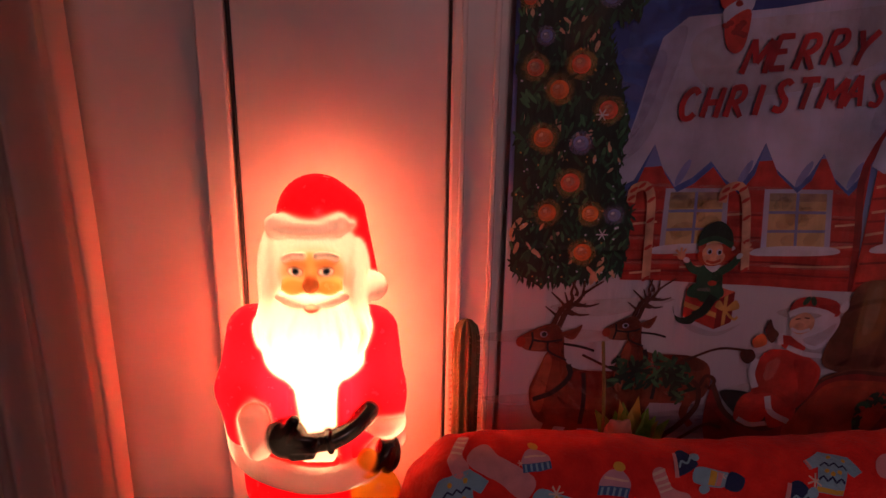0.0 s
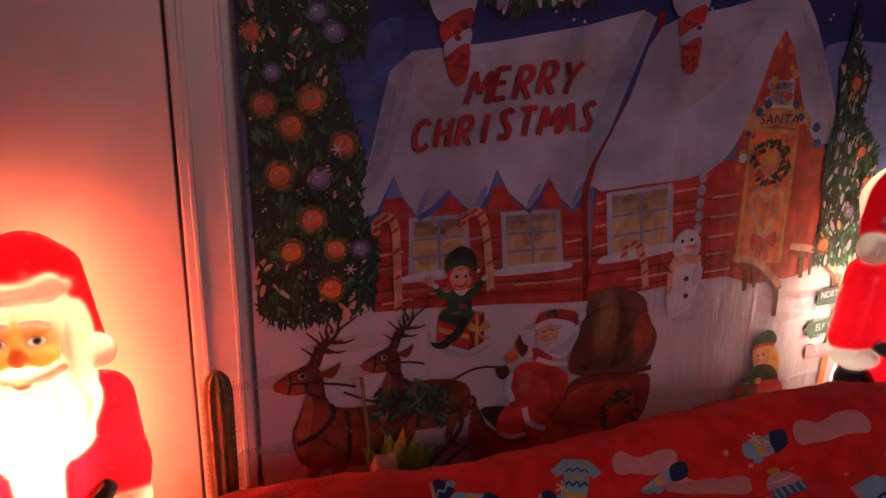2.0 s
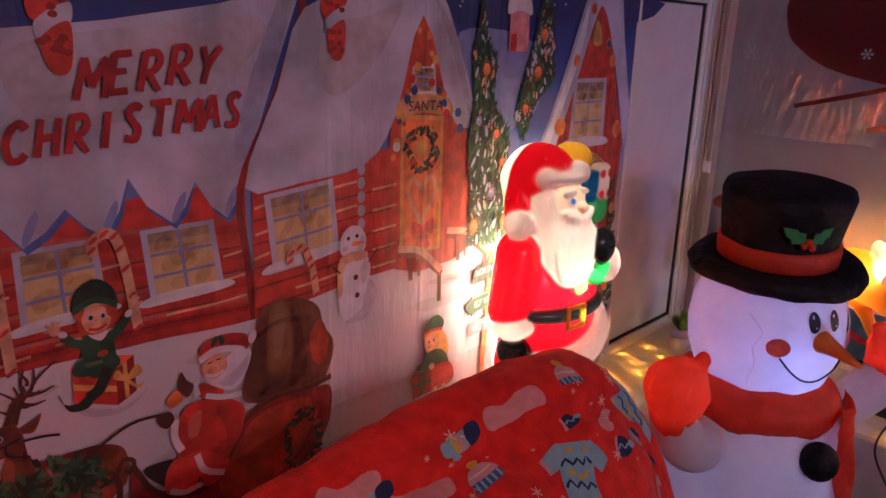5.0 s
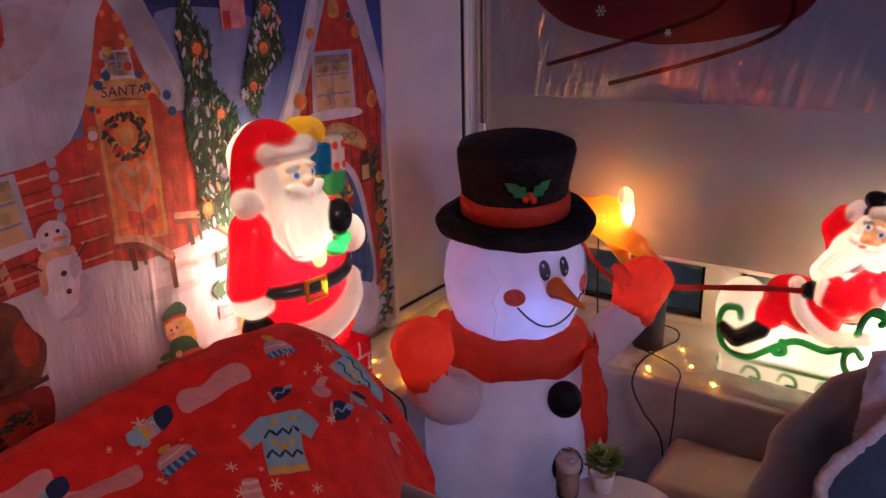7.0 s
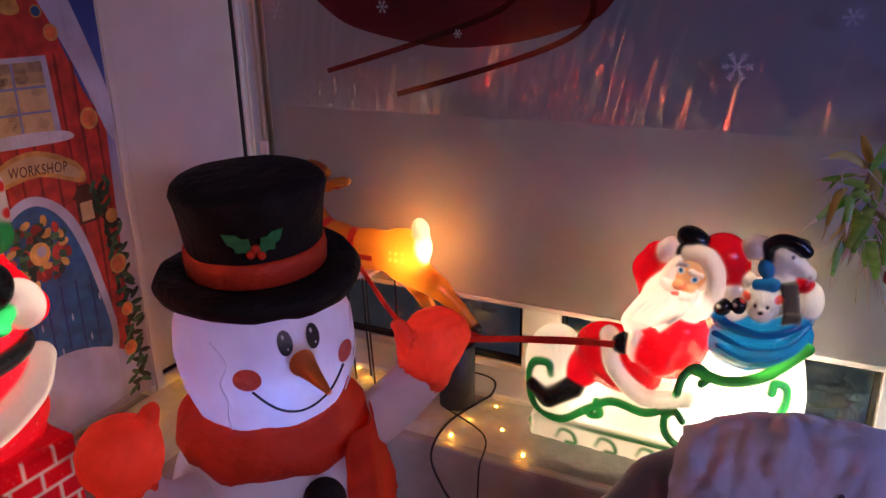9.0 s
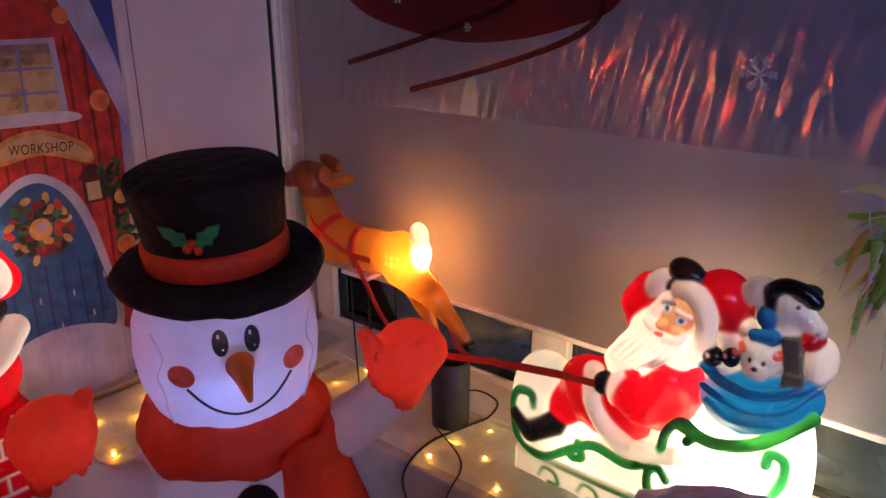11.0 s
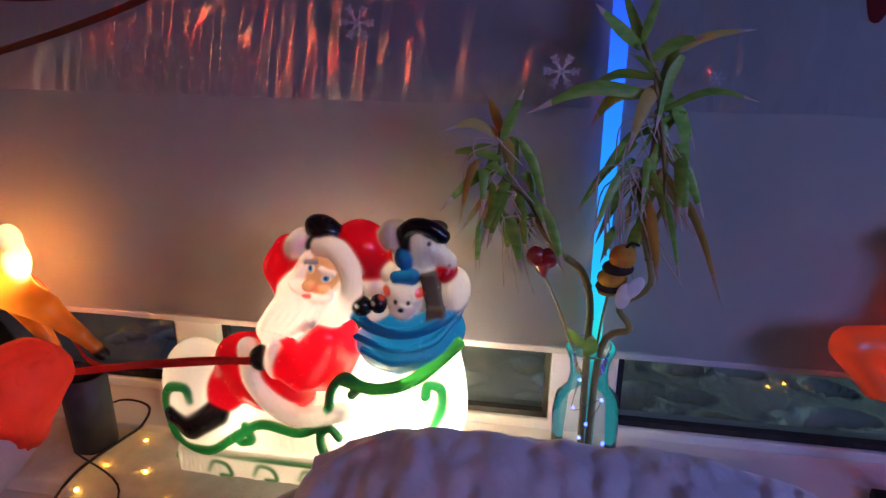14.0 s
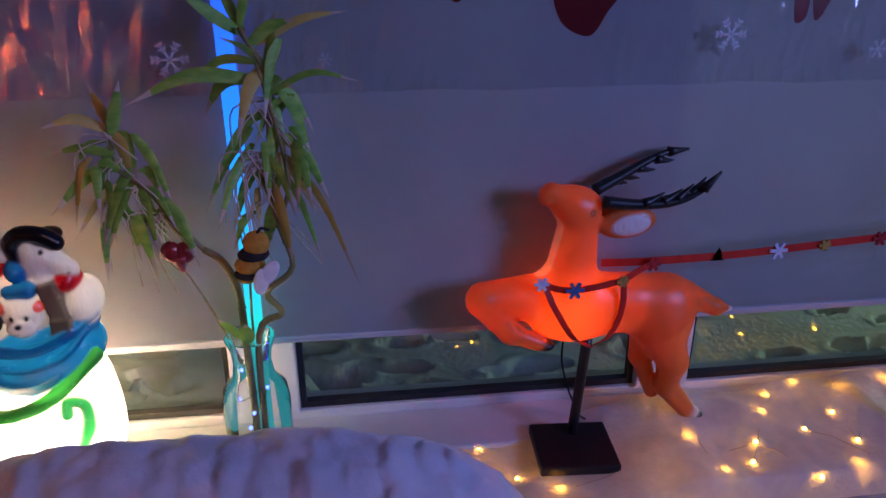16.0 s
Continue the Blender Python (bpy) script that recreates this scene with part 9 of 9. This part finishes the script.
        w = tuft + 0.016 * noise.noise((y * 6, s * 5, 2)) + 0.006 * crumple * noise.noise((y * 15, s * 7, 4)) + 0.004 * noise.noise((y * 34, s * 30, 6))
        fold_ = 0.006 * crumple * (1 - abs(math.sin(10 * y + 7 * s + 2 * noise.noise((y * 3, s * 4, 1))))) ** 2
        return Vector((x - 0.4 * w, y + 0.5 * w, z + w + fold_))

    throw = thing("throw_blanket", (2.45, -0.5, 0.5), "pale lilac-white fleece throw crumpled over the armchair back", "blanket")
    ny, ns = 200, 110
    verts = [drape(-1.06 + 1.015 * i / (ny - 1), j / (ns - 1)) for i in range(ny) for j in range(ns)]
    faces = [(i * ns + j, i * ns + j + 1, (i + 1) * ns + j + 1, (i + 1) * ns + j) for i in range(ny - 1) for j in range(ns - 1)]
    under(mesh_object("fleece", verts, faces, M["pale_throw"]), throw, "soft crumpled fleece")

    def patch(cy, cs, outline, size, key):
        bm = bmesh.new()
        vs = []
        for a, b in outline:
            y, s = cy - size * a, cs - size * b * 1.2
            p = drape(y, s)
            nv = (drape(y + 0.01, s) - drape(y - 0.01, s)).cross(drape(y, s + 0.012) - drape(y, s - 0.012)).normalized()
            if nv.z < 0:
                nv.negate()
            vs.append(bm.verts.new(p + nv * 0.004))
        mid = bm.verts.new(sum((v.co for v in vs), Vector()) / len(vs) + Vector((0, 0, 0.001)))
        for k in range(len(vs)):
            bm.faces.new((mid, vs[k], vs[(k + 1) % len(vs)]))
        part("motif", bm, M[key], throw, "", True)

    for cy, cs in ((-0.235, 0.63), (-0.34, 0.58), (-0.58, 0.66)):
        patch(cy, cs, oval(0, 0, 0.12, 0.14, 0, 8), 0.05, "dark_motif")


armchair()


def grey_chair():
    M["grey_velvet"] = surface("dark_grey_velvet", (0.035, 0.038, 0.048), (0.06, 0.064, 0.078), 14, 0.75, fine=60, bump=0.4, sheen=0.6)
    chair = thing("armchair", (1.0, 0.8, 0.0), "dark grey velvet armchair mostly covered by a red throw", "armchair")
    grey = (0.3, 0.3, 0.3)
    under(skin("backrest", [(brick((0.80, 1.09, 0.42), (0.78, 0.055, 0.36), 0.05), grey)], [], 0.025, M["grey_velvet"]), chair, "upright velvet back")
    under(skin("seat", [(brick((0.86, 0.74, 0.22), (0.74, 0.28, 0.14), 0.08), grey), (brick((1.56, 0.74, 0.30), (0.10, 0.30, 0.22), 0.08), grey, 0.04)], [], 0.025, M["grey_velvet"], 0.03), chair, "velvet seat and arm")
    for px, py in ((0.16, 0.52), (1.56, 0.52), (0.16, 1.05), (1.56, 1.05)):
        part("leg", lathe([(0.014, 0.0), (0.022, 0.10)], (px, py, 0), 12), M["black"], chair, "", True)


grey_chair()

# footstool
M["suede"] = surface("beige_suede", (0.50, 0.38, 0.29), (0.62, 0.49, 0.38), 10, 0.9, fine=140, bump=0.4, sheen=0.5)
stool = thing("footstool", (2.47, 0.22, 0.0), "low beige suede footstool with soft edges", "footstool")
part("pad", box((2.265, -0.02, 0.13), (2.57, 0.47, 0.275), 0.035, 4), M["suede"], stool, "", True)
part("skirt", box((2.275, -0.01, 0.0), (2.56, 0.46, 0.128), 0.01), M["suede"], stool)

# round side table with a jar and a small plant
M["table"] = surface("white_lacquer", (0.62, 0.60, 0.58), (0.72, 0.70, 0.68), 8, 0.35, fine=60, bump=0.05)
table = thing("side_table", (1.93, 0.42, 0.0), "small round white side table", "table")
part("tabletop", lathe([(0.02, 0.375), (0.155, 0.377), (0.162, 0.385), (0.162, 0.394), (0.155, 0.40), (0.02, 0.40)], (1.93, 0.42, 0), 40), M["table"], table, "", True)
for k in range(3):
    a = 2.1 * k + 0.4
    part("leg", tube([(1.93 + 0.09 * math.cos(a), 0.42 + 0.09 * math.sin(a), 0.38), (1.93 + 0.15 * math.cos(a), 0.42 + 0.15 * math.sin(a), 0.0)], 0.011, None, 10, 2), M["table"], table, "", True)
jar = thing("glass_jar", (1.925, 0.555, 0.40), "small glass jar with a lace ribbon", "jar")
j = part("glass_body", lathe([(0.026, 0.402), (0.03, 0.41), (0.03, 0.49), (0.026, 0.505), (0.028, 0.525)], (1.925, 0.555, 0), 24), M["vase_glass"], jar, "", True)
j.visible_shadow = False
M["sand"] = surface("dried_filling", (0.30, 0.20, 0.15), (0.45, 0.32, 0.25), 60, 0.9)
part("filling", lathe([(0.02, 0.405), (0.0275, 0.41), (0.0275, 0.475), (0.01, 0.48)], (1.925, 0.555, 0), 20), M["sand"], jar, "", True)
part("ribbon", lathe([(0.031, 0.485), (0.033, 0.49), (0.033, 0.505), (0.029, 0.508)], (1.925, 0.555, 0), 24), M["fringe"], jar, "pale lace ribbon", True)


def potted(name, place, r, h, pot_key, leaves, spread, height, keys, seed, label, blade=(0.012, 0.03)):
    """A pot with many small leaves on short stems."""
    random.seed(seed)
    x, y, z = place
    top = thing(name, place, label, "plant")
    part("pot", lathe([(r * 0.72, z), (r * 0.78, z + 0.004), (r, z + h), (r * 0.9, z + h), (r * 0.86, z + h - 0.008), (0.004, z + h - 0.009)], (x, y, 0), 24), M[pot_key], top, "", True)
    bm = bmesh.new()
    for k in range(leaves):
        a, f = random.uniform(0, 6.283), random.random() ** 0.6
        d = Vector((math.cos(a) * spread * f, math.sin(a) * spread * f, height * random.uniform(0.35, 1.0) * (1 - 0.3 * f)))
        p0 = Vector((x + 0.3 * d.x, y + 0.3 * d.y, z + h + 0.5 * d.z))
        w, ln = random.uniform(*blade) * 0.6, random.uniform(*blade)
        p1 = Vector((x, y, z + h)) + d
        side = d.cross(Vector((0, 0, 1))).normalized() * w
        q = [bm.verts.new(p0), bm.verts.new((p0 + p1) / 2 + side), bm.verts.new(p1), bm.verts.new((p0 + p1) / 2 - side)]
        fc = bm.faces.new(q)
        fc.material_index = 0 if random.random() < 0.7 else 1
        mid = bm.verts.new((p0 + p1) / 2 + Vector((0, 0, -w * 0.5)))
    tagged(part("foliage", bm, [M[k] for k in keys], top, "dense small leaves"), kind="stuff")
    return top


potted("pot_plant", (1.995, 0.49, 0.40), 0.034, 0.055, "table", 130, 0.06, 0.09, ("leaf", "leaf_dry"), 3, "small green plant with rusty tips in a pale pot")
potted("pot_plant", (2.68, 1.33, 0.478), 0.045, 0.07, "table", 120, 0.055, 0.12, ("leaf", "leaf"), 4, "small grassy plant in a white pot", (0.006, 0.02))
p_s = potted("succulent", (0.46, 1.41, 0.47), 0.055, 0.11, "pot_black", 60, 0.10, 0.25, ("leaf", "leaf_yellow"), 6, "leafy succulent in a dark pot", (0.03, 0.05))
part("twig", tube([(0.40, 1.40, 0.58), (0.397, 1.40, 0.78), (0.385, 1.41, 0.945)], 0.004, None, 6, 3), M["stem"], p_s, "thin bare stick", True)

# column cactus
M["cactus"] = surface("cactus_skin", (0.10, 0.09, 0.035), (0.19, 0.16, 0.07), 20, 0.8, fine=200, bump=0.6)
M["spines"] = surface("cactus_spines", (0.30, 0.20, 0.12), (0.45, 0.32, 0.2), 60, 0.8)
cactus = thing("cactus", (0.098, 1.45, 0.47), "tall ribbed column cactus in a dark pot", "cactus")
part("pot", lathe([(0.035, 0.47), (0.05, 0.58), (0.045, 0.58), (0.04, 0.572), (0.002, 0.572)], (0.098, 1.45, 0), 24), M["pot_black"], cactus, "", True)
bm = lathe([(0.024, 0.575), (0.026, 0.75), (0.027, 0.90), (0.026, 0.94), (0.021, 0.963), (0.011, 0.975), (0.001, 0.978)], (0.098, 1.45, 0), 54)
for v in bm.verts:
    a = math.atan2(v.co.y - 1.45, v.co.x - 0.098)
    k = 1 + 0.14 * math.cos(9 * a)
    v.co.x, v.co.y = 0.098 + (v.co.x - 0.098) * k, 1.45 + (v.co.y - 1.45) * k
part("column", bm, M["cactus"], cactus, "ribbed stem", True)
bm = bmesh.new()
random.seed(2)
for rib in range(9):
    a = 2 * math.pi * rib / 9
    for k in range(26):
        z = 0.60 + 0.014 * k
        p = Vector((0.098 + 0.030 * math.cos(a), 1.45 + 0.030 * math.sin(a), z))
        for s in range(3):
            d = Vector((math.cos(a), math.sin(a), 0)) * 0.007 + Vector((random.uniform(-1, 1), random.uniform(-1, 1), random.uniform(-1, 1))) * 0.005
            vs = [bm.verts.new(p), bm.verts.new(p + Vector((0, 0, 0.0012))), bm.verts.new(p + d)]
            bm.faces.new(vs)
tagged(part("spines", bm, M["spines"], cactus, "fine pale spines"), kind="stuff")

# little pig ornament
M["pig"] = surface("pink_ceramic", (0.50, 0.27, 0.24), (0.62, 0.36, 0.32), 30, 0.4)
pig = skin("pig_ornament", [(ell((0.42, 1.36, 0.755), (0.030, 0.03, 0.028)), (1, 1, 1)), (ell((0.405, 1.355, 0.783), (0.009, 0.006, 0.011)), (1, 1, 1)), (ell((0.436, 1.355, 0.783), (0.009, 0.006, 0.011)), (1, 1, 1)), (ell((0.42, 1.33, 0.752), (0.012, 0.008, 0.009)), (1, 1, 1)), (ell((0.42, 1.37, 0.70), (0.04, 0.035, 0.045)), (1, 1, 1)), (brick((0.42, 1.37, 0.56), (0.04, 0.035, 0.105), 0.01), (1, 1, 1))], [], 0.005, M["pig"])
tagged(pig, "small pink ceramic pig ornament on the ledge", "ornament")

# dark pot beside the sleigh
pot = thing("plant_pot", (2.80, 0.655, 0.44), "empty dark cylindrical pot on the fleece", "pot")
part("wall", lathe([(0.050, 0.445), (0.053, 0.45), (0.055, 0.648), (0.05, 0.65), (0.048, 0.64), (0.046, 0.46), (0.003, 0.455)], (2.80, 0.655, 0), 36), M["pot_black"], pot, "", True)

# cables
def cable(points, label, r=0.0035):
    tagged(from_bmesh("cable", tube(points, r, None, 8, 6), M["black"], True), label, "cable")


cable([(2.12, 1.45, 0.478), (2.083, 1.413, 0.478), (2.02, 1.26, 0.480), (1.985, 1.14, 0.468), (1.97, 1.11, 0.40), (2.0, 1.10, 0.25), (2.03, 1.09, 0.02)], "black cable running over the fleece ledge")
cable([(2.80, 0.72, 0.47), (2.86, 0.73, 0.46), (2.96, 0.69, 0.462), (2.95, 0.60, 0.462), (2.87, 0.57, 0.462), (2.80, 0.59, 0.46), (2.66, 0.62, 0.462), (2.56, 0.62, 0.42), (2.535, 0.57, 0.34), (2.53, 0.50, 0.25), (2.56, 0.49, 0.02)], "thin black cable looped beside a dark pot")
cable([(2.74, 0.67, 0.462), (2.65, 0.50, 0.462), (2.56, 0.475, 0.42), (2.535, 0.47, 0.30), (2.54, 0.49, 0.02)], "thin black cable hanging over the ledge", 0.0025)
cable([(2.885, -1.225, 0.75), (2.88, -1.225, 0.66), (2.90, -1.27, 0.53), (2.925, -1.317, 0.465), (2.868, -1.413, 0.462), (2.824, -1.581, 0.464), (2.757, -1.76, 0.464), (2.66, -1.91, 0.464), (2.6, -2.1, 0.46)], "thin black cable from a reindeer along the fleece", 0.0025)


# fairy lights in the fleece
def fairy_lights(spots, z, label):
    top = thing("fairy_lights", (spots[0][0], spots[0][1], z), label, "lights")
    for k, (x, y) in enumerate(spots):
        dz = 0.03 + 0.045 * (x - 2.55) / 0.4 if y < -1.45 else 0.0
        part("bulb", ball((x, y, z + dz - 0.006 + 0.004 * math.sin(5 * k)), 0.0052, None, 8, 6), M["warm_bulb"], top, "", True)
    part("wire", tube([(x, y, z - 0.008 + (0.03 + 0.045 * (x - 2.55) / 0.4 if y < -1.45 else 0.0)) for x, y in spots], 0.0009, None, 5, 3), M["leaf_dry"], top, "thin pale wire")


random.seed(12)
fairy_lights([(2.76, -1.10), (2.62, -1.28), (2.70, -1.42), (2.75, -1.66), (2.63, -1.75), (2.78, -1.80), (2.66, -1.86), (2.888, -1.057), (2.87, -1.03), (2.789, -1.049), (2.71, -1.186), (2.786, -1.509), (2.90, -1.519), (2.67, -1.547), (2.69, -1.622), (2.845, -1.724), (2.906, -1.77), (2.94, -1.86), (2.823, -1.896), (2.89, -1.959), (2.733, -1.906), (2.93, -2.10), (2.80, -2.2), (2.70, -2.3), (2.9, -2.4)], 0.450, "warm white fairy lights scattered in the snow fleece")
fairy_lights([(2.93, 1.117), (2.81, 0.985), (2.80, 0.935), (2.74, 1.06), (2.88, 0.86), (2.72, 0.84), (2.723, 0.578), (2.833, 0.54), (2.634, 0.595), (2.718, 0.474), (2.637, 0.379), (2.90, 0.42), (2.86, 1.05), (2.70, 0.93)], 0.450, "warm white fairy lights in the fleece by the sleigh")
fairy_lights([(2.511, 1.47), (2.468, 1.41), (2.641, 1.44), (2.593, 1.363), (2.486, 1.329), (2.397, 1.348), (2.30, 1.40), (2.22, 1.32), (2.14, 1.38), (2.06, 1.30), (2.10, 1.22), (2.35, 1.25), (2.55, 1.25)], 0.474, "warm white fairy lights along the wall ledge")

# lit hoop at the end of the ledge
M["hoop"] = surface("dark_red_tinsel", (0.16, 0.008, 0.03), (0.28, 0.02, 0.06), 90, 0.4, fine=200, bump=0.8)
hoop = thing("lit_hoop", (2.78, -2.15, 0.45), "dark red hoop wound with magenta lights", "decoration")
ring = [(2.78 + 0.02 * math.sin(a), -2.14 + 0.11 * math.cos(a), 0.475 + 0.11 + 0.11 * math.sin(a)) for a in (2 * math.pi * k / 16 for k in range(17))]
part("ring", tube(ring, 0.016, None, 10, 4), M["hoop"], hoop, "", True)
for k in range(14):
    a = 2 * math.pi * k / 14
    part("led", ball((2.762, -2.14 + 0.112 * math.cos(a), 0.585 + 0.112 * math.sin(a)), 0.004, None, 8, 6), M["magenta_bulb"], hoop, "tiny magenta light", True)
